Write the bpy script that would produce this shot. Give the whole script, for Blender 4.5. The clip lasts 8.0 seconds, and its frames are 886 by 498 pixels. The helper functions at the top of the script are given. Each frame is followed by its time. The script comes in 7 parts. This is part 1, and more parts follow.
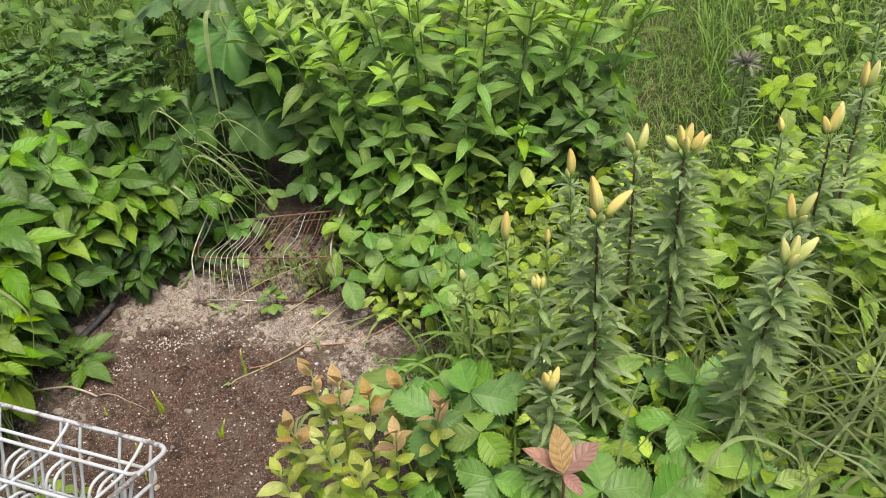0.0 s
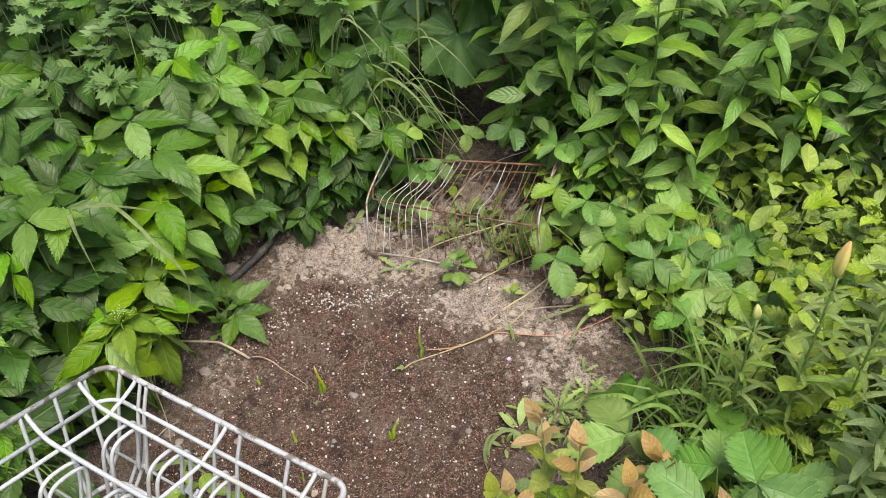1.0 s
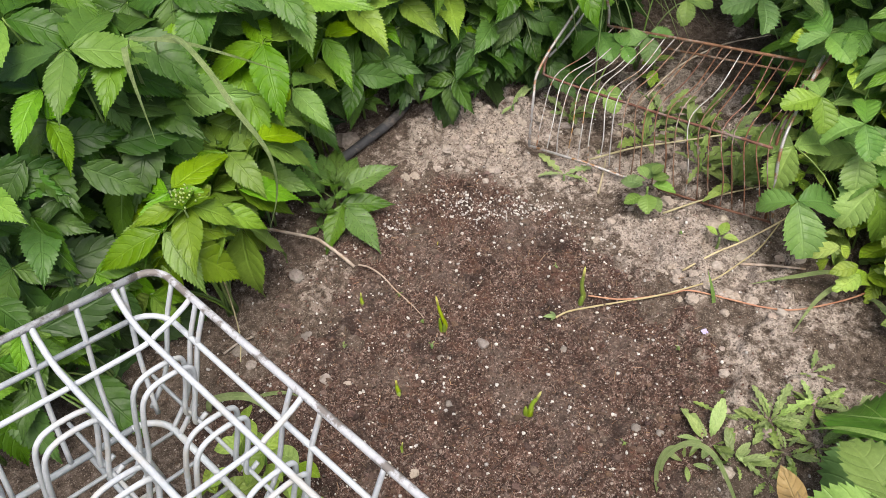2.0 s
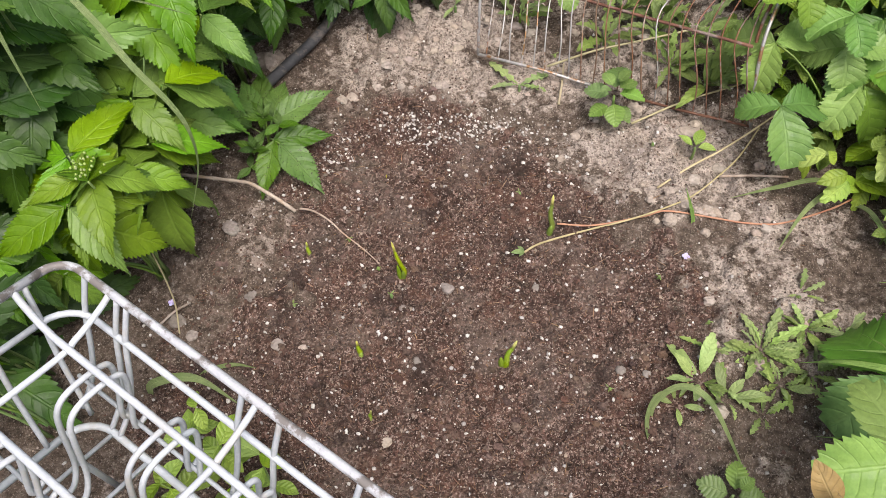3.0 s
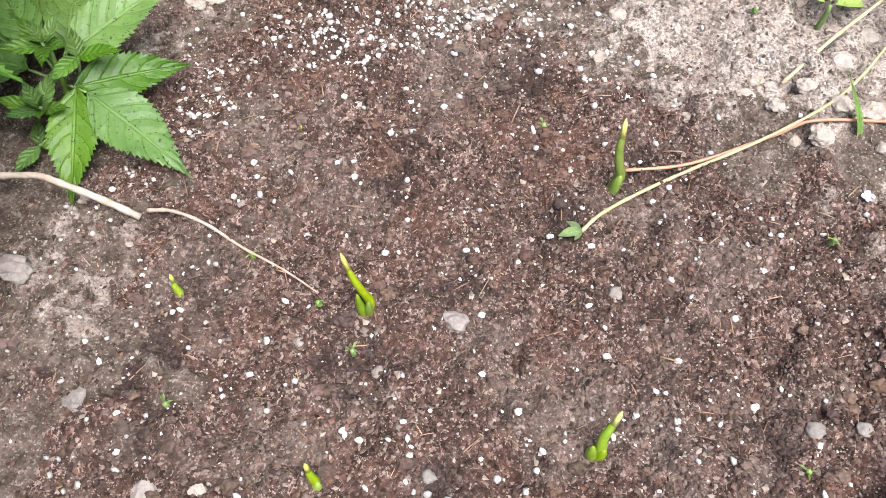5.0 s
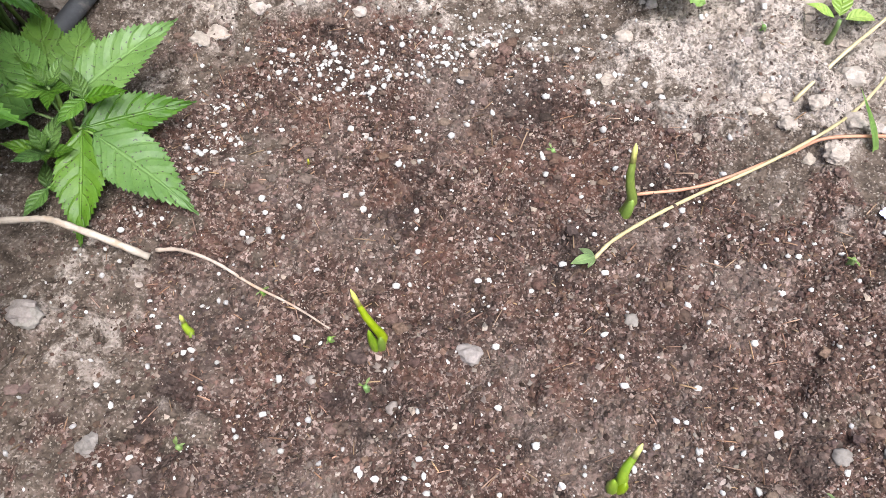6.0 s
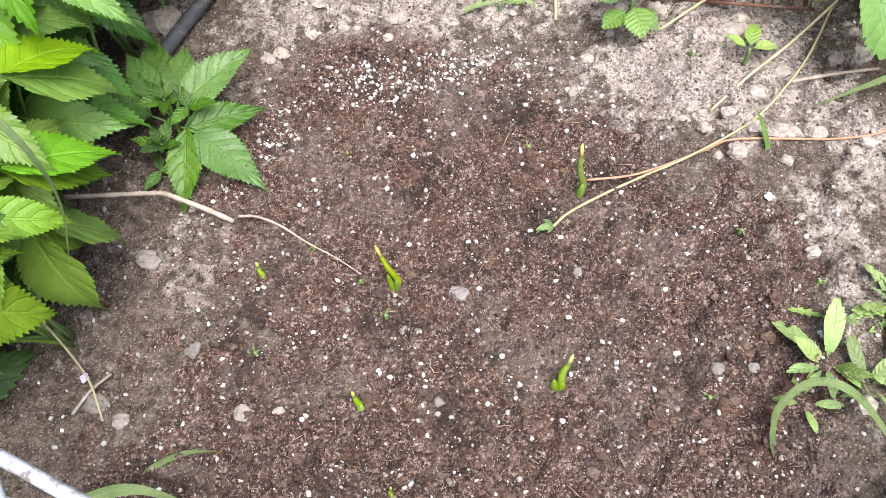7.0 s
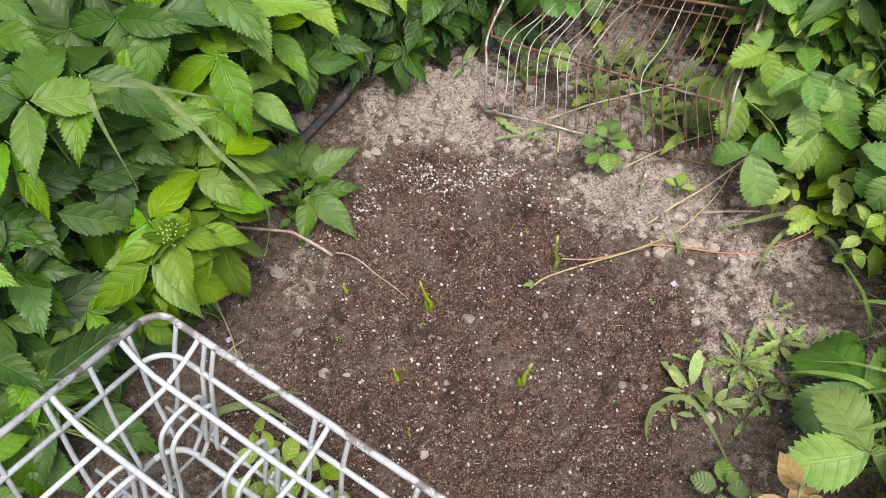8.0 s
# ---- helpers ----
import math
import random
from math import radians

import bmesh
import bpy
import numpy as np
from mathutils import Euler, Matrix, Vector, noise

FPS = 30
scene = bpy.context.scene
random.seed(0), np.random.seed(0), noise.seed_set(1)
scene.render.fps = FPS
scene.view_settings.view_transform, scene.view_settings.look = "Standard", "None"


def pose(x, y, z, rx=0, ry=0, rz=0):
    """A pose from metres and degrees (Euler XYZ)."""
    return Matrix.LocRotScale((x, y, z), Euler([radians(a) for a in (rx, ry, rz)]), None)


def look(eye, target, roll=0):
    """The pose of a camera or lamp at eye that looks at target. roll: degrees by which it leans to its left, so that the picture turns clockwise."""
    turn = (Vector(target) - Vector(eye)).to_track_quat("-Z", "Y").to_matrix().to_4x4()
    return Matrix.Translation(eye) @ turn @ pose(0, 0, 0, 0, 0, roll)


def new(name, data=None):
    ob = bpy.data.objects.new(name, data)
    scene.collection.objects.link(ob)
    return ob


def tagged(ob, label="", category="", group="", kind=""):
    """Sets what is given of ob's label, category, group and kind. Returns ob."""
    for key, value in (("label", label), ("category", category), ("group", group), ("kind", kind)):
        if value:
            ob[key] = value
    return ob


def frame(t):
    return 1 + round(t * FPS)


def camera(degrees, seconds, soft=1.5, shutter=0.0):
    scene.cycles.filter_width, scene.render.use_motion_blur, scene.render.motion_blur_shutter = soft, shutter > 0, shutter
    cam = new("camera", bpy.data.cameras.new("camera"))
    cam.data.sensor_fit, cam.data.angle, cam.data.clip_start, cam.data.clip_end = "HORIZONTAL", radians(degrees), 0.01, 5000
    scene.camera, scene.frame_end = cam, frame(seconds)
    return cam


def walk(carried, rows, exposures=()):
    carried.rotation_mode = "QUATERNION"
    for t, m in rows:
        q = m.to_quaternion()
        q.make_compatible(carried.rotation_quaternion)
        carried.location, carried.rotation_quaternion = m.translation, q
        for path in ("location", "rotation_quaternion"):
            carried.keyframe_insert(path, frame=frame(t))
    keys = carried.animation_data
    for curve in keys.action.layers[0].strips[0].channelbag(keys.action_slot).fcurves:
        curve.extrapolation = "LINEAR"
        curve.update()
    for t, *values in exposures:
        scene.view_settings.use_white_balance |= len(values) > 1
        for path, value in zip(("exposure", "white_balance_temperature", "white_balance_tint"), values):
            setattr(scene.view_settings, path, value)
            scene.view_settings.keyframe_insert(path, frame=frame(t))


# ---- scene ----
cam = camera(56.3, 8.0, 0.5)
PATH = [
    (0, (0.637, 0.31, 1.536), (0.577, 1.937, 0.375), -5.5),
    (0.5, (0.494, 0.525, 1.509), (0.389, 2.097, 0.277), -4.6),
    (1, (0.343, 0.769, 1.428), (0.023, 2.216, 0.085), -4.8),
    (1.5, (0.214, 1.031, 1.27), (-0.276, 2.324, -0.176), -4.4),
    (2, (0.149, 1.154, 1.135), (-0.392, 2.29, -0.42), -5.4),
    (2.2, (0.143, 1.168, 1.114), (-0.401, 2.25, -0.478), -6.5),
    (3.3, (0.013, 1.38, 1.042), (-0.25, 2.285, -0.722), -4.8),
    (3.5, (-0.03, 1.429, 0.972), (-0.279, 2.327, -0.798), -5.5),
    (3.7, (-0.07, 1.452, 0.878), (-0.314, 2.347, -0.894), -6.4),
    (4, (-0.097, 1.514, 0.76), (-0.337, 2.392, -1.021), -7.6),
    (4.5, (-0.119, 1.562, 0.661), (-0.279, 2.42, -1.138), -4.5),
    (5, (-0.111, 1.589, 0.608), (-0.156, 2.456, -1.193), 0.8),
    (5.2, (-0.107, 1.613, 0.598), (-0.116, 2.48, -1.204), 2.2),
    (6.3, (-0.11, 1.589, 0.619), (-0.212, 2.496, -1.161), -4.3),
    (6.5, (-0.104, 1.569, 0.645), (-0.21, 2.46, -1.143), -4.8),
    (7, (-0.051, 1.49, 0.827), (-0.235, 2.324, -0.981), -8.6),
    (7.5, (-0.004, 1.34, 1.094), (-0.263, 2.194, -0.695), -7.8),
    (8, (0.041, 1.233, 1.263), (-0.269, 2.204, -0.458), -5.7),
]
walk(cam, [(t, look(eye, target, roll)) for t, eye, target, roll in PATH],
     [(0, 1.1, 6750, 9), (2, 1.13, 6450, 11), (3.5, 1.16, 6350, 14), (4.0, 1.32, 6200, 13), (4.5, 1.65, 6150, 12), (5, 1.84, 5900, 12), (6.5, 1.69, 5780, 10), (7, 1.76, 5850, 11), (7.5, 1.3, 6250, 12), (8, 1.1, 6400, 11)])

# ---- world and light: a bright overcast day ----
world = bpy.data.worlds.new("sky")
scene.world = world
world.use_nodes = True
sky = world.node_tree.nodes.new("ShaderNodeTexSky")
sky.sky_type = "NISHITA"
sky.sun_disc = False
sky.sun_elevation = radians(71)
sky.sun_rotation = radians(138)
sky.air_density = 0.7
sky.dust_density = 6.0
sky.ozone_density = 1.0
world.node_tree.links.new(sky.outputs[0], world.node_tree.nodes["Background"].inputs[0])
world.node_tree.nodes["Background"].inputs[1].default_value = 0.1
sun = new("sun", bpy.data.lights.new("sun", "SUN"))
sun.data.energy = 1.5
sun.data.angle = radians(35)
sun.data.color = (1.0, 0.96, 0.9)
sun.matrix_world = look((0.9, 1.0, 4.0), (0, 2, 0))

R = random.Random(7)


# ---- node helpers ----
def nd(tree, kind, *values):
    node = tree.nodes.new(kind)
    for socket, value in zip(node.inputs, values):
        if value is None:
            continue
        if isinstance(value, bpy.types.NodeSocket):
            tree.links.new(value, socket)
        else:
            socket.default_value = value
    return node


def mth(tree, op, a, b=None, clamp=False):
    node = nd(tree, "ShaderNodeMath", a, b)
    node.operation = op
    node.use_clamp = clamp
    return node.outputs[0]


def mixc(tree, fac, a, b, blend="MIX"):
    node = tree.nodes.new("ShaderNodeMix")
    node.data_type = "RGBA"
    node.blend_type = blend
    for socket, value in ((node.inputs[0], fac), (node.inputs[6], a), (node.inputs[7], b)):
        if isinstance(value, bpy.types.NodeSocket):
            tree.links.new(value, socket)
        else:
            socket.default_value = value if not isinstance(value, tuple) or len(value) == 4 else (*value, 1)
    return node.outputs[2]


def grain(tree, vec, scale, detail=3.0, rough=0.6):
    node = nd(tree, "ShaderNodeTexNoise")
    tree.links.new(vec, node.inputs["Vector"])
    node.inputs["Scale"].default_value = scale
    node.inputs["Detail"].default_value = detail
    node.inputs["Roughness"].default_value = rough
    return node.outputs[0]


def span(tree, value, lo, hi, a=0.0, b=1.0):
    node = nd(tree, "ShaderNodeMapRange", value, lo, hi, a, b)
    return node.outputs[0]


def ramp(tree, fac, stops):
    node = nd(tree, "ShaderNodeValToRGB", fac)
    els = node.color_ramp.elements
    while len(els) < len(stops):
        els.new(0.5)
    for el, (at, col) in zip(els, stops):
        el.position = at
        el.color = (*col, 1)
    return node.outputs[0]


def bump(tree, height, strength, distance):
    node = tree.nodes.new("ShaderNodeBump")
    node.inputs["Strength"].default_value = strength
    node.inputs["Distance"].default_value = distance
    tree.links.new(height, node.inputs["Height"])
    return node.outputs[0]


def blank(name):
    mat = bpy.data.materials.new(name)
    mat.use_nodes = True
    return mat, mat.node_tree, mat.node_tree.nodes["Principled BSDF"]


def hue_vary(tree, colour, rand, dh=0.009, ds=0.12, dv=0.3):
    node = tree.nodes.new("ShaderNodeHueSaturation")
    tree.links.new(span(tree, rand, 0, 1, 0.5 - dh, 0.5 + dh), node.inputs["Hue"])
    r2 = mth(tree, "FRACT", mth(tree, "MULTIPLY", rand, 7.31))
    tree.links.new(span(tree, r2, 0, 1, 1 - ds, 1 + ds), node.inputs["Saturation"])
    r3 = mth(tree, "FRACT", mth(tree, "MULTIPLY", rand, 13.7))
    tree.links.new(span(tree, r3, 0, 1, 1 - dv, 1 + dv), node.inputs["Value"])
    tree.links.new(colour, node.inputs["Color"])
    return node.outputs[0]


def leaf_mat(name, dark, light, veins=7.0, slant=0.9, rough=0.42, thin=0.2, vein_light=0.28, island=False, spots=0.0, parallel=False):
    """A leaf: two tones of green, a pale midrib with side veins in relief, thin enough to let light through."""
    mat, tree, bsdf = blank(name)
    uv = tree.nodes.new("ShaderNodeTexCoord")
    sep = nd(tree, "ShaderNodeSeparateXYZ", uv.outputs["UV"])
    across = mth(tree, "ABSOLUTE", mth(tree, "MULTIPLY", mth(tree, "SUBTRACT", sep.outputs[0], 0.5), 2.0))
    if island:
        rand = tree.nodes.new("ShaderNodeNewGeometry").outputs["Random Per Island"]
    else:
        rand = tree.nodes.new("ShaderNodeObjectInfo").outputs["Random"]
    place = uv.outputs["Object"]
    patch = grain(tree, place, 28.0, 3.0)
    fine = grain(tree, place, 260.0, 2.0)
    base = mixc(tree, span(tree, patch, 0.3, 0.7), dark, light)
    base = mixc(tree, span(tree, fine, 0.35, 0.75, 0.0, 0.35), base, tuple(0.62 * c for c in dark))
    base = mixc(tree, span(tree, grain(tree, place, 95.0, 4.0, 0.7), 0.55, 0.72, 0.0, 0.35), base, tuple(1.25 * c for c in light))
    if parallel:
        line = mth(tree, "FRACT", mth(tree, "MULTIPLY", across, 5.0))
    else:
        line = mth(tree, "FRACT", mth(tree, "SUBTRACT", mth(tree, "ADD", mth(tree, "MULTIPLY", sep.outputs[1], veins), mth(tree, "MULTIPLY", patch, 0.5)), mth(tree, "MULTIPLY", mth(tree, "POWER", across, 1.35), slant)))
    tri = mth(tree, "ABSOLUTE", mth(tree, "SUBTRACT", line, 0.5))
    side = span(tree, mth(tree, "ADD", tri, mth(tree, "MULTIPLY", mth(tree, "SUBTRACT", fine, 0.5), 0.12)), 0.0, 0.08, 1.0, 0.0)
    mid = span(tree, across, 0.03, 0.09, 1.0, 0.0)
    vein = mth(tree, "MAXIMUM", mth(tree, "MULTIPLY", side, 0.55), mid)
    pale = tuple(min(1, 1.35 * c + 0.03) for c in light)
    base = mixc(tree, mth(tree, "MULTIPLY", vein, vein_light), base, pale)
    if spots:
        hole = span(tree, grain(tree, place, 420.0, 0.0), 0.72, 0.76)
        base = mixc(tree, mth(tree, "MULTIPLY", hole, spots), base, (0.03, 0.025, 0.015))
    col = hue_vary(tree, base, rand)
    tree.links.new(col, bsdf.inputs["Base Color"])
    tree.links.new(span(tree, patch, 0.3, 0.7, rough - 0.07, rough + 0.1), bsdf.inputs["Roughness"])
    bsdf.inputs["Specular IOR Level"].default_value = 0.32
    puff = mth(tree, "SUBTRACT", mth(tree, "MULTIPLY", tri, 0.9), mth(tree, "MULTIPLY", vein, 0.7))
    height = mth(tree, "ADD", puff, mth(tree, "MULTIPLY", fine, 0.25))
    nrm = bump(tree, height, 0.9, 0.0014)
    tree.links.new(nrm, bsdf.inputs["Normal"])
    through_light = tree.nodes.new("ShaderNodeBsdfTranslucent")
    warm = mixc(tree, 0.45, col, (0.5, 0.72, 0.06), "MULTIPLY")
    tree.links.new(mixc(tree, 0.5, col, warm), through_light.inputs[0])
    mixer = tree.nodes.new("ShaderNodeMixShader")
    mixer.inputs[0].default_value = thin
    tree.links.new(bsdf.outputs[0], mixer.inputs[1])
    tree.links.new(through_light.outputs[0], mixer.inputs[2])
    tree.links.new(mixer.outputs[0], tree.nodes["Material Output"].inputs[0])
    return mat


def plain_mat(name, a, b, scale=60.0, rough=0.6, relief=0.3, metal=0.0, island=False, third=None, vary=0.2, spec=0.4, depth=0.001, wear=0.52, after=None):
    mat, tree, bsdf = blank(name)
    place = tree.nodes.new("ShaderNodeTexCoord").outputs["Object"]
    one = grain(tree, place, scale, 4.0)
    two = grain(tree, place, scale * 6.0, 3.0)
    col = mixc(tree, span(tree, one, 0.35, 0.65), a, b)
    col = mixc(tree, span(tree, two, 0.4, 0.8, 0.0, 0.4), col, tuple(0.6 * c for c in a))
    if third:
        col = mixc(tree, span(tree, grain(tree, place, scale * 0.45, 5.0, 0.7), wear, wear + 0.08), col, third)
    if after:
        col = after(tree, place, col)
    if island:
        rand = tree.nodes.new("ShaderNodeNewGeometry").outputs["Random Per Island"]
    else:
        rand = tree.nodes.new("ShaderNodeObjectInfo").outputs["Random"]
    col = hue_vary(tree, col, rand, 0.015, 0.15, vary)
    tree.links.new(col, bsdf.inputs["Base Color"])
    bsdf.inputs["Roughness"].default_value = rough
    bsdf.inputs["Metallic"].default_value = metal
    bsdf.inputs["Specular IOR Level"].default_value = spec
    tree.links.new(bump(tree, mth(tree, "ADD", one, two), relief, depth), bsdf.inputs["Normal"])
    return mat


# ---- materials ----
ELDER = leaf_mat("ground elder leaf", (0.043, 0.108, 0.0125), (0.082, 0.177, 0.022), 6, 1.2, vein_light=0.16, spots=0.25)
ELDER_YOUNG = leaf_mat("young ground elder leaf", (0.093, 0.213, 0.019), (0.158, 0.302, 0.034), 6, 1.2, vein_light=0.24)
PHLOX = leaf_mat("phlox leaf", (0.105, 0.225, 0.034), (0.192, 0.338, 0.056), 7, 1.6, 0.46)
PHLOX_YOUNG = leaf_mat("young phlox leaf", (0.185, 0.335, 0.042), (0.293, 0.445, 0.07), 7, 1.6, 0.46)
LILY = leaf_mat("lily leaf", (0.33, 0.46, 0.19), (0.52, 0.64, 0.31), 1, 0.0, 0.5, 0.45, 0.35, parallel=True)
STRAW = leaf_mat("strawberry leaf", (0.1, 0.225, 0.046), (0.175, 0.32, 0.07), 6, 1.1, 0.4, 0.25, 0.14)
STRAW_YOUNG = leaf_mat("young strawberry leaf", (0.17, 0.3, 0.052), (0.265, 0.42, 0.08), 6, 1.1, 0.4, 0.3, 0.14)
WEED = leaf_mat("weed leaf", (0.199, 0.314, 0.046), (0.337, 0.457, 0.077), 6, 1.2)
DANDE = leaf_mat("sow thistle leaf", (0.21, 0.305, 0.085), (0.345, 0.44, 0.155), 6, 1.0, 0.5, 0.2)
NETTLE = leaf_mat("balm leaf", (0.15, 0.26, 0.062), (0.235, 0.355, 0.1), 7, 0.9)
LOBED = leaf_mat("columbine leaf", (0.085, 0.17, 0.045), (0.145, 0.25, 0.07), 5, 1.5, 0.5, parallel=True)
RHUB = leaf_mat("rhubarb leaf", (0.055, 0.13, 0.032), (0.105, 0.205, 0.055), 7, 1.3, 0.42, 0.2, 0.4, parallel=True)
COPPER = leaf_mat("copper shoot leaf", (0.4, 0.26, 0.1), (0.52, 0.37, 0.16), 6, 1.2, 0.4, 0.3, 0.3)
PINK = leaf_mat("pink shoot leaf", (0.36, 0.19, 0.15), (0.46, 0.27, 0.21), 6, 1.2, 0.4, 0.3, 0.3)
OLIVE = leaf_mat("yellow-green shoot leaf", (0.26, 0.32, 0.06), (0.4, 0.44, 0.1), 6, 1.2, 0.4)
GRASS = leaf_mat("grass blade", (0.167, 0.308, 0.057), (0.296, 0.464, 0.098), 1, 0, 0.45, 0.3, 0.2, True, parallel=True)
GRASS_PALE = leaf_mat("pale grass blade", (0.189, 0.272, 0.086), (0.303, 0.376, 0.146), 1, 0, 0.4, 0.3, 0.2, True, parallel=True)
STRAWY = leaf_mat("dry grass blade", (0.3, 0.27, 0.14), (0.42, 0.38, 0.22), 1, 0, 0.6, 0.2, 0.2, True, parallel=True)
# Darker than ELDER: shade of the gaps between leaves is in the colour.
ELDER_MASS_SHADED = leaf_mat("shade-darkened ground elder undergrowth leaf", (0.029, 0.077, 0.011), (0.064, 0.14, 0.021), 6, 1.2, vein_light=0.16, island=True)
PHLOX_MASS = leaf_mat("phlox undergrowth leaf", (0.063, 0.137, 0.025), (0.126, 0.220, 0.042), 7, 1.6, 0.36, island=True)
WEED_MASS = leaf_mat("oval undergrowth leaf", (0.191, 0.302, 0.042), (0.334, 0.448, 0.070), 6, 1.2, island=True)
FAR_LEAF = leaf_mat("far weed leaf", (0.17, 0.285, 0.038), (0.32, 0.46, 0.07), 6, 1.2, 0.45, 0.3, 0.4, True)
# Darker copy of FAR_LEAF: the far weeds' shade is put into its colour.
FAR_SHADED = leaf_mat("shaded weed leaf", (0.075, 0.155, 0.025), (0.15, 0.255, 0.045), 6, 1.2, 0.45, 0.25, 0.3, True)
STALK = plain_mat("green stalk", (0.13, 0.22, 0.05), (0.2, 0.3, 0.08), 40, 0.5, 0.15)
STALK_RED = plain_mat("reddish brown stalk", (0.11, 0.055, 0.03), (0.19, 0.1, 0.05), 60, 0.55, 0.2)
RUNNER_Y = plain_mat("yellow runner", (0.36, 0.31, 0.165), (0.48, 0.42, 0.245), 30, 0.5, 0.15)
RUNNER_R = plain_mat("red runner", (0.32, 0.15, 0.1), (0.42, 0.24, 0.16), 30, 0.5, 0.15)
DRYSTICK = plain_mat("dry stick", (0.27, 0.225, 0.175), (0.42, 0.36, 0.29), 60, 0.8, 0.4, third=(0.3, 0.23, 0.16))
WHITE_WIRE = plain_mat("white coated wire", (0.42, 0.45, 0.47), (0.5, 0.53, 0.55), 25, 0.45, 0.1, vary=0.06, third=(0.42, 0.42, 0.4))
WORN_RIM = plain_mat("worn white coating", (0.4, 0.41, 0.42), (0.48, 0.49, 0.5), 60, 0.5, 0.4, vary=0.02, third=(0.16, 0.145, 0.13), wear=0.49)
RUST = plain_mat("rusty wire", (0.15, 0.075, 0.045), (0.26, 0.145, 0.09), 70, 0.8, 0.5, 0.2, third=(0.27, 0.22, 0.18))
ZINC = plain_mat("dull zinc wire", (0.36, 0.35, 0.33), (0.48, 0.47, 0.45), 70, 0.55, 0.3, 0.5, third=(0.3, 0.17, 0.09))
HOSE = plain_mat("black hose", (0.035, 0.036, 0.038), (0.065, 0.066, 0.068), 40, 0.7, 0.5, third=(0.13, 0.115, 0.1), wear=0.5)
SPROUT = plain_mat("green sprout", (0.14, 0.205, 0.02), (0.24, 0.305, 0.04), 50, 0.35, 0.1)
SPROUT_TIP = plain_mat("yellow sprout tip", (0.42, 0.44, 0.06), (0.55, 0.52, 0.12), 50, 0.35, 0.1)
PERLITE = plain_mat("white perlite", (0.44, 0.415, 0.375), (0.62, 0.595, 0.555), 300, 0.9, 0.5, island=True, vary=0.35)
CLOD = plain_mat("dry clay clod", (0.3, 0.25, 0.205), (0.44, 0.38, 0.32), 130, 0.95, 1.0, island=True, vary=0.12, spec=0.1, third=(0.16, 0.125, 0.1), wear=0.58)
GRIT = plain_mat("pale grit", (0.1, 0.078, 0.06), (0.32, 0.268, 0.222), 60, 0.95, 0.4, island=True, vary=0.45, spec=0.1)
PEBBLE = plain_mat("grey pebble", (0.19, 0.165, 0.14), (0.29, 0.255, 0.22), 120, 0.85, 0.4, vary=0.2)
FIBRE = plain_mat("peat fibre", (0.17, 0.1, 0.06), (0.33, 0.22, 0.14), 60, 0.9, 0.3, island=True, vary=0.5)
FLOWER = plain_mat("white blossom", (0.75, 0.75, 0.62), (0.82, 0.82, 0.72), 80, 0.6, 0.2)
VIOLET = plain_mat("violet petal", (0.4, 0.36, 0.62), (0.55, 0.5, 0.75), 80, 0.6, 0.2)


def bud_mat():
    mat, tree, bsdf = blank("lily bud")
    uv = tree.nodes.new("ShaderNodeTexCoord")
    sep = nd(tree, "ShaderNodeSeparateXYZ", uv.outputs["UV"])
    rand = tree.nodes.new("ShaderNodeObjectInfo").outputs["Random"]
    green = ramp(tree, sep.outputs[1], [(0.0, (0.17, 0.26, 0.05)), (0.45, (0.4, 0.46, 0.14)), (0.9, (0.58, 0.57, 0.22)), (1.0, (0.36, 0.38, 0.1))])
    ripe = ramp(tree, sep.outputs[1], [(0.0, (0.26, 0.33, 0.07)), (0.25, (0.6, 0.54, 0.16)), (0.7, (0.68, 0.53, 0.15)), (0.93, (0.66, 0.43, 0.13)), (1.0, (0.48, 0.25, 0.08))])
    col = mixc(tree, span(tree, rand, 0.35, 0.65), green, ripe)
    ridge = mth(tree, "ABSOLUTE", mth(tree, "SINE", mth(tree, "MULTIPLY", sep.outputs[0], 9.425)))
    col = mixc(tree, span(tree, ridge, 0.0, 0.4, 0.6, 0.0), col, (0.36, 0.42, 0.14))
    col = mixc(tree, span(tree, grain(tree, uv.outputs["Object"], 120.0, 4.0, 0.7), 0.5, 0.7, 0.0, 0.35), col, (0.62, 0.4, 0.12))
    down = grain(tree, uv.outputs["Object"], 300.0, 2.0)
    tree.links.new(mixc(tree, span(tree, down, 0.4, 0.8, 0, 0.15), col, (0.6, 0.55, 0.25)), bsdf.inputs["Base Color"])
    bsdf.inputs["Roughness"].default_value = 0.5
    tree.links.new(bump(tree, down, 0.2, 0.0006), bsdf.inputs["Normal"])
    return mat


BUD = bud_mat()


def soil_patches(tree, place, col):
    """Large patches of reddish, greyish dry and nearly black damp peat."""
    col = mixc(tree, span(tree, grain(tree, place, 16.0, 5.0, 0.65), 0.52, 0.66, 0.0, 0.4), col, (0.13, 0.064, 0.042))
    col = mixc(tree, span(tree, grain(tree, place, 9.0, 4.0, 0.7), 0.5, 0.64, 0.0, 0.45), col, (0.17, 0.135, 0.11))
    return mixc(tree, span(tree, grain(tree, place, 11.0, 5.0, 0.7), 0.54, 0.64, 0.0, 0.75), col, (0.034, 0.024, 0.02))


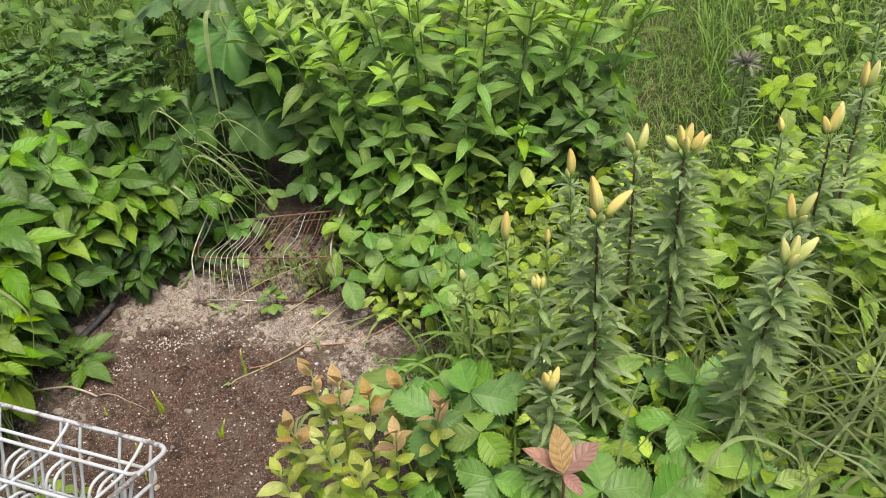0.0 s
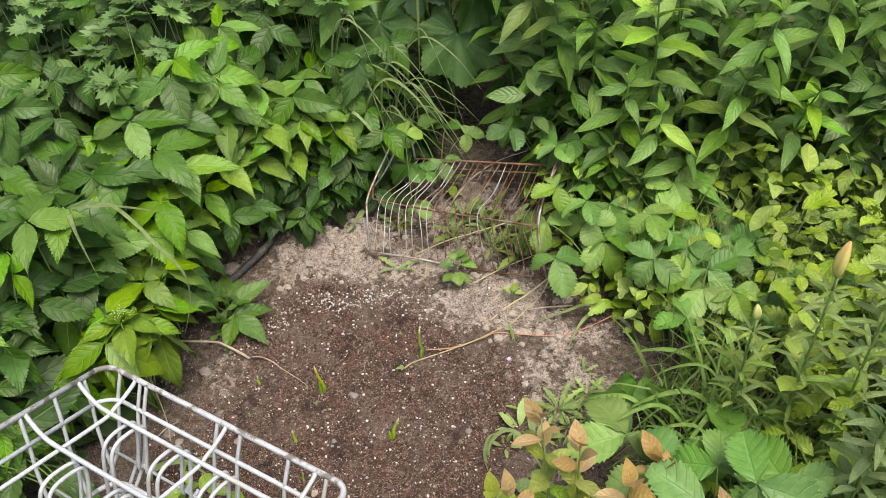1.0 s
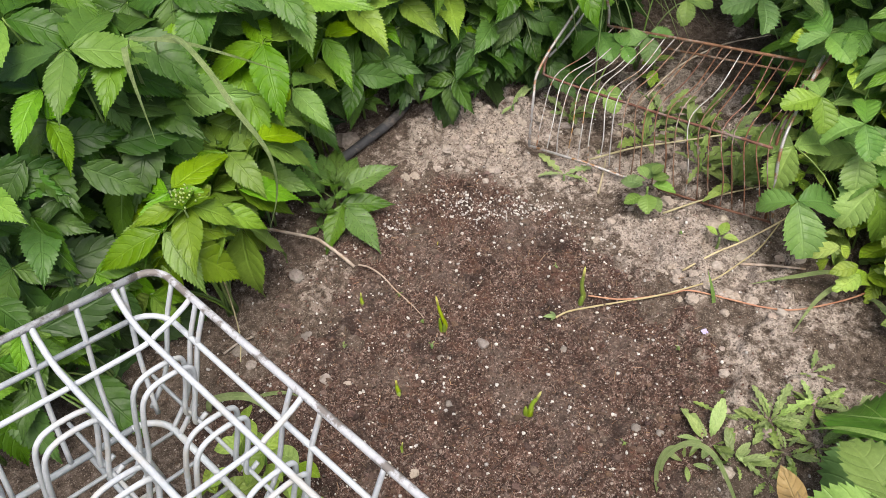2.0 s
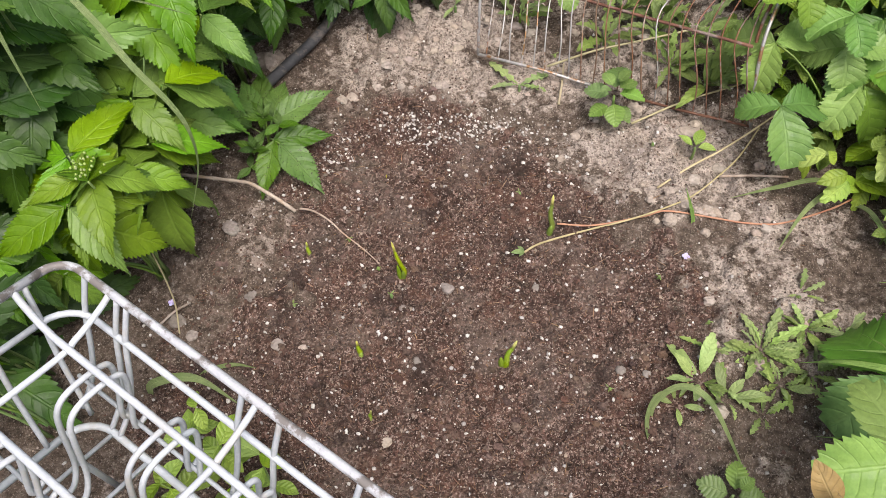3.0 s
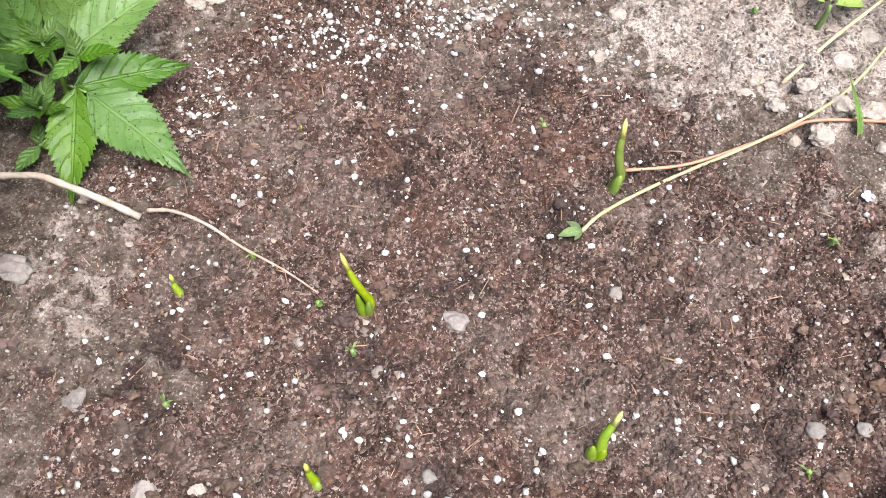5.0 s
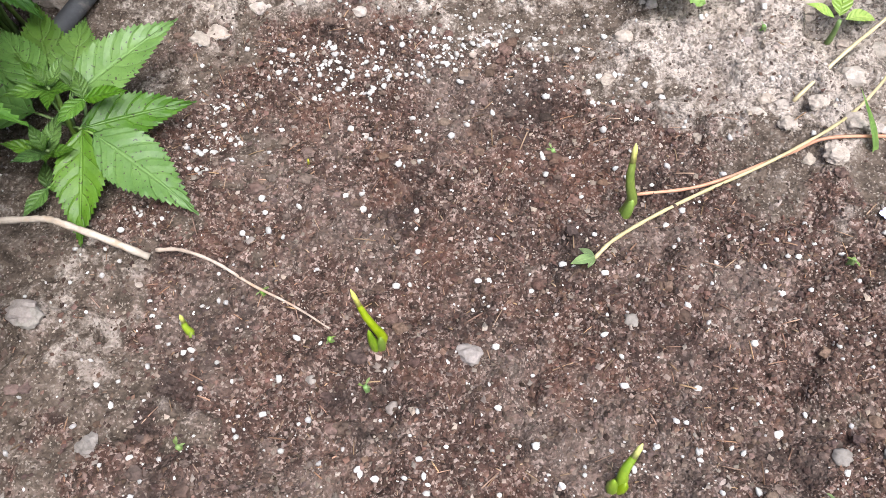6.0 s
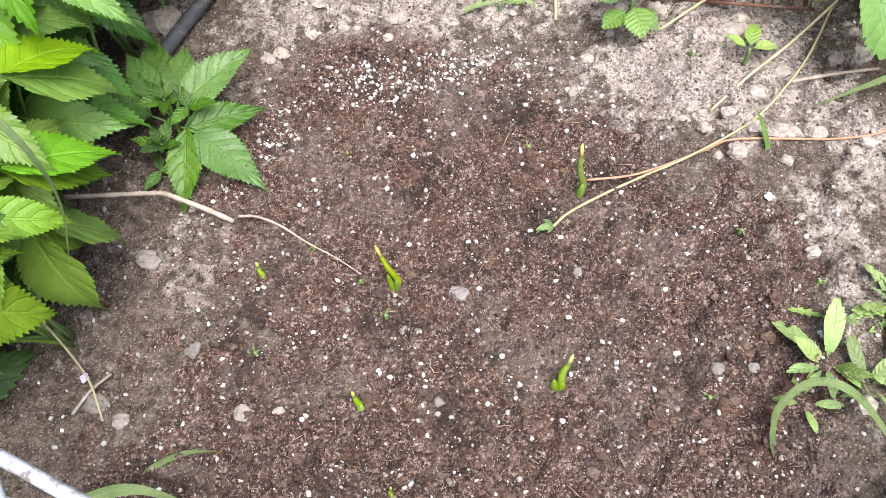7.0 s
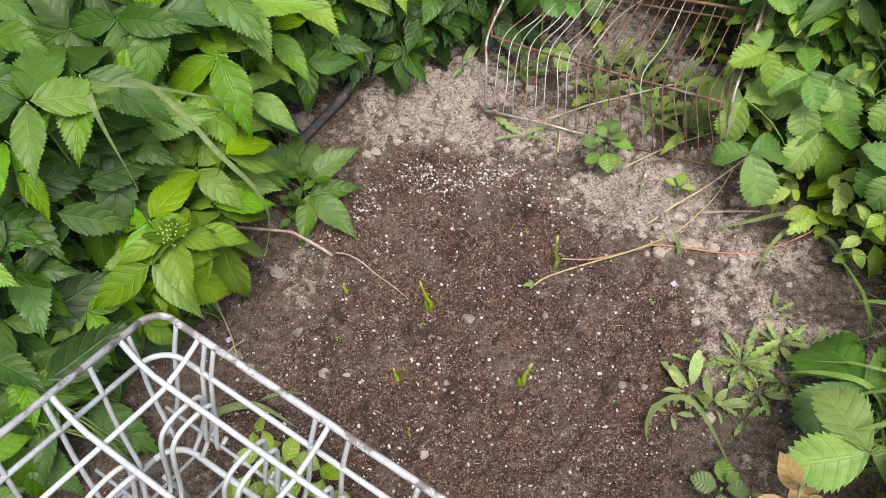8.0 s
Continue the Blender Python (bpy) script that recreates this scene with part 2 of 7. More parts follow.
def soil_mat():
    """Ground: dark peat, pale dry silt and damp brown earth, by the three channels of the sheet's soil attribute."""
    mat, tree, bsdf = blank("garden soil")
    place = tree.nodes.new("ShaderNodeTexCoord").outputs["Object"]
    attr = tree.nodes.new("ShaderNodeAttribute")
    attr.attribute_name = "soil"
    sep = nd(tree, "ShaderNodeSeparateColor", attr.outputs["Color"])
    coarse = grain(tree, place, 16.0, 5.0, 0.65)
    mid = grain(tree, place, 75.0, 5.0, 0.7)
    fine = grain(tree, place, 330.0, 4.0, 0.7)
    cells = tree.nodes.new("ShaderNodeTexVoronoi")
    tree.links.new(place, cells.inputs["Vector"])
    cells.inputs["Scale"].default_value = 340.0
    tone = nd(tree, "ShaderNodeSeparateColor", cells.outputs["Color"]).outputs[0]
    lumps = tree.nodes.new("ShaderNodeTexVoronoi")
    tree.links.new(place, lumps.inputs["Vector"])
    lumps.inputs["Scale"].default_value = 120.0
    peat = ramp(tree, mid, [(0.32, (0.024, 0.014, 0.011)), (0.47, (0.086, 0.05, 0.038)), (0.58, (0.145, 0.089, 0.069)), (0.72, (0.23, 0.16, 0.132))])
    peat = mixc(tree, span(tree, tone, 0.0, 0.35, 0.75, 0.0), peat, (0.03, 0.02, 0.015))
    peat = mixc(tree, span(tree, tone, 0.74, 1.0, 0.0, 0.85), peat, (0.4, 0.3, 0.25))
    # Shade in the crevices between peat lumps is put into the colour.
    pit_shade = mth(tree, "MULTIPLY", span(tree, lumps.outputs["Distance"], 0.35, 0.7), span(tree, fine, 0.35, 0.6, 1.0, 0.3))
    peat = mixc(tree, mth(tree, "MULTIPLY", pit_shade, 0.6), peat, (0.025, 0.016, 0.012))
    specks = tree.nodes.new("ShaderNodeTexVoronoi")
    tree.links.new(place, specks.inputs["Vector"])
    specks.inputs["Scale"].default_value = 720.0
    flake = nd(tree, "ShaderNodeSeparateColor", specks.outputs["Color"]).outputs[1]
    peat = mixc(tree, span(tree, flake, 0.0, 0.3, 0.8, 0.0), peat, (0.018, 0.012, 0.009))
    peat = mixc(tree, span(tree, flake, 0.86, 0.97, 0.0, 0.8), peat, (0.36, 0.29, 0.24))
    peat = soil_patches(tree, place, peat)
    dry = ramp(tree, mid, [(0.3, (0.22, 0.175, 0.14)), (0.42, (0.39, 0.33, 0.275)), (0.7, (0.5, 0.435, 0.37))])
    dry = mixc(tree, span(tree, tone, 0.0, 0.4, 0.8, 0.0), dry, (0.085, 0.064, 0.05))
    dry = mixc(tree, span(tree, fine, 0.3, 0.5, 0.6, 0.0), dry, (0.12, 0.092, 0.072))
    dry = mixc(tree, span(tree, coarse, 0.5, 0.62, 0.0, 0.55), dry, (0.14, 0.107, 0.083))
    dry = mixc(tree, span(tree, flake, 0.0, 0.25, 0.6, 0.0), dry, (0.1, 0.078, 0.06))
    dry = mixc(tree, span(tree, tone, 0.85, 1.0, 0.0, 0.5), dry, (0.46, 0.41, 0.355))
    damp = ramp(tree, mid, [(0.3, (0.034, 0.025, 0.018)), (0.5, (0.108, 0.082, 0.062)), (0.7, (0.2, 0.16, 0.127))])
    damp = mixc(tree, span(tree, tone, 0.0, 0.3, 0.5, 0.0), damp, (0.06, 0.045, 0.032))
    damp = mixc(tree, span(tree, flake, 0.84, 0.97, 0.0, 0.6), damp, (0.34, 0.29, 0.24))
    turf = mixc(tree, span(tree, mid, 0.35, 0.6), (0.022, 0.036, 0.01), (0.06, 0.088, 0.024))
    turf = mixc(tree, span(tree, grain(tree, place, 1.3, 5.0, 0.65), 0.42, 0.62, 0.0, 0.75), turf, (0.06, 0.072, 0.028))
    turf = mixc(tree, span(tree, grain(tree, place, 5.0, 4.0, 0.7), 0.5, 0.66, 0.0, 0.7), turf, (0.018, 0.032, 0.008))
    damp = mixc(tree, sep.outputs[2], damp, turf)
    edge = mth(tree, "MULTIPLY", mth(tree, "SUBTRACT", mid, 0.5), 1.5)
    col = mixc(tree, span(tree, mth(tree, "ADD", sep.outputs[1], edge), 0.35, 0.65), damp, dry)
    col = mixc(tree, span(tree, mth(tree, "ADD", sep.outputs[0], edge), 0.3, 0.7), col, peat)
    tree.links.new(col, bsdf.inputs["Base Color"])
    bsdf.inputs["Roughness"].default_value = 0.95
    bsdf.inputs["Specular IOR Level"].default_value = 0.15
    height = mth(tree, "ADD", mth(tree, "MULTIPLY", mid, 0.9), mth(tree, "MULTIPLY", fine, 0.45))
    height = mth(tree, "SUBTRACT", height, mth(tree, "MULTIPLY", cells.outputs["Distance"], 0.35))
    height = mth(tree, "SUBTRACT", height, mth(tree, "MULTIPLY", lumps.outputs["Distance"], 0.5))
    tree.links.new(bump(tree, height, 1.0, 0.006), bsdf.inputs["Normal"])
    return mat


SOIL = soil_mat()


def crumb_tone(tree, place, col):
    """Crumbs differ: some nearly black, some dry and pale."""
    rand = tree.nodes.new("ShaderNodeNewGeometry").outputs["Random Per Island"]
    col = soil_patches(tree, place, col)
    pick_one = mth(tree, "FRACT", mth(tree, "MULTIPLY", rand, 37.7))
    col = mixc(tree, span(tree, pick_one, 0.68, 0.7, 0.0, 0.8), col, (0.036, 0.025, 0.019))
    return mixc(tree, span(tree, pick_one, 0.88, 0.9, 0.0, 0.8), col, (0.29, 0.235, 0.19))


CRUMB = plain_mat("peat crumb", (0.057, 0.036, 0.027), (0.157, 0.1, 0.076), 90, 0.95, 0.6, island=True, vary=0.4, spec=0.15, after=crumb_tone)
LUMP = plain_mat("peat lump", (0.07, 0.046, 0.036), (0.16, 0.108, 0.085), 300, 0.95, 0.8, island=True, vary=0.35, spec=0.15, after=soil_patches)


# ---- geometry helpers ----
def hash2(ix, iy, seed):
    h = (ix.astype(np.int64) * 374761393 + iy.astype(np.int64) * 668265263 + seed * 982451653) & 0x7FFFFFFF
    h = ((h ^ (h >> 13)) * 1274126177) & 0x7FFFFFFF
    return ((h ^ (h >> 16)) & 0xFFFF) / 65535.0


def vnoise(x, y, scale, seed):
    x, y = np.asarray(x, float) / scale, np.asarray(y, float) / scale
    ix, iy = np.floor(x), np.floor(y)
    fx, fy = x - ix, y - iy
    fx, fy = fx * fx * (3 - 2 * fx), fy * fy * (3 - 2 * fy)
    a, b = hash2(ix, iy, seed), hash2(ix + 1, iy, seed)
    c, d = hash2(ix, iy + 1, seed), hash2(ix + 1, iy + 1, seed)
    return (a * (1 - fx) + b * fx) * (1 - fy) + (c * (1 - fx) + d * fx) * fy


def smooth(x, lo, hi):
    t = np.clip((np.asarray(x, float) - lo) / (hi - lo), 0, 1)
    return t * t * (3 - 2 * t)


def peat_mask(x, y):
    """1 inside the dark peat of the bed, a lopsided oval with a ragged rim."""
    dx, dy = (np.asarray(x) + 0.11), (np.asarray(y) - 1.74)
    rx = np.where(dx < 0, 0.36, 0.345)
    ry = np.where(dy > 0, 0.41 - 0.25 * dx, 0.5)
    r = np.sqrt((dx / rx) ** 2 + (dy / ry) ** 2)
    r = r + 0.26 * (vnoise(x, y, 0.11, 3) - 0.5) + 0.22 * (vnoise(x, y, 0.03, 4) - 0.5) + 0.1 * (vnoise(x, y, 0.01, 44) - 0.5)
    inside = 1 - smooth(r, 0.86, 1.12)
    dust = np.exp(-(((np.asarray(x) + 0.43) / 0.12) ** 2 + ((np.asarray(y) - 1.79) / 0.13) ** 2)) + 0.6 * np.exp(-(((np.asarray(x) + 0.3) / 0.03) ** 2 + ((np.asarray(y) - 2.03) / 0.05) ** 2))
    return inside * (1 - 0.7 * smooth(dust + 0.9 * (vnoise(x, y, 0.035, 5) - 0.5) + 0.4 * (vnoise(x, y, 0.011, 55) - 0.5), 0.35, 0.6))


def silt_mask(x, y):
    """1 on the pale, dry silt round the bed."""
    x, y = np.asarray(x, float), np.asarray(y, float)
    a = np.exp(-(((x + 0.29) / 0.17) ** 2 + ((y - 2.27) / 0.15) ** 2))
    b = np.exp(-(((x - 0.16) / 0.16) ** 2 + ((y - 2.12) / 0.11) ** 2))
    c = np.exp(-(((x - 0.33) / 0.13) ** 2 + ((y - 1.9) / 0.19) ** 2)) * 0.6
    d = np.exp(-(((x + 0.44) / 0.12) ** 2 + ((y - 1.79) / 0.13) ** 2)) * 0.3
    e = np.exp(-(((x + 0.02) / 0.14) ** 2 + ((y - 2.23) / 0.07) ** 2)) * 0.8
    f = np.exp(-(((x - 0.07) / 0.2) ** 2 + ((y - 2.4) / 0.16) ** 2)) * 0.68
    return np.clip(np.maximum.reduce([a, b, c, d, e, f]) * 1.1 + 0.75 * (vnoise(x, y, 0.045, 6) - 0.5) + 0.5 * (vnoise(x, y, 0.013, 66) - 0.5), 0, 1) * (1 - smooth(np.hypot(x, y - 2.0), 0.8, 1.1))


def ground_z(x, y):
    x, y = np.asarray(x, float), np.asarray(y, float)
    near = 1 - smooth(np.hypot(x, y - 1.9), 0.9, 1.8)
    p, s = peat_mask(x, y), silt_mask(x, y)
    z = 0.05 * (vnoise(x, y, 0.9, 8) - 0.5) * smooth(np.hypot(x + 0.1, y - 1.8), 0.5, 1.5)
    z = z + near * (0.012 * (vnoise(x, y, 0.09, 9) - 0.5) + 0.006 * (vnoise(x, y, 0.028, 10) - 0.5))
    z = z + near * p * (0.016 * (vnoise(x, y, 0.013, 11) - 0.5) + 0.014 * (vnoise(x, y, 0.03, 17) - 0.5))
    cl = vnoise(x, y, 0.032, 12)
    z = z + near * s * (0.018 * smooth(cl, 0.45, 0.6) + 0.008 * (vnoise(x, y, 0.016, 14) - 0.5) + 0.006 * (vnoise(x, y, 0.009, 13) - 0.5))
    z = z + near * (0.006 + 0.012 * smooth(x, -0.1, 0.2) + 0.012 * smooth(x, 0.1, 0.35))
    z = z + 0.03 * smooth(y, 2.1, 2.5) * near
    return z


def gz(x, y):
    return float(ground_z(np.array([x]), np.array([y]))[0])


def mesh_from(name, verts, faces, mat, uvs=None, flat=False):
    me = bpy.data.meshes.new(name)
    me.from_pydata([tuple(v) for v in np.asarray(verts, float).tolist()], [], [tuple(f) for f in faces])
    if not flat:
        me.polygons.foreach_set("use_smooth", [True] * len(me.polygons))
    if uvs is not None:
        layer = me.uv_layers.new(name="uv")
        loops = np.zeros(len(me.loops), np.int32)
        me.loops.foreach_get("vertex_index", loops)
        layer.data.foreach_set("uv", np.asarray(uvs, np.float32)[loops].ravel())
    me.materials.append(mat)
    me.update()
    return me


class Heap:
    """Gathers many small shapes into one mesh."""

    def __init__(self):
        self.v, self.f, self.uv, self.n = [], [], [], 0

    def add(self, verts, faces, uvs=None):
        verts = np.asarray(verts, float)
        self.v.append(verts)
        self.f.append(np.asarray(faces) + self.n)
        self.uv.append(np.zeros((len(verts), 2)) if uvs is None else np.asarray(uvs, float))
        self.n += len(verts)

    def mesh(self, name, mat, flat=False):
        faces = [tuple(r) if r[2] != r[3] else tuple(r[:3]) for block in self.f for r in block.tolist()]
        return mesh_from(name, np.vstack(self.v), faces, mat, np.vstack(self.uv), flat)


def thing(name, loc, label, category, group="", kind=""):
    ob = new(name)
    ob.location = loc
    ob.empty_display_size = 0.05
    return tagged(ob, label, category, group, kind)


def part(name, me, parent, label="", m=None):
    """Links a mesh as one part of a thing; m is its pose within the thing."""
    ob = new(name, me)
    ob.parent = parent
    if m is not None:
        ob.matrix_basis = m
    if label:
        tagged(ob, label)
    return ob


def tube(points, radii, sides=6, caps=True):
    """A tube along points: verts and faces (quads; caps as fans of quads)."""
    p = np.asarray(points, float)
    n = len(p)
    radii = np.full(n, radii) if np.isscalar(radii) else np.asarray(radii, float)
    tan = np.gradient(p, axis=0)
    tan /= np.linalg.norm(tan, axis=1)[:, None] + 1e-12
    side = np.cross(tan[0], [0.13, 0.31, 0.94])
    if np.linalg.norm(side) < 1e-3:
        side = np.cross(tan[0], [1, 0, 0])
    side /= np.linalg.norm(side)
    ang = np.linspace(0, 2 * np.pi, sides, endpoint=False)
    verts = []
    for i in range(n):
        side = side - tan[i] * (side @ tan[i])
        side /= np.linalg.norm(side)
        up = np.cross(tan[i], side)
        verts.append(p[i] + radii[i] * (np.cos(ang)[:, None] * side + np.sin(ang)[:, None] * up))
    faces = [(i * sides + j, i * sides + (j + 1) % sides, (i + 1) * sides + (j + 1) % sides, (i + 1) * sides + j) for i in range(n - 1) for j in range(sides)]
    verts = np.vstack(verts)
    if caps:
        for i in (0, n - 1):
            k = len(verts)
            verts = np.vstack([verts, p[i]])
            ring = [(i * sides + j, i * sides + (j + 1) % sides) for j in range(sides)]
            faces += [(a, b, k, k) for a, b in ring] if i else [(b, a, k, k) for a, b in ring]
    return verts, faces


def tube_mesh(name, points, radii, mat, sides=6):
    verts, faces = tube(points, radii, sides)
    faces = [f if f[2] != f[3] else f[:3] for f in faces]
    return mesh_from(name, verts, faces, mat)


def arc(p0, p1, p2, n=7):
    """A soft curve from p0 by p1 to p2."""
    t = np.linspace(0, 1, n)[:, None]
    p0, p1, p2 = (np.asarray(p, float) for p in (p0, p1, p2))
    return (1 - t) ** 2 * p0 + 2 * t * (1 - t) * p1 + t * t * p2


def spline(points, n=6):
    """A smooth line through points."""
    p = np.asarray(points, float)
    p = np.vstack([2 * p[0] - p[1], p, 2 * p[-1] - p[-2]])
    out = []
    for i in range(1, len(p) - 2):
        for t in np.linspace(0, 1, n, endpoint=False):
            out.append(0.5 * (2 * p[i] + (p[i + 1] - p[i - 1]) * t + (2 * p[i - 1] - 5 * p[i] + 4 * p[i + 1] - p[i + 2]) * t ** 2 + (3 * p[i] - p[i - 1] - 3 * p[i + 1] + p[i + 2]) * t ** 3))
    return np.vstack(out + [p[-2]])


def leaf_shape(length, width, peak=0.4, tip=1.0, rows=16, teeth=0.0, fold=0.25, droop=40.0, wave=0.0, quilt=0.0, cols=2, seed=0, lobes=0, lobe=0.0, twist=0.0, veins=7.0, slant=1.0):
    """A leaf that lies along +Y with its face up: a grid with a saw-toothed rim, puffed between its side veins, folded on the midrib and bent down towards the tip."""
    rr = random.Random(seed)
    ph = rr.uniform(0, 6)
    sway = rr.uniform(-0.06, 0.06)
    lift = [rr.uniform(0.3, 1.5) for _ in range(12)]
    v = np.linspace(0, 1, rows + 1)
    rise = np.sin(np.pi * 0.5 * np.clip(v / peak, 0, 1)) ** 0.8
    fall = np.cos(np.pi * 0.5 * np.clip((v - peak) / (1 - peak), 0, 1)) ** tip
    half = 0.5 * width * np.where(v < peak, rise, fall)
    ang = -np.radians(droop) * (v ** 1.3)
    step = length / rows
    y = np.concatenate([[0], np.cumsum(np.cos(ang[1:]) * step)])
    zc = np.concatenate([[0], np.cumsum(np.sin(ang[1:]) * step)])
    us = np.linspace(-1, 1, 2 * cols + 1)
    verts, uvs = [], []
    for i in range(rows + 1):
        saw = (1 if i % 2 else -1) if 0 < i < rows else 0
        ragged = 0.0
        if lobes:
            ragged = lobe * (0.6 + 0.4 * lift[int(v[i] * lobes) % 12]) * (1 - 2 * ((v[i] * lobes) % 1.0)) * (1 - v[i] ** 4)
        deep = teeth * saw * (half[i] / (0.5 * width)) ** 0.4 * 0.5 * width * lift[(i // 2) % 12] ** 0.5
        for u in us:
            au = abs(u)
            h = half[i] * (1 + ragged * (au > 0.99)) + (deep if au > 0.99 else 0) + 0.0003
            x = u * h
            puff = abs(math.cos(math.pi * (veins * v[i] - slant * au ** 1.35))) - 0.6
            z = fold * au * h + wave * width * au * math.sin(v[i] * 9 + ph + (1.5 if u > 0 else 0)) + quilt * width * puff * (0.25 + 0.75 * au) * (au > 0.1) * (1 - v[i] ** 3)
            dy = 0.35 * au * half[i] * 0.3 + (0.55 * step * saw if au > 0.99 and teeth else 0)
            tw = math.radians(twist) * v[i]
            verts.append((x * math.cos(tw) + sway * length * v[i] ** 2, y[i] + dy, zc[i] + z + x * math.sin(tw)))
            uvs.append((u * 0.5 + 0.5, v[i]))
    m = len(us)
    faces = [(i * m + j, i * m + j + 1, (i + 1) * m + j + 1, (i + 1) * m + j) for i in range(rows) for j in range(m - 1)]
    return np.array(verts), faces, np.array(uvs)


def fan_shape(size, lobes=3, depth=0.35, notch=0.15, cup=0.1, wave=0.05, seed=0, points=46, gap=25):
    """A lobed, rounded leaf whose stalk joins near the notch at the origin; it points along +Y."""
    rr = random.Random(seed)
    ph = rr.uniform(0, 6)
    phi = np.radians(np.linspace(-180 + gap, 180 - gap, points))
    r = size * (0.62 + 0.38 * np.cos(phi * 0.5)) * (1 - depth * (0.5 - 0.5 * np.cos(lobes * phi)) * np.abs(np.sin(phi * lobes * 0.5)) ** 0.5)
    r = r * (1 + notch * 0.5 * np.where(np.arange(points) % 2, 1, -1))
    verts, uvs = [(0, 0, 0)], [(0.5, 0.0)]
    for ring in (0.35, 0.7, 1.0):
        for k in range(points):
            rad = r[k] * ring if ring == 1 else size * ring * (0.25 + 0.75 * r[k] / size)
            x, y = rad * math.sin(phi[k]), rad * math.cos(phi[k])
            z = cup * rad * rad / size + wave * size * ring ** 2 * math.sin(lobes * phi[k] + ph) + 0.07 * size * ring * abs(math.sin(2.5 * phi[k])) + 0.03 * size * ring * math.sin(17 * phi[k] + ph + 5 * ring)
            verts.append((x, y, z))
            uvs.append((0.5 + 0.5 * phi[k] / math.pi, ring))
    faces = [(0, 1 + k, 2 + k, 2 + k) for k in range(points - 1)]
    for g in range(2):
        a, b = 1 + g * points, 1 + (g + 1) * points
        faces += [(a + k, b + k, b + k + 1, a + k + 1) for k in range(points - 1)]
    return np.array(verts), faces, np.array(uvs)


def shape_mesh(name, shape, mat):
    verts, faces, uvs = shape
    return mesh_from(name, verts, [f if f[2] != f[3] else f[:3] for f in faces], mat, uvs)


def aim(p, az, pitch=0.0, roll=0.0, size=1.0):
    """The pose of a leaf at p that points to the compass angle az (degrees from +X) and up by pitch."""
    return Matrix.Translation(p) @ Matrix.Rotation(radians(az - 90), 4, "Z") @ Matrix.Rotation(radians(pitch), 4, "X") @ Matrix.Rotation(radians(roll), 4, "Y") @ Matrix.Scale(size, 4)


def polar(az, r, z=0.0):
    return np.array([r * math.cos(radians(az)), r * math.sin(radians(az)), z])


# ---- the ground: one sheet, fine in the bed and coarse far off ----
def stretch(lo, hi, step, far):
    mid = np.arange(lo, hi + step / 2, step)
    out, d, a = [], step, hi
    while a < far:
        d *= 1.22
        a += d
        out.append(a)
    left, d, a = [], step, lo
    while a > -far:
        d *= 1.22
        a -= d
        left.append(a)
    return np.concatenate([left[::-1], mid, out])


def build_ground():
    xs, ys = stretch(-0.72, 0.62, 0.0042, 120), stretch(1.42, 2.5, 0.0042, 120)
    gx, gy = np.meshgrid(xs, ys)
    z = ground_z(gx, gy)
    verts = np.stack([gx, gy, z], -1).reshape(-1, 3)
    nx, ny = len(xs), len(ys)
    idx = np.arange(nx * ny).reshape(ny, nx)
    quads = np.stack([idx[:-1, :-1], idx[:-1, 1:], idx[1:, 1:], idx[1:, :-1]], -1).reshape(-1, 4)
    me = bpy.data.meshes.new("ground")
    me.vertices.add(len(verts))
    me.vertices.foreach_set("co", verts.ravel())
    me.loops.add(quads.size)
    me.loops.foreach_set("vertex_index", quads.ravel().astype(np.int32))
    me.polygons.add(len(quads))
    me.polygons.foreach_set("loop_start", np.arange(0, quads.size, 4, dtype=np.int32))
    me.update(calc_edges=True)
    me.polygons.foreach_set("use_smooth", [True] * len(quads))
    col = np.ones((len(verts), 4), np.float32)
    col[:, 0] = peat_mask(verts[:, 0], verts[:, 1])
    col[:, 1] = silt_mask(verts[:, 0], verts[:, 1])
    far = np.hypot(verts[:, 0] + 0.1, verts[:, 1] - 1.8) + 0.7 * (vnoise(verts[:, 0], verts[:, 1], 0.5, 61) - 0.5) + 0.3 * (vnoise(verts[:, 0], verts[:, 1], 0.13, 62) - 0.5)
    col[:, 2] = smooth(far, 0.95, 1.6)
    attr = me.attributes.new("soil", "FLOAT_COLOR", "POINT")
    attr.data.foreach_set("color", col.ravel())
    me.materials.append(SOIL)
    me.validate()
    tagged(new("ground", me), "dark peat bed amid pale dry garden soil", "ground", kind="structure")


build_ground()


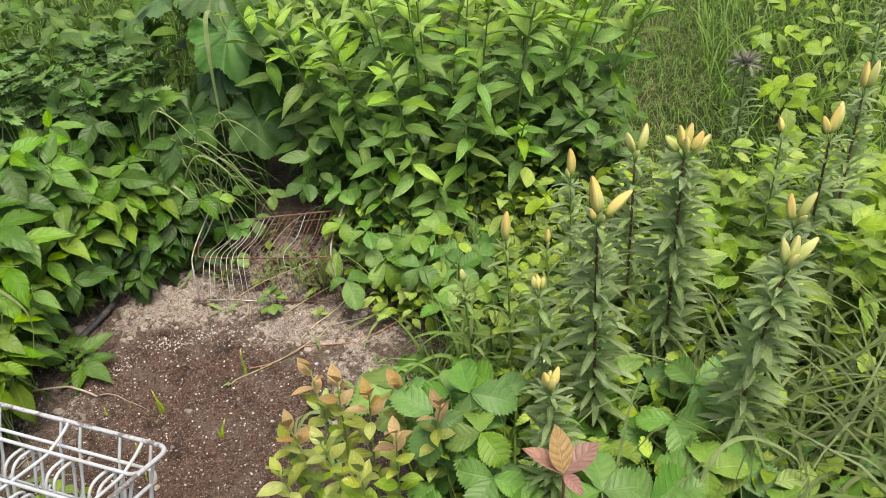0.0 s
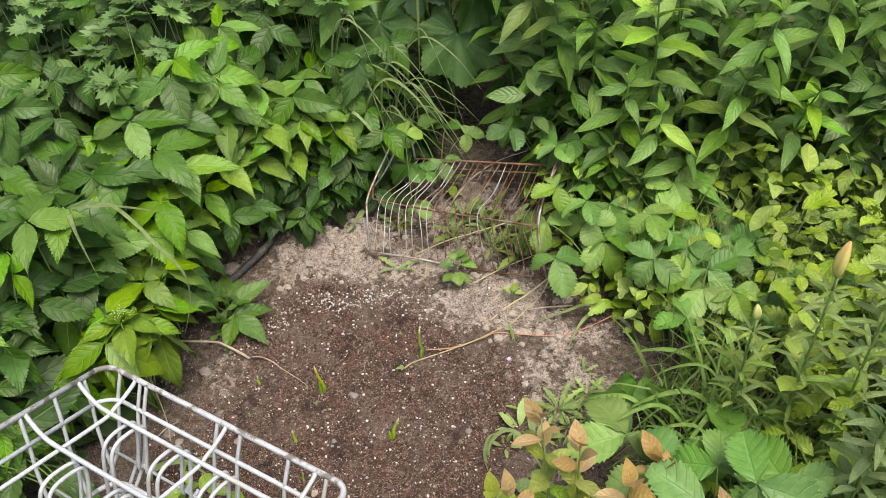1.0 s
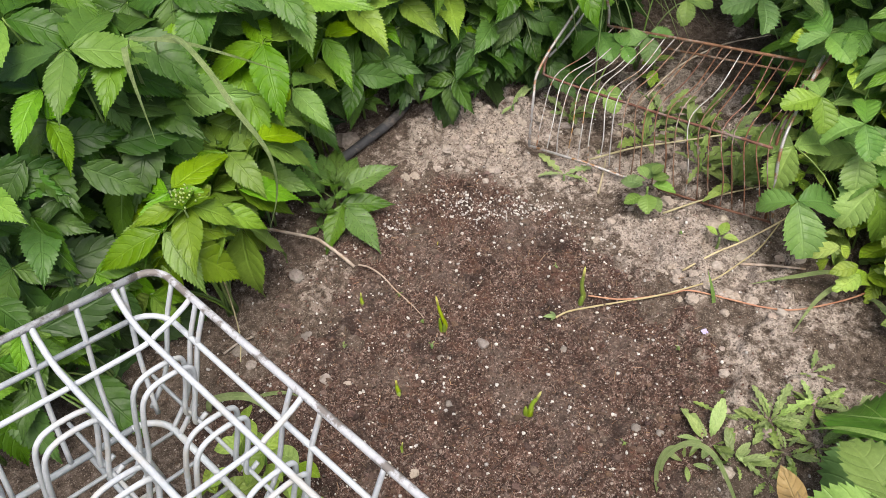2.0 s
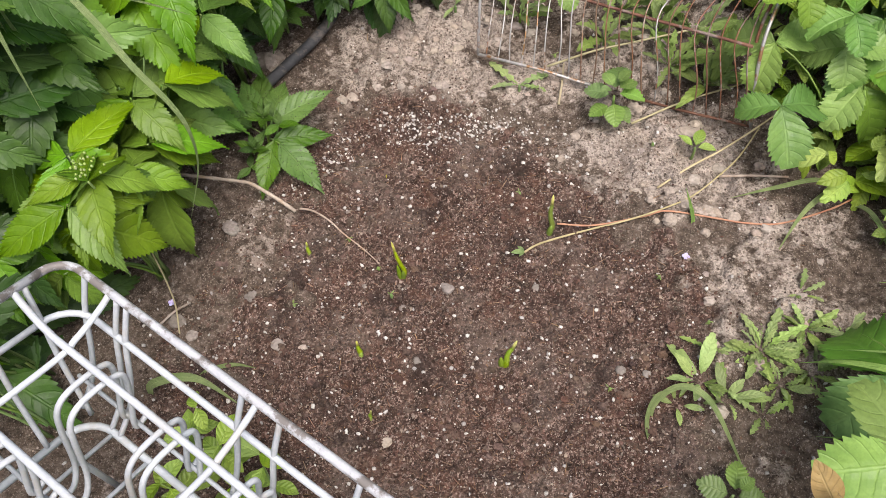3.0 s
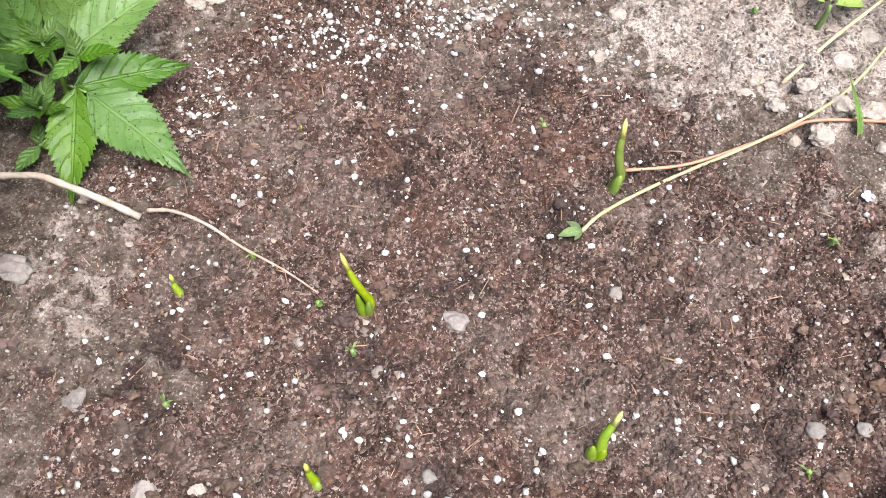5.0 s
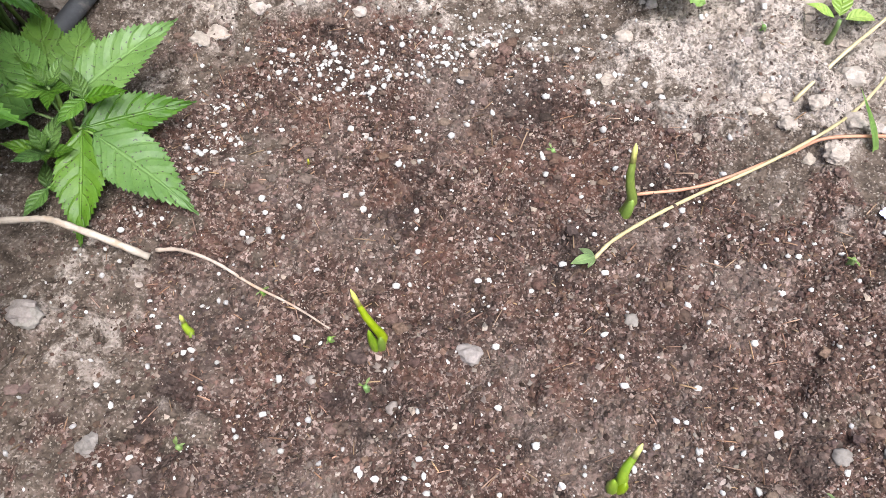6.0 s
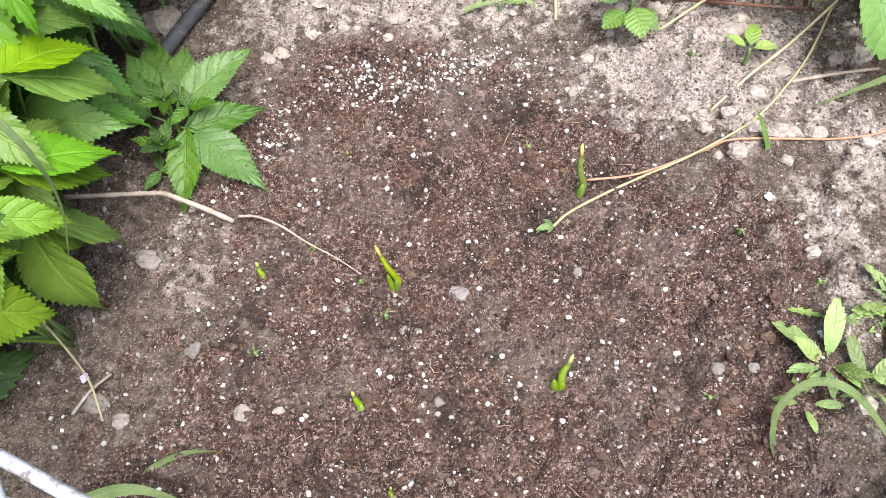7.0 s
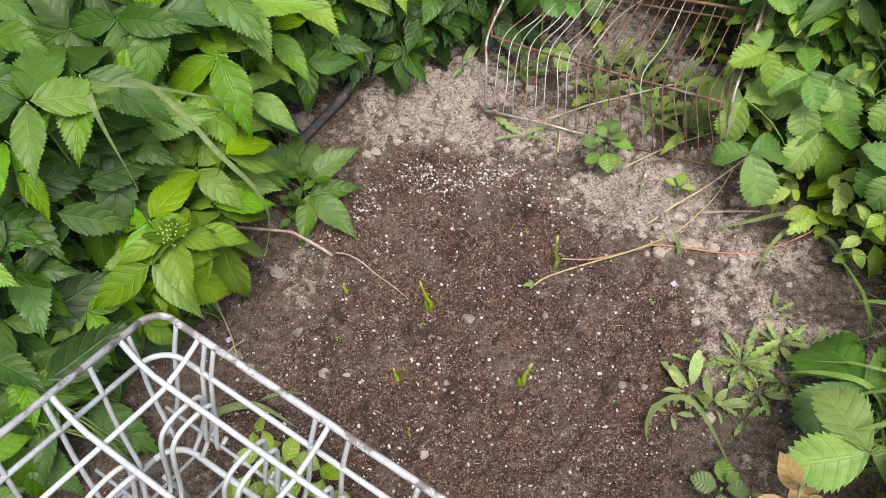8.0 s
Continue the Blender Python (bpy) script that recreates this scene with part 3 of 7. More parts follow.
# ---- loose grains on the bed ----
def pebble_shape(r, size, flat=0.7, seed=0):
    """A small uneven stone of 20 faces."""
    f = (1 + 5 ** 0.5) / 2
    v = np.array([(-1, f, 0), (1, f, 0), (-1, -f, 0), (1, -f, 0), (0, -1, f), (0, 1, f), (0, -1, -f), (0, 1, -f), (f, 0, -1), (f, 0, 1), (-f, 0, -1), (-f, 0, 1)], float)
    v /= np.linalg.norm(v[0])
    v *= np.array([r.uniform(0.7, 1.3) for _ in range(12)])[:, None]
    a = r.uniform(0, 6.3)
    rot = np.array([[math.cos(a), -math.sin(a), 0], [math.sin(a), math.cos(a), 0], [0, 0, 1]])
    v = (v * [1, r.uniform(0.6, 1), flat]) @ rot.T * size * 0.5
    faces = [(0, 11, 5), (0, 5, 1), (0, 1, 7), (0, 7, 10), (0, 10, 11), (1, 5, 9), (5, 11, 4), (11, 10, 2), (10, 7, 6), (7, 1, 8), (3, 9, 4), (3, 4, 2), (3, 2, 6), (3, 6, 8), (3, 8, 9), (4, 9, 5), (2, 4, 11), (6, 2, 10), (8, 6, 7), (9, 8, 1)]
    return v, [(a, b, c, c) for a, b, c in faces]


def grit_shape(r, flat):
    """A small angular crumb of 8 faces."""
    v = np.array([(1, 0, 0), (0, 1, 0), (-1, 0, 0), (0, -1, 0), (0, 0, 1), (0, 0, -1)], float)
    v = v * np.array([r.uniform(0.6, 1.3) for _ in range(6)])[:, None] + np.array([[r.uniform(-0.3, 0.3) for _ in range(3)] for _ in range(6)])
    a = r.uniform(0, 6.3)
    rot = np.array([[math.cos(a), -math.sin(a), 0], [math.sin(a), math.cos(a), 0], [0, 0, 1]])
    return (v * [1, r.uniform(0.55, 1), flat]) @ rot.T * 0.5, [(0, 1, 4), (1, 2, 4), (2, 3, 4), (3, 0, 4), (1, 0, 5), (2, 1, 5), (3, 2, 5), (0, 3, 5)]


def lump_shape(r, flat):
    """An uneven rounded lump of 80 faces."""
    bm = bmesh.new()
    bmesh.ops.create_icosphere(bm, subdivisions=2, radius=0.5)
    shift = Vector((r.uniform(0, 50), r.uniform(0, 50), r.uniform(0, 50)))
    v = []
    for k in bm.verts:
        q = k.co * 3.0 + shift
        g = 1 + 0.5 * noise.noise(q) + 0.35 * noise.noise(q * 2.4)
        v.append((k.co.x * g, k.co.y * g * r.uniform(0.8, 0.84), k.co.z * g * flat))
    faces = [tuple(w.index for w in f.verts) for f in bm.faces]
    bm.free()
    return np.array(v), faces


def scatter(name, label, mat, count, size, where, area, seed, flat=0.7, sink=0.2, smooth_it=False, shape=None):
    """Strews count small stones over area as thickly as where says."""
    g, r = np.random.default_rng(seed), random.Random(seed)
    kept = np.zeros((0, 2))
    while len(kept) < count:
        p = np.stack([g.uniform(*area[0], 6000), g.uniform(*area[1], 6000)], -1)
        kept = np.vstack([kept, p[g.random(6000) < where(p[:, 0], p[:, 1])]])
    kept = kept[:count]
    shapes = [shape(r, flat) if shape else pebble_shape(r, 1.0, flat) for _ in range(40)]
    s = size(g.random(count))
    zs = ground_z(kept[:, 0], kept[:, 1]) + s * flat * (0.5 - sink)
    base = np.array([v for v, _ in shapes])[g.integers(0, 40, count)]
    verts = base * s[:, None, None] + np.column_stack([kept, zs])[:, None, :]
    tris = np.array([f[:3] for f in shapes[0][1]])
    faces = (tris[None] + base.shape[1] * np.arange(count)[:, None, None]).reshape(-1, 3)
    me = mesh_from(name, verts.reshape(-1, 3), faces.tolist(), mat, None, not smooth_it)
    return tagged(new(name, me), label, name.replace("_", " "), kind="stuff")


def pm(x, y):
    return float(peat_mask(np.array([x]), np.array([y]))[0])


BED = ((-0.62, 0.42), (1.4, 2.4))


def perlite_where(x, y):
    arc_y = 2.1 - 1.3 * np.maximum(0, -0.2 - x) ** 1.3
    band = np.exp(-(((x + 0.18) / 0.19) ** 2 + ((y - arc_y) / 0.05) ** 2)) * smooth(vnoise(x, y, 0.035, 71), 0.3, 0.65)
    clump = np.exp(-(((x + 0.1) / 0.05) ** 2 + ((y - 2.11) / 0.03) ** 2)) + 0.9 * np.exp(-(((x + 0.345) / 0.02) ** 2 + ((y - 2.02) / 0.035) ** 2)) + 0.8 * np.exp(-(((x + 0.25) / 0.06) ** 2 + ((y - 2.09) / 0.028) ** 2))
    clump = clump + 0.4 * np.exp(-(((x - 0.015) / 0.016) ** 2 + ((y - 1.745) / 0.016) ** 2))
    return np.minimum(1, peat_mask(x, y) * 0.056 + 0.45 * band + 0.9 * clump * smooth(vnoise(x, y, 0.012, 72), 0.2, 0.6) + 0.015)


def lumpy(x, y):
    """Where the peat lies in coarse lumps rather than fine grit."""
    return peat_mask(x, y) * (0.15 + smooth(vnoise(x, y, 0.09, 77), 0.45, 0.75))


scatter("soil_crumbs", "dark brown crumbs of peat lying on the bed", CRUMB, 60000, lambda q: 0.0012 + 0.0052 * q ** 3, lambda x, y: 0.05 + peat_mask(x, y), BED, 21, 0.75, 0.22, False, grit_shape)
scatter("soil_lumps", "uneven dark brown lumps of peat on the bed", LUMP, 420, lambda q: 0.005 + 0.01 * q ** 2, lumpy, BED, 25, 0.6, 0.3, False, lump_shape)
scatter("perlite_grains", "small white grains of perlite strewn over the peat", PERLITE, 3000, lambda q: 0.0016 + 0.0056 * q ** 3, perlite_where, BED, 22, 0.8, 0.2, True)
scatter("clay_clods", "pale dry lumps of clay round the bed", CLOD, 520, lambda q: 0.003 + 0.019 * q ** 4, lambda x, y: np.maximum(0, silt_mask(x, y) - 0.2) * (1 - 0.8 * peat_mask(x, y)) * (x > -0.38), BED, 23, 0.6, 0.5, False, lump_shape)


scatter("silt_grit", "fine pale grit and crumbs on the dry soil", GRIT, 16000, lambda q: 0.0011 + 0.0042 * q ** 3, lambda x, y: (1 - peat_mask(x, y)) * (0.35 + 0.65 * silt_mask(x, y)), BED, 26, 0.7, 0.25, False, grit_shape)


def fibres():
    r = random.Random(24)
    heap = Heap()
    for _ in range(1500):
        while True:
            x, y = r.uniform(*BED[0]), r.uniform(*BED[1])
            if r.random() < pm(x, y) + 0.04:
                break
        ln, a, tilt = 0.003 + 0.016 * r.random() ** 3, r.uniform(0, 6.3), r.uniform(-0.2, 0.35)
        d = np.array([math.cos(a) * ln, math.sin(a) * ln, tilt * ln])
        c = np.array([x, y, gz(x, y) + 0.0012])
        v, f = tube([c, c + d * 0.5 + [0, 0, 0.0006], c + d], [0.0003 + 0.0004 * r.random()] * 3, 3)
        heap.add(v, f)
    tagged(new("peat_fibres", heap.mesh("peat_fibres", FIBRE)), "thin brown fibres of peat on the bed", "peat fibres", kind="stuff")


fibres()

PEBBLES = [(-0.454, 1.83, 0.022), (-0.386, 1.736, 0.021), (-0.322, 1.673, 0.019), (-0.125, 1.698, 0.011), (-0.479, 1.672, 0.024), (-0.447, 1.657, 0.017), (-0.292, 1.904, 0.009),
           (-0.23, 1.792, 0.009), (0.012, 1.849, 0.012), (-0.168, 1.774, 0.012), (-0.112, 1.817, 0.018), (0.149, 1.746, 0.014), (0.184, 1.748, 0.012), (-0.45, 1.827, 0.02), (0.18, 1.99, 0.02), (0.2, 2.02, 0.018), (0.15, 2.025, 0.016), (0.235, 1.985, 0.015),
           (-0.36, 2.13, 0.024), (-0.52, 2.17, 0.05), (0.232, 2.022, 0.021), (0.27, 2.02, 0.018), (0.191, 2.163, 0.042), (0.176, 2.042, 0.018), (0.1, 2.19, 0.026)]


def clod_mesh(s, seed, dry):
    """An angular lump: a fine ball knocked about by two sizes of noise."""
    bm = bmesh.new()
    bmesh.ops.create_icosphere(bm, subdivisions=3, radius=s * 0.5)
    for v in bm.verts:
        q = v.co / s * 2.2 + Vector((seed * 3.7, seed * 1.3, 0))
        k = 1 + 0.36 * noise.noise(q) + 0.26 * noise.noise(q * 2.6) + 0.14 * noise.noise(q * 6)
        v.co = Vector((v.co.x * k, v.co.y * k * 0.85, v.co.z * k * 0.6))
    me = bpy.data.meshes.new("pebble")
    bm.to_mesh(me)
    bm.free()
    me.polygons.foreach_set("use_smooth", [s < 0.016] * len(me.polygons))
    me.materials.append(CLOD if dry else PEBBLE)
    return me


for k, (x, y, s) in enumerate(PEBBLES):
    me = clod_mesh(s * 1.05, k, y > 1.97)
    ob = new("pebble", me)
    ob.location = (x, y, gz(x, y) + s * 0.04)
    tagged(ob, "rough clod of dry pale clay" if y > 1.97 else "small rounded grey pebble on the soil", "stone", "stones on the bed")

# ---- sticks and runners on the bed ----


def strand(name, pts, r0, r1, mat, label, category, lift=0.004, n=6):
    """A thin stick or stem that lies on the soil."""
    low = np.array([gz(x, y) for x, y, _ in pts])
    even = np.convolve(np.concatenate([low[:1], low, low[-1:]]), (0.3, 0.4, 0.3), "valid")
    p = spline([(x, y, max(e, g) + z + lift) for (x, y, z), e, g in zip(pts, even, low)], n)
    rad = np.linspace(r0, r1, len(p)) * (1 + 0.12 * np.sin(np.arange(len(p)) * 2.1))
    return tagged(new(name, tube_mesh(name, p, rad, mat, 7)), label, category)


strand("dry_stick", [(-0.56, 1.892, 0.03), (-0.51, 1.897, 0.03), (-0.46, 1.903, 0.03), (-0.447, 1.904, 0.029), (-0.434, 1.901, 0.026), (-0.401, 1.893, 0.014), (-0.371, 1.886, 0.002)], 0.0027, 0.0032, DRYSTICK, "pale dry bent stick lying on the soil", "stick", 0.003)
strand("dry_twig", [(-0.368, 1.894, 0.0), (-0.346, 1.893, 0.003), (-0.316, 1.882, 0.003), (-0.285, 1.866, 0.003), (-0.252, 1.852, 0.002), (-0.223, 1.836, 0.0)], 0.0019, 0.0007, DRYSTICK, "thin pale dry twig tapering to a point", "twig")
yel = strand("strawberry_runner", [(-0.016, 1.897, 0.001), (0.0, 1.913, 0.001), (0.034, 1.938, 0.002), (0.076, 1.962, 0.003), (0.125, 1.984, 0.005), (0.174, 2.009, 0.006), (0.208, 2.037, 0.008), (0.238, 2.072, 0.014), (0.264, 2.112, 0.022), (0.286, 2.16, 0.04)], 0.0017, 0.0012, RUNNER_Y, "yellowish strawberry runner lying across the soil", "runner", 0.0015)
strand("strawberry_runner", [(0.021, 1.961, 0.004), (0.077, 1.969, 0.002), (0.145, 1.994, 0.004), (0.175, 2.002, 0.006), (0.242, 2.01, 0.002), (0.289, 2.013, 0.0), (0.337, 2.022, 0.0), (0.4, 2.056, 0.004), (0.44, 2.09, 0.01)], 0.0015, 0.0015, RUNNER_R, "thin reddish strawberry runner on dry soil", "runner", 0.0015)
strand("strawberry_runner", [(0.156, 2.046, 0.004), (0.197, 2.083, 0.016), (0.24, 2.121, 0.024), (0.299, 2.175, 0.045), (0.33, 2.21, 0.06)], 0.0018, 0.0014, RUNNER_Y, "yellow-green strawberry runner rising to the plants", "runner", 0.002)
strand("fallen_straw", [(-0.05, 2.225, 0.03), (0.02, 2.25, 0.04), (0.082, 2.275, 0.05), (0.183, 2.316, 0.06)], 0.002, 0.0016, RUNNER_Y, "straw-yellow stem under the wire cage", "straw", 0.0)
strand("fallen_straw", [(0.1, 2.15, 0.012), (0.17, 2.2, 0.02), (0.25, 2.24, 0.03)], 0.002, 0.0014, RUNNER_Y, "straw-yellow stem beside the wire cage", "straw", 0.0)
strand("fallen_straw", [(-0.02, 2.18, 0.0), (-0.022, 2.215, 0.006), (-0.027, 2.26, 0.003)], 0.0022, 0.0015, RUNNER_Y, "short straw-yellow stem on pale soil", "straw", 0.003)
strand("fallen_straw", [(0.24, 2.08, 0.004), (0.29, 2.09, 0.008), (0.34, 2.1, 0.01)], 0.0025, 0.0018, DRYSTICK, "pale dry stem on the soil", "straw")
strand("fallen_straw", [(-0.545, 1.76, 0.2), (-0.52, 1.74, 0.1), (-0.49, 1.7, 0.02), (-0.465, 1.655, 0.0)], 0.0012, 0.0012, RUNNER_Y, "thin straw-yellow grass stalk by the plants", "straw", 0.002)
strand("fallen_straw", [(0.0, 2.38, 0.02), (0.05, 2.46, 0.05), (0.12, 2.5, 0.09), (0.2, 2.52, 0.11)], 0.0022, 0.0012, DRYSTICK, "pale bent dry stem behind the cage", "straw", 0.0)
strand("fallen_straw", [(-0.5, 1.66, 0.0), (-0.485, 1.685, 0.006), (-0.47, 1.705, 0.004)], 0.002, 0.0016, DRYSTICK, "short piece of pale stick", "stick", 0.003)
tip_leaf = shape_mesh("leaf", leaf_shape(0.02, 0.008, 0.45, 1, 8, 0, 0.5, 20), LILY)
for az, s in ((200, 1.0), (150, 0.7), (240, 0.55)):
    part("leaf", tip_leaf, yel, "small folded pale green leaf", aim((-0.016, 1.897, gz(-0.016, 1.897) + 0.005), az, 10, 0, s))


# ---- black hose ----
hose_pts = spline([(-0.57, 2.02, 0.0), (-0.522, 2.085, 0.008), (-0.485, 2.155, 0.014), (-0.452, 2.225, 0.016), (-0.44, 2.3, 0.012), (-0.47, 2.42, 0.01), (-0.54, 2.6, 0.0)], 8)
hose_pts[:, 2] += 0.012 + 0.03 * smooth(hose_pts[:, 1], 2.1, 2.5)
tagged(new("hose", tube_mesh("hose", hose_pts - [0, 0, 0.005], 0.0092, HOSE, 14)), "matt black garden hose half hidden by leaves", "hose")


# ---- sprouts pushing through the peat ----
def sprout(x, y, h, tip, r, sheath):
    """A rolled green shoot: a stout lower sheath and a pointed inner leaf."""
    z = gz(x, y) - 0.006
    ob = thing("sprout", (x, y, z), "bright green rolled lily sprout with a pale tip" if h > 0.05 else "tiny green sprout just breaking the peat", "sprout", "sprouts in the bed")
    mid = (tip[0] * 0.05, tip[1] * 0.05, h * 0.66)
    p = spline([(0, 0, 0), (tip[0] * 0.05 + 0.08 * h, tip[1] * 0.1, h * 0.3), (tip[0] * 0.25, tip[1] * 0.3, h * 0.62), (tip[0] * 0.7, tip[1] * 0.7, h * 0.85), (tip[0], tip[1], h + 0.006)], 3)
    p = np.array([p[min(len(p) - 1, round(k * (len(p) - 1) / 9))] for k in range(10)])
    part("shoot", tube_mesh("shoot", p, r * np.array([0.72, 0.75, 0.74, 0.7, 0.62, 0.56, 0.5, 0.42, 0.32, 0.12]), SPROUT, 9), ob)
    for k in range(sheath):
        q = arc((r * 0.3 * (-1) ** k, -r * 0.35, 0), (mid[0] * 0.6 + r * 0.7 * (-1) ** k, mid[1] * 0.6 - r * 0.5, h * 0.28), (mid[0] * 1.1 + r * 0.75 * (-1) ** k, mid[1] - r * 0.3, h * (0.34 + 0.22 * k) + 0.004), 7)
        part("sheath", tube_mesh("sheath", q, r * np.array([0.75, 0.78, 0.75, 0.68, 0.55, 0.38, 0.08]), SPROUT, 8), ob)
    q = p[-3:] + [0, 0, 0.001]
    part("tip", tube_mesh("tip", q, r * np.array([0.42, 0.34, 0.08]), SPROUT_TIP, 8), ob, "pale yellow tip")


sprout(0.01, 1.946, 0.07, (0.0, 0.02), 0.0062, 1)
sprout(-0.182, 1.822, 0.062, (-0.016, 0.018), 0.0052, 2)
sprout(-0.007, 1.723, 0.036, (0.013, 0.02), 0.0062, 2)
sprout(-0.205, 1.688, 0.02, (-0.004, 0.008), 0.0055, 1)
sprout(-0.332, 1.827, 0.022, (-0.001, 0.006), 0.0048, 1)
sprout(-0.165, 1.605, 0.016, (0.003, 0.004), 0.0038, 1)
sprout(-0.256, 1.98, 0.008, (0.002, 0.002), 0.0025, 0)


# ---- the white dish rack ----
def dish_rack():
    """A white dishwasher basket, tipped up towards the path, with pairs of looped tines."""
    tilt = 16.0
    axes = Matrix(((0.934, 0.357, 0, -0.474), (-0.357, 0.934, 0, 1.606), (0, 0, 1, 0.319), (0, 0, 0, 1))) @ Matrix.Rotation(radians(-tilt), 4, "X")
    ob = new("dish_rack")
    ob.matrix_world = axes
    ob.empty_display_size = 0.1
    tagged(ob, "white plastic-coated dishwasher rack with worn rim", "dish rack")
    W, D = 0.535, 0.5

    def ring(z, inset, rad, name, r, mat, label=""):
        x0, x1, y0, y1 = inset, W - inset, -inset, -D + inset
        pts = []
        for cx, cy, a0 in ((x0 + rad, y0 - rad, 180), (x1 - rad, y0 - rad, 90), (x1 - rad, y1 + rad, 0), (x0 + rad, y1 + rad, -90)):
            for k in range(7):
                a = radians(a0 - 15 * k)
                pts.append((cx + rad * math.cos(a), cy + rad * math.sin(a), z))
        pts.append(pts[0])
        part(name, tube_mesh(name, np.array(pts), r, mat, 9), ob, label)

    ring(0.0, 0.0, 0.028, "rim", 0.0049, WORN_RIM, "worn white rim wire")
    ring(-0.055, 0.012, 0.04, "upper_ring", 0.004, WHITE_WIRE)
    ring(-0.205, 0.05, 0.04, "lower_ring", 0.0048, WHITE_WIRE)
    wire_r = 0.0035
    # upright side wires
    for u in (0.035, 0.085, 0.1, 0.265, 0.315, 0.415, 0.49):
        for y, s in ((0, 1), (-D, -1)):
            p = spline([(u, y, 0.0), (u, y - 0.012 * s, -0.055), (u + 0.004, y - 0.02 * s, -0.11), (u + 0.002, y - 0.028 * s, -0.16), (u, y - 0.05 * s, -0.205)], 5)
            part("upright", tube_mesh("upright", p, wire_r, WHITE_WIRE, 7), ob)
    for v in (0.05, 0.11, 0.175, 0.25, 0.32, 0.39, 0.45):
        for x, s in ((0, 1), (W, -1)):
            p = spline([(x, -v, 0.0), (x + 0.012 * s, -v, -0.055), (x + 0.022 * s, -v, -0.12), (x + 0.05 * s, -v, -0.205)], 5)
            part("upright", tube_mesh("upright", p, wire_r, WHITE_WIRE, 7), ob)
    # straight bars just under the rim
    for v in (0.062, 0.165, 0.29, 0.41):
        p = spline([(0.0, -v, 0.0), (0.015, -v, -0.014), (0.045, -v, -0.03), (0.1, -v, -0.034), (W - 0.1, -v, -0.034), (W - 0.04, -v, -0.03), (W, -v, 0.0)], 5)
        part("long_bar", tube_mesh("long_bar", p, 0.0041, WHITE_WIRE, 8), ob)
    for u in (0.075, 0.285, 0.47):
        p = spline([(u, 0.0, 0.0), (u, -0.015, -0.012), (u, -0.05, -0.03), (u, -0.1, -0.04), (u, -D + 0.1, -0.04), (u, -D + 0.04, -0.03), (u, -D, 0.0)], 5)
        part("cross_bar", tube_mesh("cross_bar", p, 0.0037, WHITE_WIRE, 8), ob)
    # floor wires
    for u in np.linspace(0.09, W - 0.09, 7):
        part("floor_wire", tube_mesh("floor_wire", np.array([(u, -0.05, -0.205), (u, -D / 2, -0.208), (u, -D + 0.05, -0.205)]), 0.003, WHITE_WIRE, 7), ob)
    for v in (0.15, 0.35):
        part("floor_wire", tube_mesh("floor_wire", np.array([(0.05, -v, -0.211), (W / 2, -v, -0.211), (W - 0.05, -v, -0.211)]), 0.004, WHITE_WIRE, 8), ob)
    # looped tines, in pairs
    for u in (0.11, 0.215, 0.32, 0.425):
        for v in (0.05, 0.17, 0.29, 0.4):
            for du in (0.0, 0.02):
                x, a, b = u + du, -v + 0.012, -v - 0.062
                p = spline([(x, a + 0.012, -0.15), (x, a - 0.002, -0.158), (x, a - 0.006, -0.145), (x, a - 0.002, -0.1), (x, a - 0.002, -0.06), (x, a - 0.014, -0.046), (x, b + 0.022, -0.046), (x, b + 0.004, -0.062), (x, b, -0.1), (x, b, -0.165), (x + 0.004, b - 0.012, -0.196), (x, b - 0.03, -0.206)], 4)
                part("tine", tube_mesh("tine", p, wire_r, WHITE_WIRE, 7), ob)
    for v in (0.04, 0.16, 0.28):
        part("floor_wire", tube_mesh("floor_wire", np.array([(0.03, -v, -0.152), (W / 2, -v, -0.152), (W - 0.03, -v, -0.152)]), 0.0028, WHITE_WIRE, 7), ob)
    # feet wires reach the soil
    inv = axes.inverted()
    for x, y in ((0.08, -0.1), (W - 0.08, -0.1), (0.08, -D + 0.08), (W - 0.08, -D + 0.08)):
        top = Vector((x, y, -0.205))
        w = axes @ top
        low = inv @ Vector((w.x, w.y, gz(w.x, w.y) - 0.005))
        part("foot", tube_mesh("foot", np.array([top, (top + low) / 2, low]), 0.004, WHITE_WIRE, 7), ob)


dish_rack()


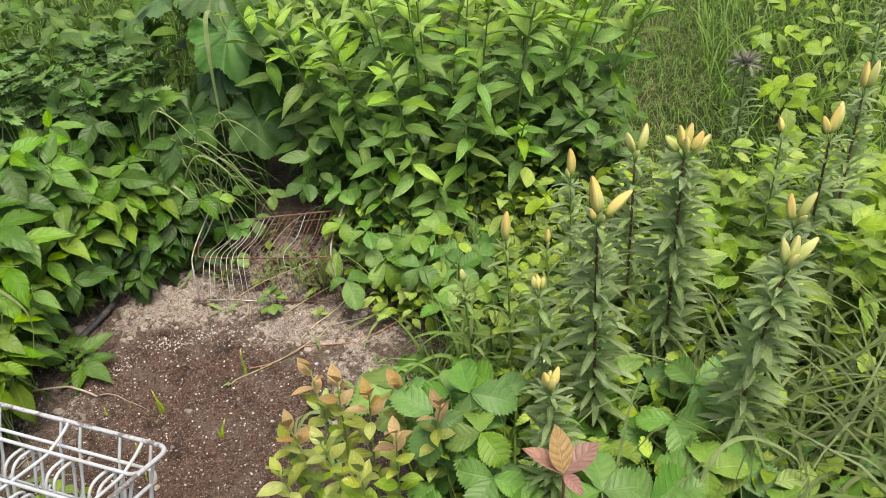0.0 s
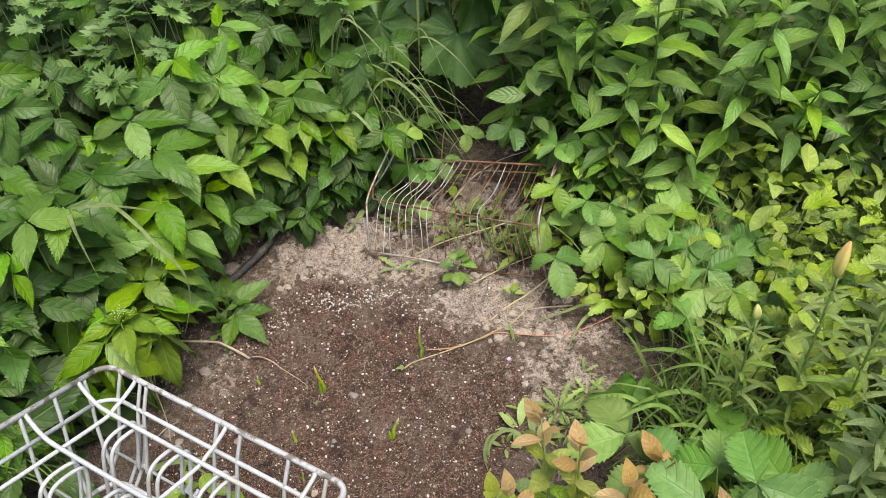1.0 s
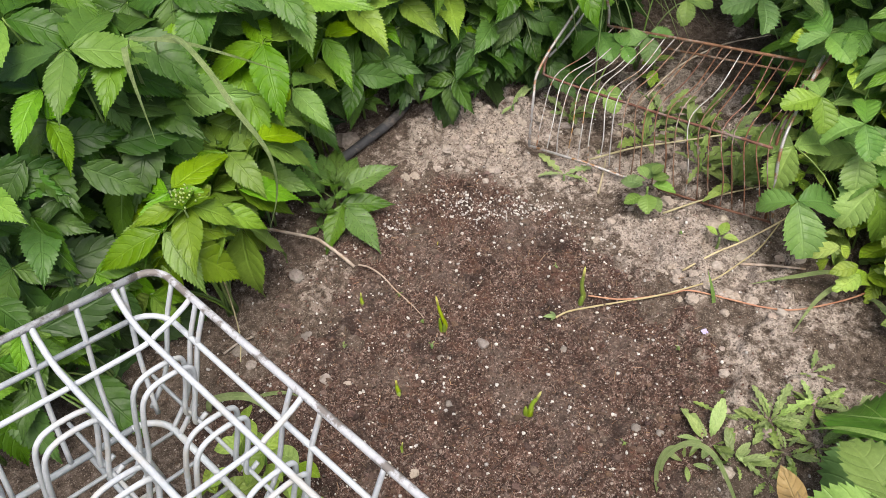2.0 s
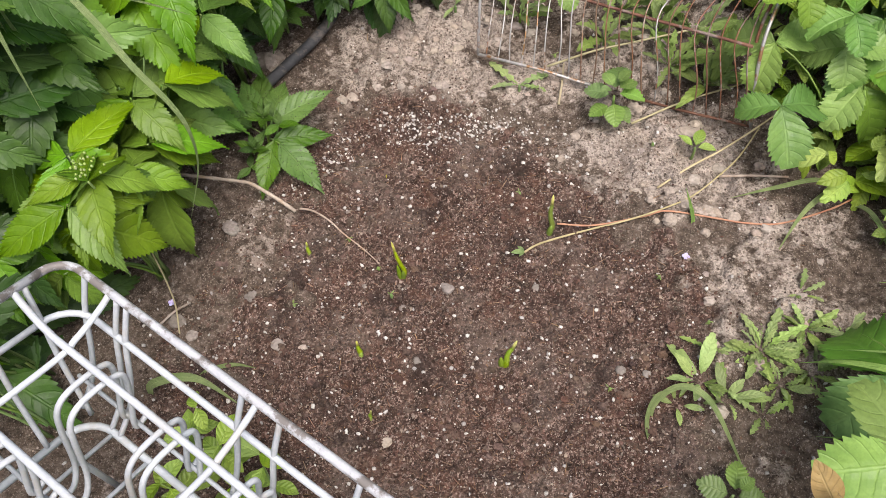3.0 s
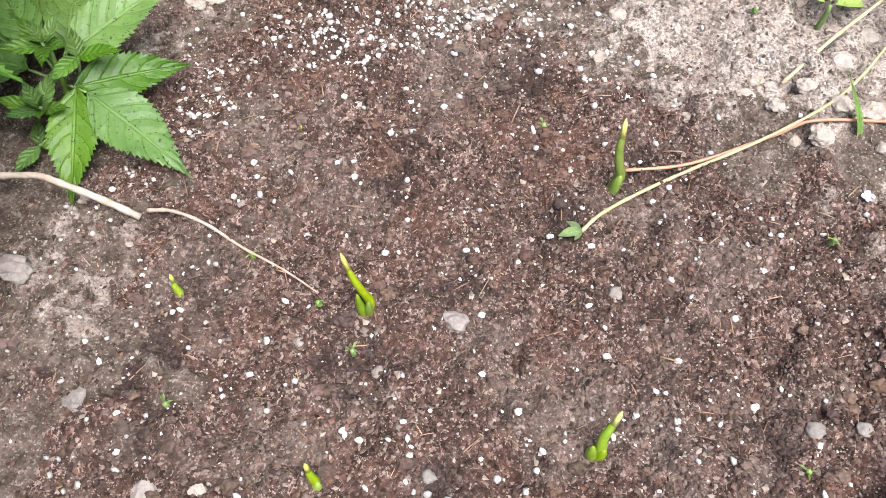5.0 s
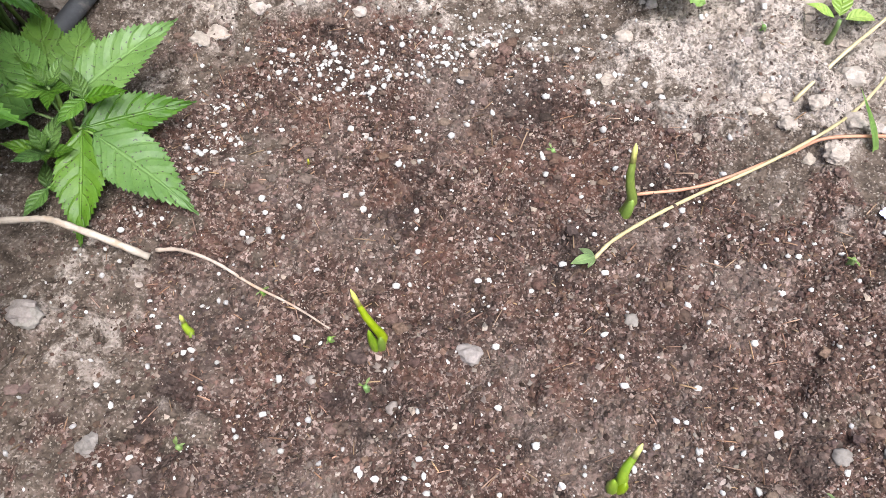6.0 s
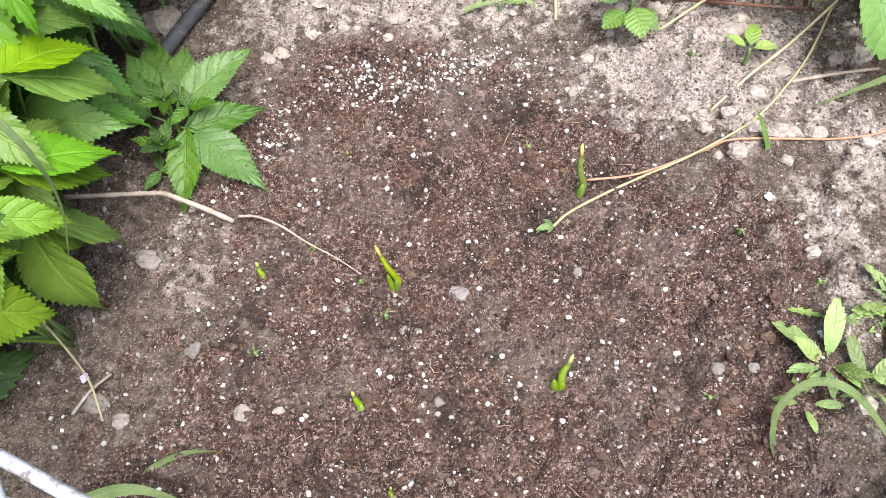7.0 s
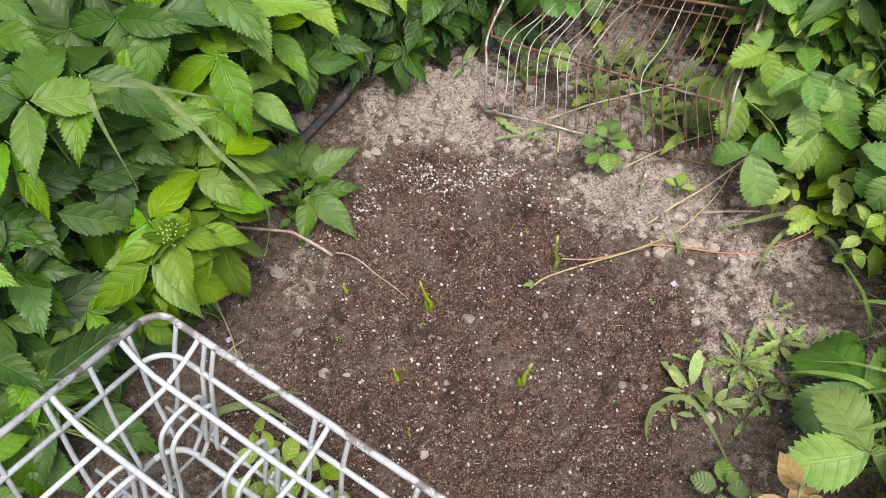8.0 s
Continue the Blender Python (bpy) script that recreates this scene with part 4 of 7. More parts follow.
# ---- the rusty wire cage ----
def wire_cage():
    a0, a1 = np.array((-0.168, 2.234, 0.043)), np.array((0.276, 2.172, 0.054))
    m0, m1 = np.array((-0.168, 2.352, 0.115)), np.array((0.24, 2.2, 0.19))
    b0, b1 = np.array((-0.09, 2.48, 0.155)), np.array((0.283, 2.37, 0.235))
    ob = thing("wire_cage", (0.05, 2.3, 0.0), "rusty wire basket lying over weeds and dry soil", "wire basket")
    off = np.array((0.05, 2.3, 0.0))

    def rod(name, pts, r, mat, label=""):
        part(name, tube_mesh(name, np.asarray(pts) - off, r, mat, 6), ob, label)

    rod("front_bar", [a0, a0 * 0.75 + a1 * 0.25 + (0, 0.008, -0.006), a0 * 0.5 + a1 * 0.5 + (0, 0.012, -0.018)], 0.0026, ZINC, "dull zinc bar sinking into the soil")
    rod("front_bar", [a0 * 0.5 + a1 * 0.5 + (0, 0.012, -0.018), a0 * 0.25 + a1 * 0.75 + (0, 0.006, -0.012), a1], 0.0022, RUST, "rusty bar")
    rod("middle_bar", spline([m0 + (-0.012, 0.05, 0.03), m0 + (-0.012, 0.01, 0.006), m0 + (0.012, -0.004, 0), (m0 + m1) / 2 + (0, 0, -0.004), m1], 6), 0.0026, RUST, "rusty bar")
    rod("back_bar", [b0, (b0 + b1) / 2, b1], 0.0028, RUST, "rusty bar")
    rod("back_bar", [b0 + (0.02, 0.004, -0.03), (b0 + b1) / 2 + (0, 0.003, -0.028), b1 + (0, 0, -0.025)], 0.0022, RUST, "rusty bar")
    rod("side_hoop", spline([a0, a0 + (-0.003, 0.03, 0.09), (-0.178, 2.318, 0.155), (-0.15, 2.4, 0.205), (-0.118, 2.479, 0.245), b0 + (-0.005, 0.004, 0.04), b0], 6), 0.0027, ZINC)
    rod("side_hoop", spline([m0 + (-0.01, 0.03, 0.02), (-0.15, 2.41, 0.17), (-0.115, 2.475, 0.225)], 6), 0.0024, ZINC)
    rod("side_hoop", spline([a1, (0.262, 2.175, 0.12), m1 + (0.012, 0.0, 0.008), (0.262, 2.26, 0.235), (0.283, 2.37, 0.25), b1], 6), 0.0027, ZINC)
    rod("side_hoop", spline([a1 + (-0.012, 0.006, 0), m1 + (0.005, 0.02, 0), (0.268, 2.3, 0.235), b1 + (0.01, 0.0, 0.02)], 6), 0.0024, RUST)
    n = 22
    for k in range(n):
        t = (k + 0.7) / n
        a, m, b = a0 + (a1 - a0) * t, m0 + (m1 - m0) * t, b0 + (b1 - b0) * t
        a = a + (0, 0.012 * math.sin(math.pi * t), -0.018 * math.sin(math.pi * t))
        w = 0.006 * math.sin(k * 2.3)
        p = spline([a, a * 0.6 + m * 0.4 + (w * 0.6, -0.012, 0.014), m + (0, 0.002, 0.0025), m * 0.5 + b * 0.5 + (w, 0.0, -0.008), b], 5)
        rod("wire", p, 0.00115, ZINC if t < 0.38 or k == 14 else RUST)


wire_cage()


# ---- leaf meshes, shared by the plants ----
def variants(name, mat, n, **kw):
    out = []
    for k in range(n):
        r = random.Random(900 + k)
        d = dict(kw)
        d["droop"] = kw.get("droop", 35) * r.uniform(0.4, 1.6)
        d["fold"] = kw.get("fold", 0.25) * r.uniform(0.3, 1.6)
        d["twist"] = r.uniform(-18, 18)
        d["width"] = kw["width"] * r.uniform(0.88, 1.12)
        out.append(shape_mesh(name, leaf_shape(seed=k, **d), mat))
    return out


elder_kw = dict(length=0.114, width=0.05, peak=0.33, tip=1.45, rows=42, teeth=0.055, fold=0.2, droop=30, wave=0.05, quilt=0.042, cols=3, veins=6, slant=1.2)
ELDER_LEAF = variants("leaf", ELDER, 6, **elder_kw)
ELDER_BRIGHT = variants("leaf", ELDER_YOUNG, 5, **elder_kw)
ELDER_FRESH = variants("leaf", leaf_mat("fresh ground elder leaf", (0.128, 0.232, 0.02), (0.205, 0.33, 0.036), 6, 1.2, vein_light=0.24), 5, **elder_kw)
ELDER_SPECK = variants("leaf", leaf_mat("speckled ground elder leaf", (0.062, 0.142, 0.018), (0.11, 0.21, 0.031), 6, 1.2, vein_light=0.24, spots=0.9), 4, **dict(elder_kw, droop=14))
phlox_kw = dict(length=0.12, width=0.036, peak=0.36, tip=1.15, rows=16, fold=0.3, droop=22, wave=0.07, quilt=0.02, veins=7, slant=1.6)
PHLOX_LEAF = variants("leaf", PHLOX, 6, **phlox_kw)
PHLOX_BRIGHT = variants("leaf", PHLOX_YOUNG, 5, **phlox_kw)
LILY_LEAF = variants("leaf", LILY, 9, length=0.076, width=0.0142, peak=0.42, tip=0.7, rows=8, fold=0.22, droop=40, wave=0.06, cols=1)
LILY_PALE = variants("leaf", leaf_mat("pale lily leaf", (0.33, 0.48, 0.13), (0.53, 0.66, 0.22), 1, 0.0, 0.5, 0.45, 0.35, parallel=True), 5, length=0.07, width=0.0118, peak=0.42, tip=0.7, rows=8, fold=0.22, droop=30, wave=0.06, cols=1)
straw_kw = dict(length=0.08, width=0.06, peak=0.55, tip=0.58, rows=24, teeth=0.085, fold=0.3, droop=34, wave=0.04, quilt=0.045, cols=3, veins=6, slant=1.1)
STRAW_LEAF = variants("leaf", STRAW, 5, **straw_kw)
STRAW_BRIGHT = variants("leaf", STRAW_YOUNG, 4, **straw_kw)
WEED_LEAF = variants("leaf", WEED, 5, length=0.045, width=0.026, peak=0.42, tip=0.9, rows=9, fold=0.25, droop=35, wave=0.03)
DANDE_LEAF = variants("leaf", DANDE, 6, length=0.08, width=0.016, peak=0.7, tip=0.6, rows=24, fold=0.3, droop=34, wave=0.06, lobes=5, lobe=0.62)
JAG_LEAF = variants("leaf", leaf_mat("dark jagged weed leaf", (0.14, 0.2, 0.055), (0.22, 0.3, 0.09), 6, 1.0, 0.5, 0.2), 5, length=0.085, width=0.018, peak=0.66, tip=0.7, rows=24, fold=0.25, droop=34, wave=0.05, lobes=5, lobe=0.6)
CAGE_DOCK = variants("leaf", leaf_mat("dull dock leaf", (0.13, 0.195, 0.05), (0.22, 0.29, 0.085), 6, 1.0, 0.5, 0.2), 5, length=0.095, width=0.021, peak=0.45, tip=0.8, rows=14, teeth=0.04, fold=0.25, droop=38, wave=0.06, cols=1)
DOCK_LEAF = variants("leaf", DANDE, 5, length=0.08, width=0.025, peak=0.55, tip=0.7, rows=18, teeth=0.03, fold=0.15, droop=25, wave=0.05, quilt=0.02)
BERRY = {k: variants("leaf", m, 3, length=0.048, width=0.025, peak=0.45, tip=0.95, rows=9, fold=0.3, droop=15) for k, m in (("copper", COPPER), ("pink", PINK), ("olive", OLIVE), ("green", WEED))}
BALM_LEAF = variants("leaf", NETTLE, 3, length=0.042, width=0.034, peak=0.4, tip=0.8, rows=20, teeth=0.09, fold=0.15, droop=30, quilt=0.035)
LOBED_LEAF = [shape_mesh("leaf", fan_shape(0.048, 3, 0.5, 0.3, 0.12, 0.08, k, 40), LOBED) for k in range(4)]
RHUB_LEAF = [shape_mesh("leaf", fan_shape(0.19, 7, 0.2, 0.05, -0.2, 0.11, 20 + k, 120, 10), RHUB) for k in range(3)]


def pick(seq):
    return seq[R.randrange(len(seq))]


def stalk(parent, pts, r0, r1, mat=None, name="stalk"):
    return part(name, tube_mesh(name, pts, np.linspace(r0, r1, len(pts)), mat or STALK, 5), parent)


def lie(p, az, n, size, wild=0.16):
    """The pose of a leaf at p that points to az and turns its face to n, a little off at random."""
    n = Vector((n[0] + R.gauss(0, wild), n[1] + R.gauss(0, wild), n[2])).normalized()
    d = Vector((math.cos(radians(az)), math.sin(radians(az)), 0))
    d = (d - n * d.dot(n)).normalized()
    x = d.cross(n)
    return Matrix.Translation(p) @ Matrix((x, d, n)).transposed().to_4x4() @ Matrix.Scale(size, 4)


LIGHT_SIDE = (0.3, -0.5, 0.82)


def flat_trefoil(parent, tip, az, meshes, size, spread=78, side=0.86, wild=0.32, n=LIGHT_SIDE):
    """Three leaflets spread flat towards the open side of the bed."""
    for da, s in ((0, 1.0), (spread, side), (-spread, side)):
        part("leaf", pick(meshes), parent, m=lie(tip, az + da + R.uniform(-12, 12), n, size * s * R.uniform(0.88, 1.12), wild))


def trefoil(parent, tip, az, pitch, meshes, size, spread=62, extra=False, side=0.92):
    """Three leaflets at the end of a stalk."""
    for da, s in ((0, 1.0), (spread, side), (-spread, side)):
        part("leaf", pick(meshes), parent, m=aim(tip, az + da + R.uniform(-10, 10), pitch + R.uniform(-14, 10) - (6 if da else 0), R.uniform(-22, 22), size * s * R.uniform(0.88, 1.1)))


# ---- ground elder ----
def elder_line(y):
    """How far the outermost leaves reach towards the bed."""
    return float(np.interp(y, [1.5, 1.8, 1.95, 2.1, 2.22, 2.34, 2.46, 2.6], [-0.6, -0.52, -0.45, -0.48, -0.45, -0.28, -0.16, -0.1]))


def ground_elder(x, y, h, n=5, bright=0.15, size=0.9, reach=0.16, az0=None, arc_deg=360, group="ground elder beside the bed"):
    z = gz(x, y)
    ob = thing("ground_elder", (x, y, z), "leafy green ground elder with toothed leaflets" if bright < 0.5 else "bright green young ground elder with toothed leaflets", "weed", group)
    for k in range(n):
        az = (R.gauss(-55, 75) if az0 is None else az0 + R.uniform(-0.5, 0.5) * arc_deg)
        hh = h * R.uniform(0.6, 1.08)
        rr = reach * R.uniform(0.3, 1.1)
        tip = polar(az, rr, hh)
        if az0 is None:
            tip[0] = min(tip[0], elder_line(y + tip[1]) - x - 0.085 * size * R.uniform(0.8, 1.5))
        pts = arc((R.uniform(-0.01, 0.01), R.uniform(-0.01, 0.01), -0.005), polar(az, rr * 0.2, hh * 0.75), tip, 7)
        st = stalk(ob, pts, 0.0024, 0.0014)
        young = R.random() < bright
        flat_trefoil(st, tip, az, ELDER_BRIGHT if young else ELDER_LEAF, size * R.uniform(0.75, 1.12))
        if R.random() < 0.3:
            low = pts[4]
            for s in (-1, 1):
                part("leaf", pick(ELDER_LEAF), st, m=lie(low, az + s * R.uniform(60, 100), LIGHT_SIDE, size * R.uniform(0.6, 0.85)))
    return ob


def elder_height(x, y):
    return 0.42 + 0.06 * float(smooth(y, 1.75, 2.1)) - 0.14 * float(smooth(y, 2.2, 2.4)) * float(smooth(x, -0.6, -0.3)) + 0.1 * float(smooth(-x, 0.6, 1.2))


def fill(spots, r, region, gap, count, tries=4000):
    """Loose spots in a region, no two closer than gap."""
    for _ in range(tries):
        if len(spots) >= count:
            break
        x, y = r.uniform(*region[0]), r.uniform(*region[1])
        if region[2](x, y) and all((x - a) ** 2 + (y - b) ** 2 > gap * gap for a, b in spots):
            spots.append((x, y))
    return spots


def in_rack(x, y):
    u = (x + 0.455) * 0.934 - (y - 1.597) * 0.357
    v = -((x + 0.455) * 0.357 + (y - 1.597) * 0.934)
    return -0.06 < u < 0.6 and -0.06 < v < 0.56


edge = lambda y: -0.6 - 0.1 * math.sin(6 * y) if y < 2.25 else -0.52 + min(0.36, (y - 2.25) * 1.5)
left_spots = fill([], random.Random(5), ((-1.35, -0.1), (1.5, 2.75), lambda x, y: x < edge(y) - 0.04 and not in_rack(x, y) and not (x > -0.55 and y > 2.62)), 0.115, 66)
for x, y in left_spots:
    low = 0.45 if x > -0.66 and y < 1.98 or y < 1.64 else 1.0
    ground_elder(x, y, elder_height(x, y) * low, 5 if x > -1.2 else 3, 0.06 if x < -0.85 else 0.7 if x > -0.72 and y < 2.0 else 0.22 if y < 2.2 else 0.4, 1.15 if x > -0.78 and y < 2.2 else 1.1, 0.15)
# the low outer leaves that lean over the bed
for x, y, h, az in ((-0.66, 2.02, 0.3, 10), (-0.6, 2.12, 0.2, 5), (-0.46, 2.36, 0.2, -60), (-0.36, 2.44, 0.22, -70), (-0.27, 2.47, 0.24, -80), (-0.22, 2.5, 0.3, -60), (-0.4, 2.4, 0.13, -75), (-0.31, 2.45, 0.13, -80), (-0.5, 2.33, 0.15, -40), (-0.56, 2.24, 0.2, -20)):
    ground_elder(x, y, h, 3, 0.1, 0.85, 0.13, az, 110)
# the bright plants by the rack, one with a head of buds


def tiered_elder(x, y, tiers, label, meshes=None):
    """A young plant of a few stalks; each ends in leaflets that spread from one node: (node, height, [(tip x, y, drop)])."""
    z = gz(x, y)
    ob = thing("ground_elder", (x, y, z), label, "weed", "ground elder beside the bed")
    off = np.array((x, y, z))
    under = [(nx - R.uniform(0.02, 0.06), ny + R.uniform(-0.03, 0.03), nz - R.uniform(0.03, 0.07), [(tx - R.uniform(0.02, 0.08), ty + R.uniform(-0.03, 0.04), drop * 0.7) for tx, ty, drop in tips]) for nx, ny, nz, tips in tiers]
    for nx, ny, nz, tips in tiers + under[::2]:
        node = np.array((nx, ny, nz)) - off
        st = stalk(ob, arc((R.uniform(-0.01, 0.01), R.uniform(-0.01, 0.01), -0.005), (node[0] * 0.25, node[1] * 0.25, node[2] * 0.7), node, 8), 0.0024, 0.0014)
        for tx, ty, drop in tips:
            d = np.array((tx, ty, nz - drop)) - off - node
            size = max(0.55, float(np.linalg.norm(d)) / 0.092)
            flat = Vector((d[0], d[1], 0))
            way = flat.normalized()
            tilt = Vector((0.1, -0.25, 0))
            n = Vector((0, 0, 1)) + way * (drop / max(0.02, flat.length)) + tilt - way * tilt.dot(way)
            m = lie(node + 0.04 * d, math.degrees(math.atan2(d[1], d[0])), n, size, 0.08)
            part("leaf", pick(meshes or (ELDER_FRESH if R.random() < 0.85 else ELDER_BRIGHT)), st, m=m @ Matrix.Diagonal((R.uniform(0.85, 1.1), 1, 1, 1)))
    return ob


def ring(nx, ny, nz, k, reach, turn):
    """A node with k leaflets spread all round."""
    around = [(radians(turn + j * 360 / k + R.uniform(-18, 18)), reach * R.uniform(0.85, 1.15)) for j in range(k)]
    return nx, ny, nz, [(nx + q * math.cos(a), ny + q * math.sin(a), R.uniform(0.005, 0.03)) for a, q in around]


tiered_elder(-0.57, 1.89, [ring(-0.535, 1.86, 0.27, 4, 0.085, -30), ring(-0.545, 1.95, 0.27, 4, 0.08, 30), ring(-0.6, 1.9, 0.28, 4, 0.09, 100)] + [
    (-0.525, 1.904, 0.300, [(-0.593, 1.983, 0.010), (-0.488, 1.982, 0.010), (-0.565, 1.905, 0.040)]),
    (-0.519, 1.996, 0.280, [(-0.477, 1.995, 0.060), (-0.520, 2.038, 0.000), (-0.573, 2.030, 0.000)]),
    (-0.490, 1.875, 0.290, [(-0.448, 1.949, 0.020), (-0.432, 1.925, 0.080), (-0.529, 1.856, 0.070)]),
    (-0.558, 1.873, 0.270, [(-0.596, 1.830, 0.070), (-0.643, 1.882, 0.020), (-0.547, 1.870, 0.050)]),
    (-0.501, 1.815, 0.240, [(-0.431, 1.867, 0.030), (-0.445, 1.855, 0.065), (-0.481, 1.888, 0.020), (-0.564, 1.846, 0.020)]),
    (-0.623, 1.935, 0.260, [(-0.683, 1.918, 0.040), (-0.682, 2.005, 0.010), (-0.607, 1.973, 0.020)])], "bright green young ground elder leaning over the bed")
tiered_elder(-0.48, 2.36, [ring(-0.47, 2.27, 0.39, 4, 0.1, -60), ring(-0.41, 2.33, 0.35, 4, 0.09, -30), ring(-0.33, 2.39, 0.34, 4, 0.09, -70), ring(-0.27, 2.43, 0.29, 4, 0.085, -50), ring(-0.44, 2.3, 0.27, 4, 0.085, -10), ring(-0.5, 2.22, 0.3, 4, 0.09, -40), ring(-0.37, 2.36, 0.25, 4, 0.08, -50), ring(-0.3, 2.42, 0.22, 4, 0.075, -90), ring(-0.43, 2.38, 0.42, 4, 0.1, -60), ring(-0.34, 2.45, 0.4, 4, 0.1, -40)], "bright green ground elder in full leaf behind the pale soil", ELDER_BRIGHT + ELDER_FRESH)
tiered_elder(-0.55, 2.12, [ring(-0.54, 2.06, 0.46, 4, 0.105, -45), ring(-0.53, 2.17, 0.47, 4, 0.1, -20), ring(-0.58, 1.98, 0.46, 4, 0.105, -70), ring(-0.6, 2.1, 0.5, 4, 0.1, 30)], "green ground elder with large drooping toothed leaflets", ELDER_BRIGHT[:2] + ELDER_LEAF)
tiered_elder(-0.54, 2.03, [ring(-0.515, 1.99, 0.38, 4, 0.095, -40), ring(-0.505, 2.07, 0.41, 4, 0.095, -60), ring(-0.49, 2.0, 0.29, 4, 0.085, -20), ring(-0.535, 2.13, 0.37, 4, 0.09, -70), ring(-0.5, 2.13, 0.29, 4, 0.085, -30)], "light green ground elder leaning out beside the hose", ELDER_BRIGHT + ELDER_FRESH[:2])
tiered_elder(-0.66, 1.78, [ring(-0.65, 1.77, 0.5, 4, 0.105, -60), ring(-0.62, 1.84, 0.48, 4, 0.1, -80), ring(-0.75, 1.78, 0.52, 4, 0.11, 0)], "tall green ground elder with broad pale-veined leaflets", ELDER_BRIGHT[:2] + ELDER_LEAF)
front = tiered_elder(-0.53, 1.74, [ring(-0.515, 1.725, 0.298, 5, 0.078, 20), ring(-0.535, 1.69, 0.275, 4, 0.085, -50), ring(-0.56, 1.75, 0.285, 4, 0.085, 80), ring(-0.505, 1.765, 0.25, 4, 0.07, 0)] + [
    (-0.494, 1.704, 0.315, [(-0.568, 1.699, 0.075), (-0.573, 1.764, 0.035), (-0.515, 1.779, 0.045)]),
    (-0.496, 1.746, 0.280, [(-0.473, 1.744, 0.080), (-0.508, 1.713, 0.080), (-0.561, 1.787, 0.020)]),
    (-0.491, 1.790, 0.190, [(-0.455, 1.838, 0.100), (-0.479, 1.737, 0.105), (-0.474, 1.798, 0.080), (-0.545, 1.824, 0.010)]),
    (-0.519, 1.679, 0.260, [(-0.484, 1.711, 0.060), (-0.442, 1.675, 0.070), (-0.532, 1.636, 0.110), (-0.573, 1.661, 0.060), (-0.543, 1.671, 0.080), (-0.570, 1.703, 0.020)]),
    (-0.573, 1.647, 0.160, [(-0.555, 1.636, 0.070), (-0.532, 1.670, 0.040), (-0.600, 1.618, 0.040)])], "bright green young ground elder with a head of pale buds")
head = np.array([(0.0, 0.0, 0.0), (0.041, -0.034, 0.345 - gz(-0.53, 1.74))])
bud_ball = pebble_shape(random.Random(3), 0.0042, 1.0)
bud_me = mesh_from("flower_bud", bud_ball[0], [f[:3] for f in bud_ball[1]], plain_mat("pale green bud", (0.2, 0.3, 0.07), (0.32, 0.4, 0.14), 60, 0.6))
for k in range(30):
    a, q = k * 2.4 + R.uniform(-0.5, 0.5), 0.003 * math.sqrt(k) * R.uniform(0.6, 1.6)
    part("flower_bud", bud_me, front, m=Matrix.Translation(Vector(head[-1]) + Vector((q * math.cos(a), q * math.sin(a), 0.004 - 0.25 * q))))


# ---- the rosette at the edge of the peat ----
def rosette(x, y, name, label, meshes, leaves, category="weed", stem=0.05, mat=None):
    z = gz(x, y)
    ob = thing(name, (x, y, z), label, category)
    stalk(ob, arc((0, 0, -0.004), (0.002, 0, stem * 0.5), (0.0, 0.0, stem), 5), 0.003, 0.002, mat, "stem")
    for az, pitch, size, hz in leaves:
        part("leaf", pick(meshes), ob, m=aim(polar(az, 0.16 * stem, stem * hz), az, pitch, R.uniform(-14, 14), size))
    return ob


def speckled_weed(x, y, leaves, shoots):
    z = gz(x, y)
    ob = thing("young_ground_elder", (x, y, z), "low rosette of green speckled toothed leaves", "weed")
    off = np.array((x, y, z))
    stalk(ob, arc((0, 0, -0.004), (0, 0, 0.03), (0.004, 0.008, 0.075), 6), 0.003, 0.002, None, "stem")
    for bx, by, tx, ty, bz, tz, wide in leaves:
        b, t = np.array((bx, by, bz)) - off, np.array((tx, ty, tz)) - off
        stalk(ob, arc((0.002, 0.004, 0.03), (b[0] * 0.5, b[1] * 0.5, b[2]), b, 5), 0.0016, 0.0012)
        size = float(np.linalg.norm(t - b)) / 0.097
        m = lie(b, math.degrees(math.atan2(t[1] - b[1], t[0] - b[0])), (0.1, -0.2, 0.95), size, 0.1)
        part("leaf", pick(ELDER_SPECK), ob, m=m @ Matrix.Diagonal((wide * 1.16, 1, 1, 1)))
    for px, py, pz, n, size, pitch in shoots:
        p = np.array((px, py, pz)) - off
        stalk(ob, arc((0, 0, 0), (p[0] * 0.6, p[1] * 0.6, p[2] * 0.5), p, 5), 0.002, 0.0014)
        for k in range(n):
            part("leaf", pick(ELDER_SPECK), ob, m=aim(p, k * 360 / n + R.uniform(-15, 15), pitch + R.uniform(-12, 12), R.uniform(-10, 10), size * R.uniform(0.75, 1.2)))
    return ob


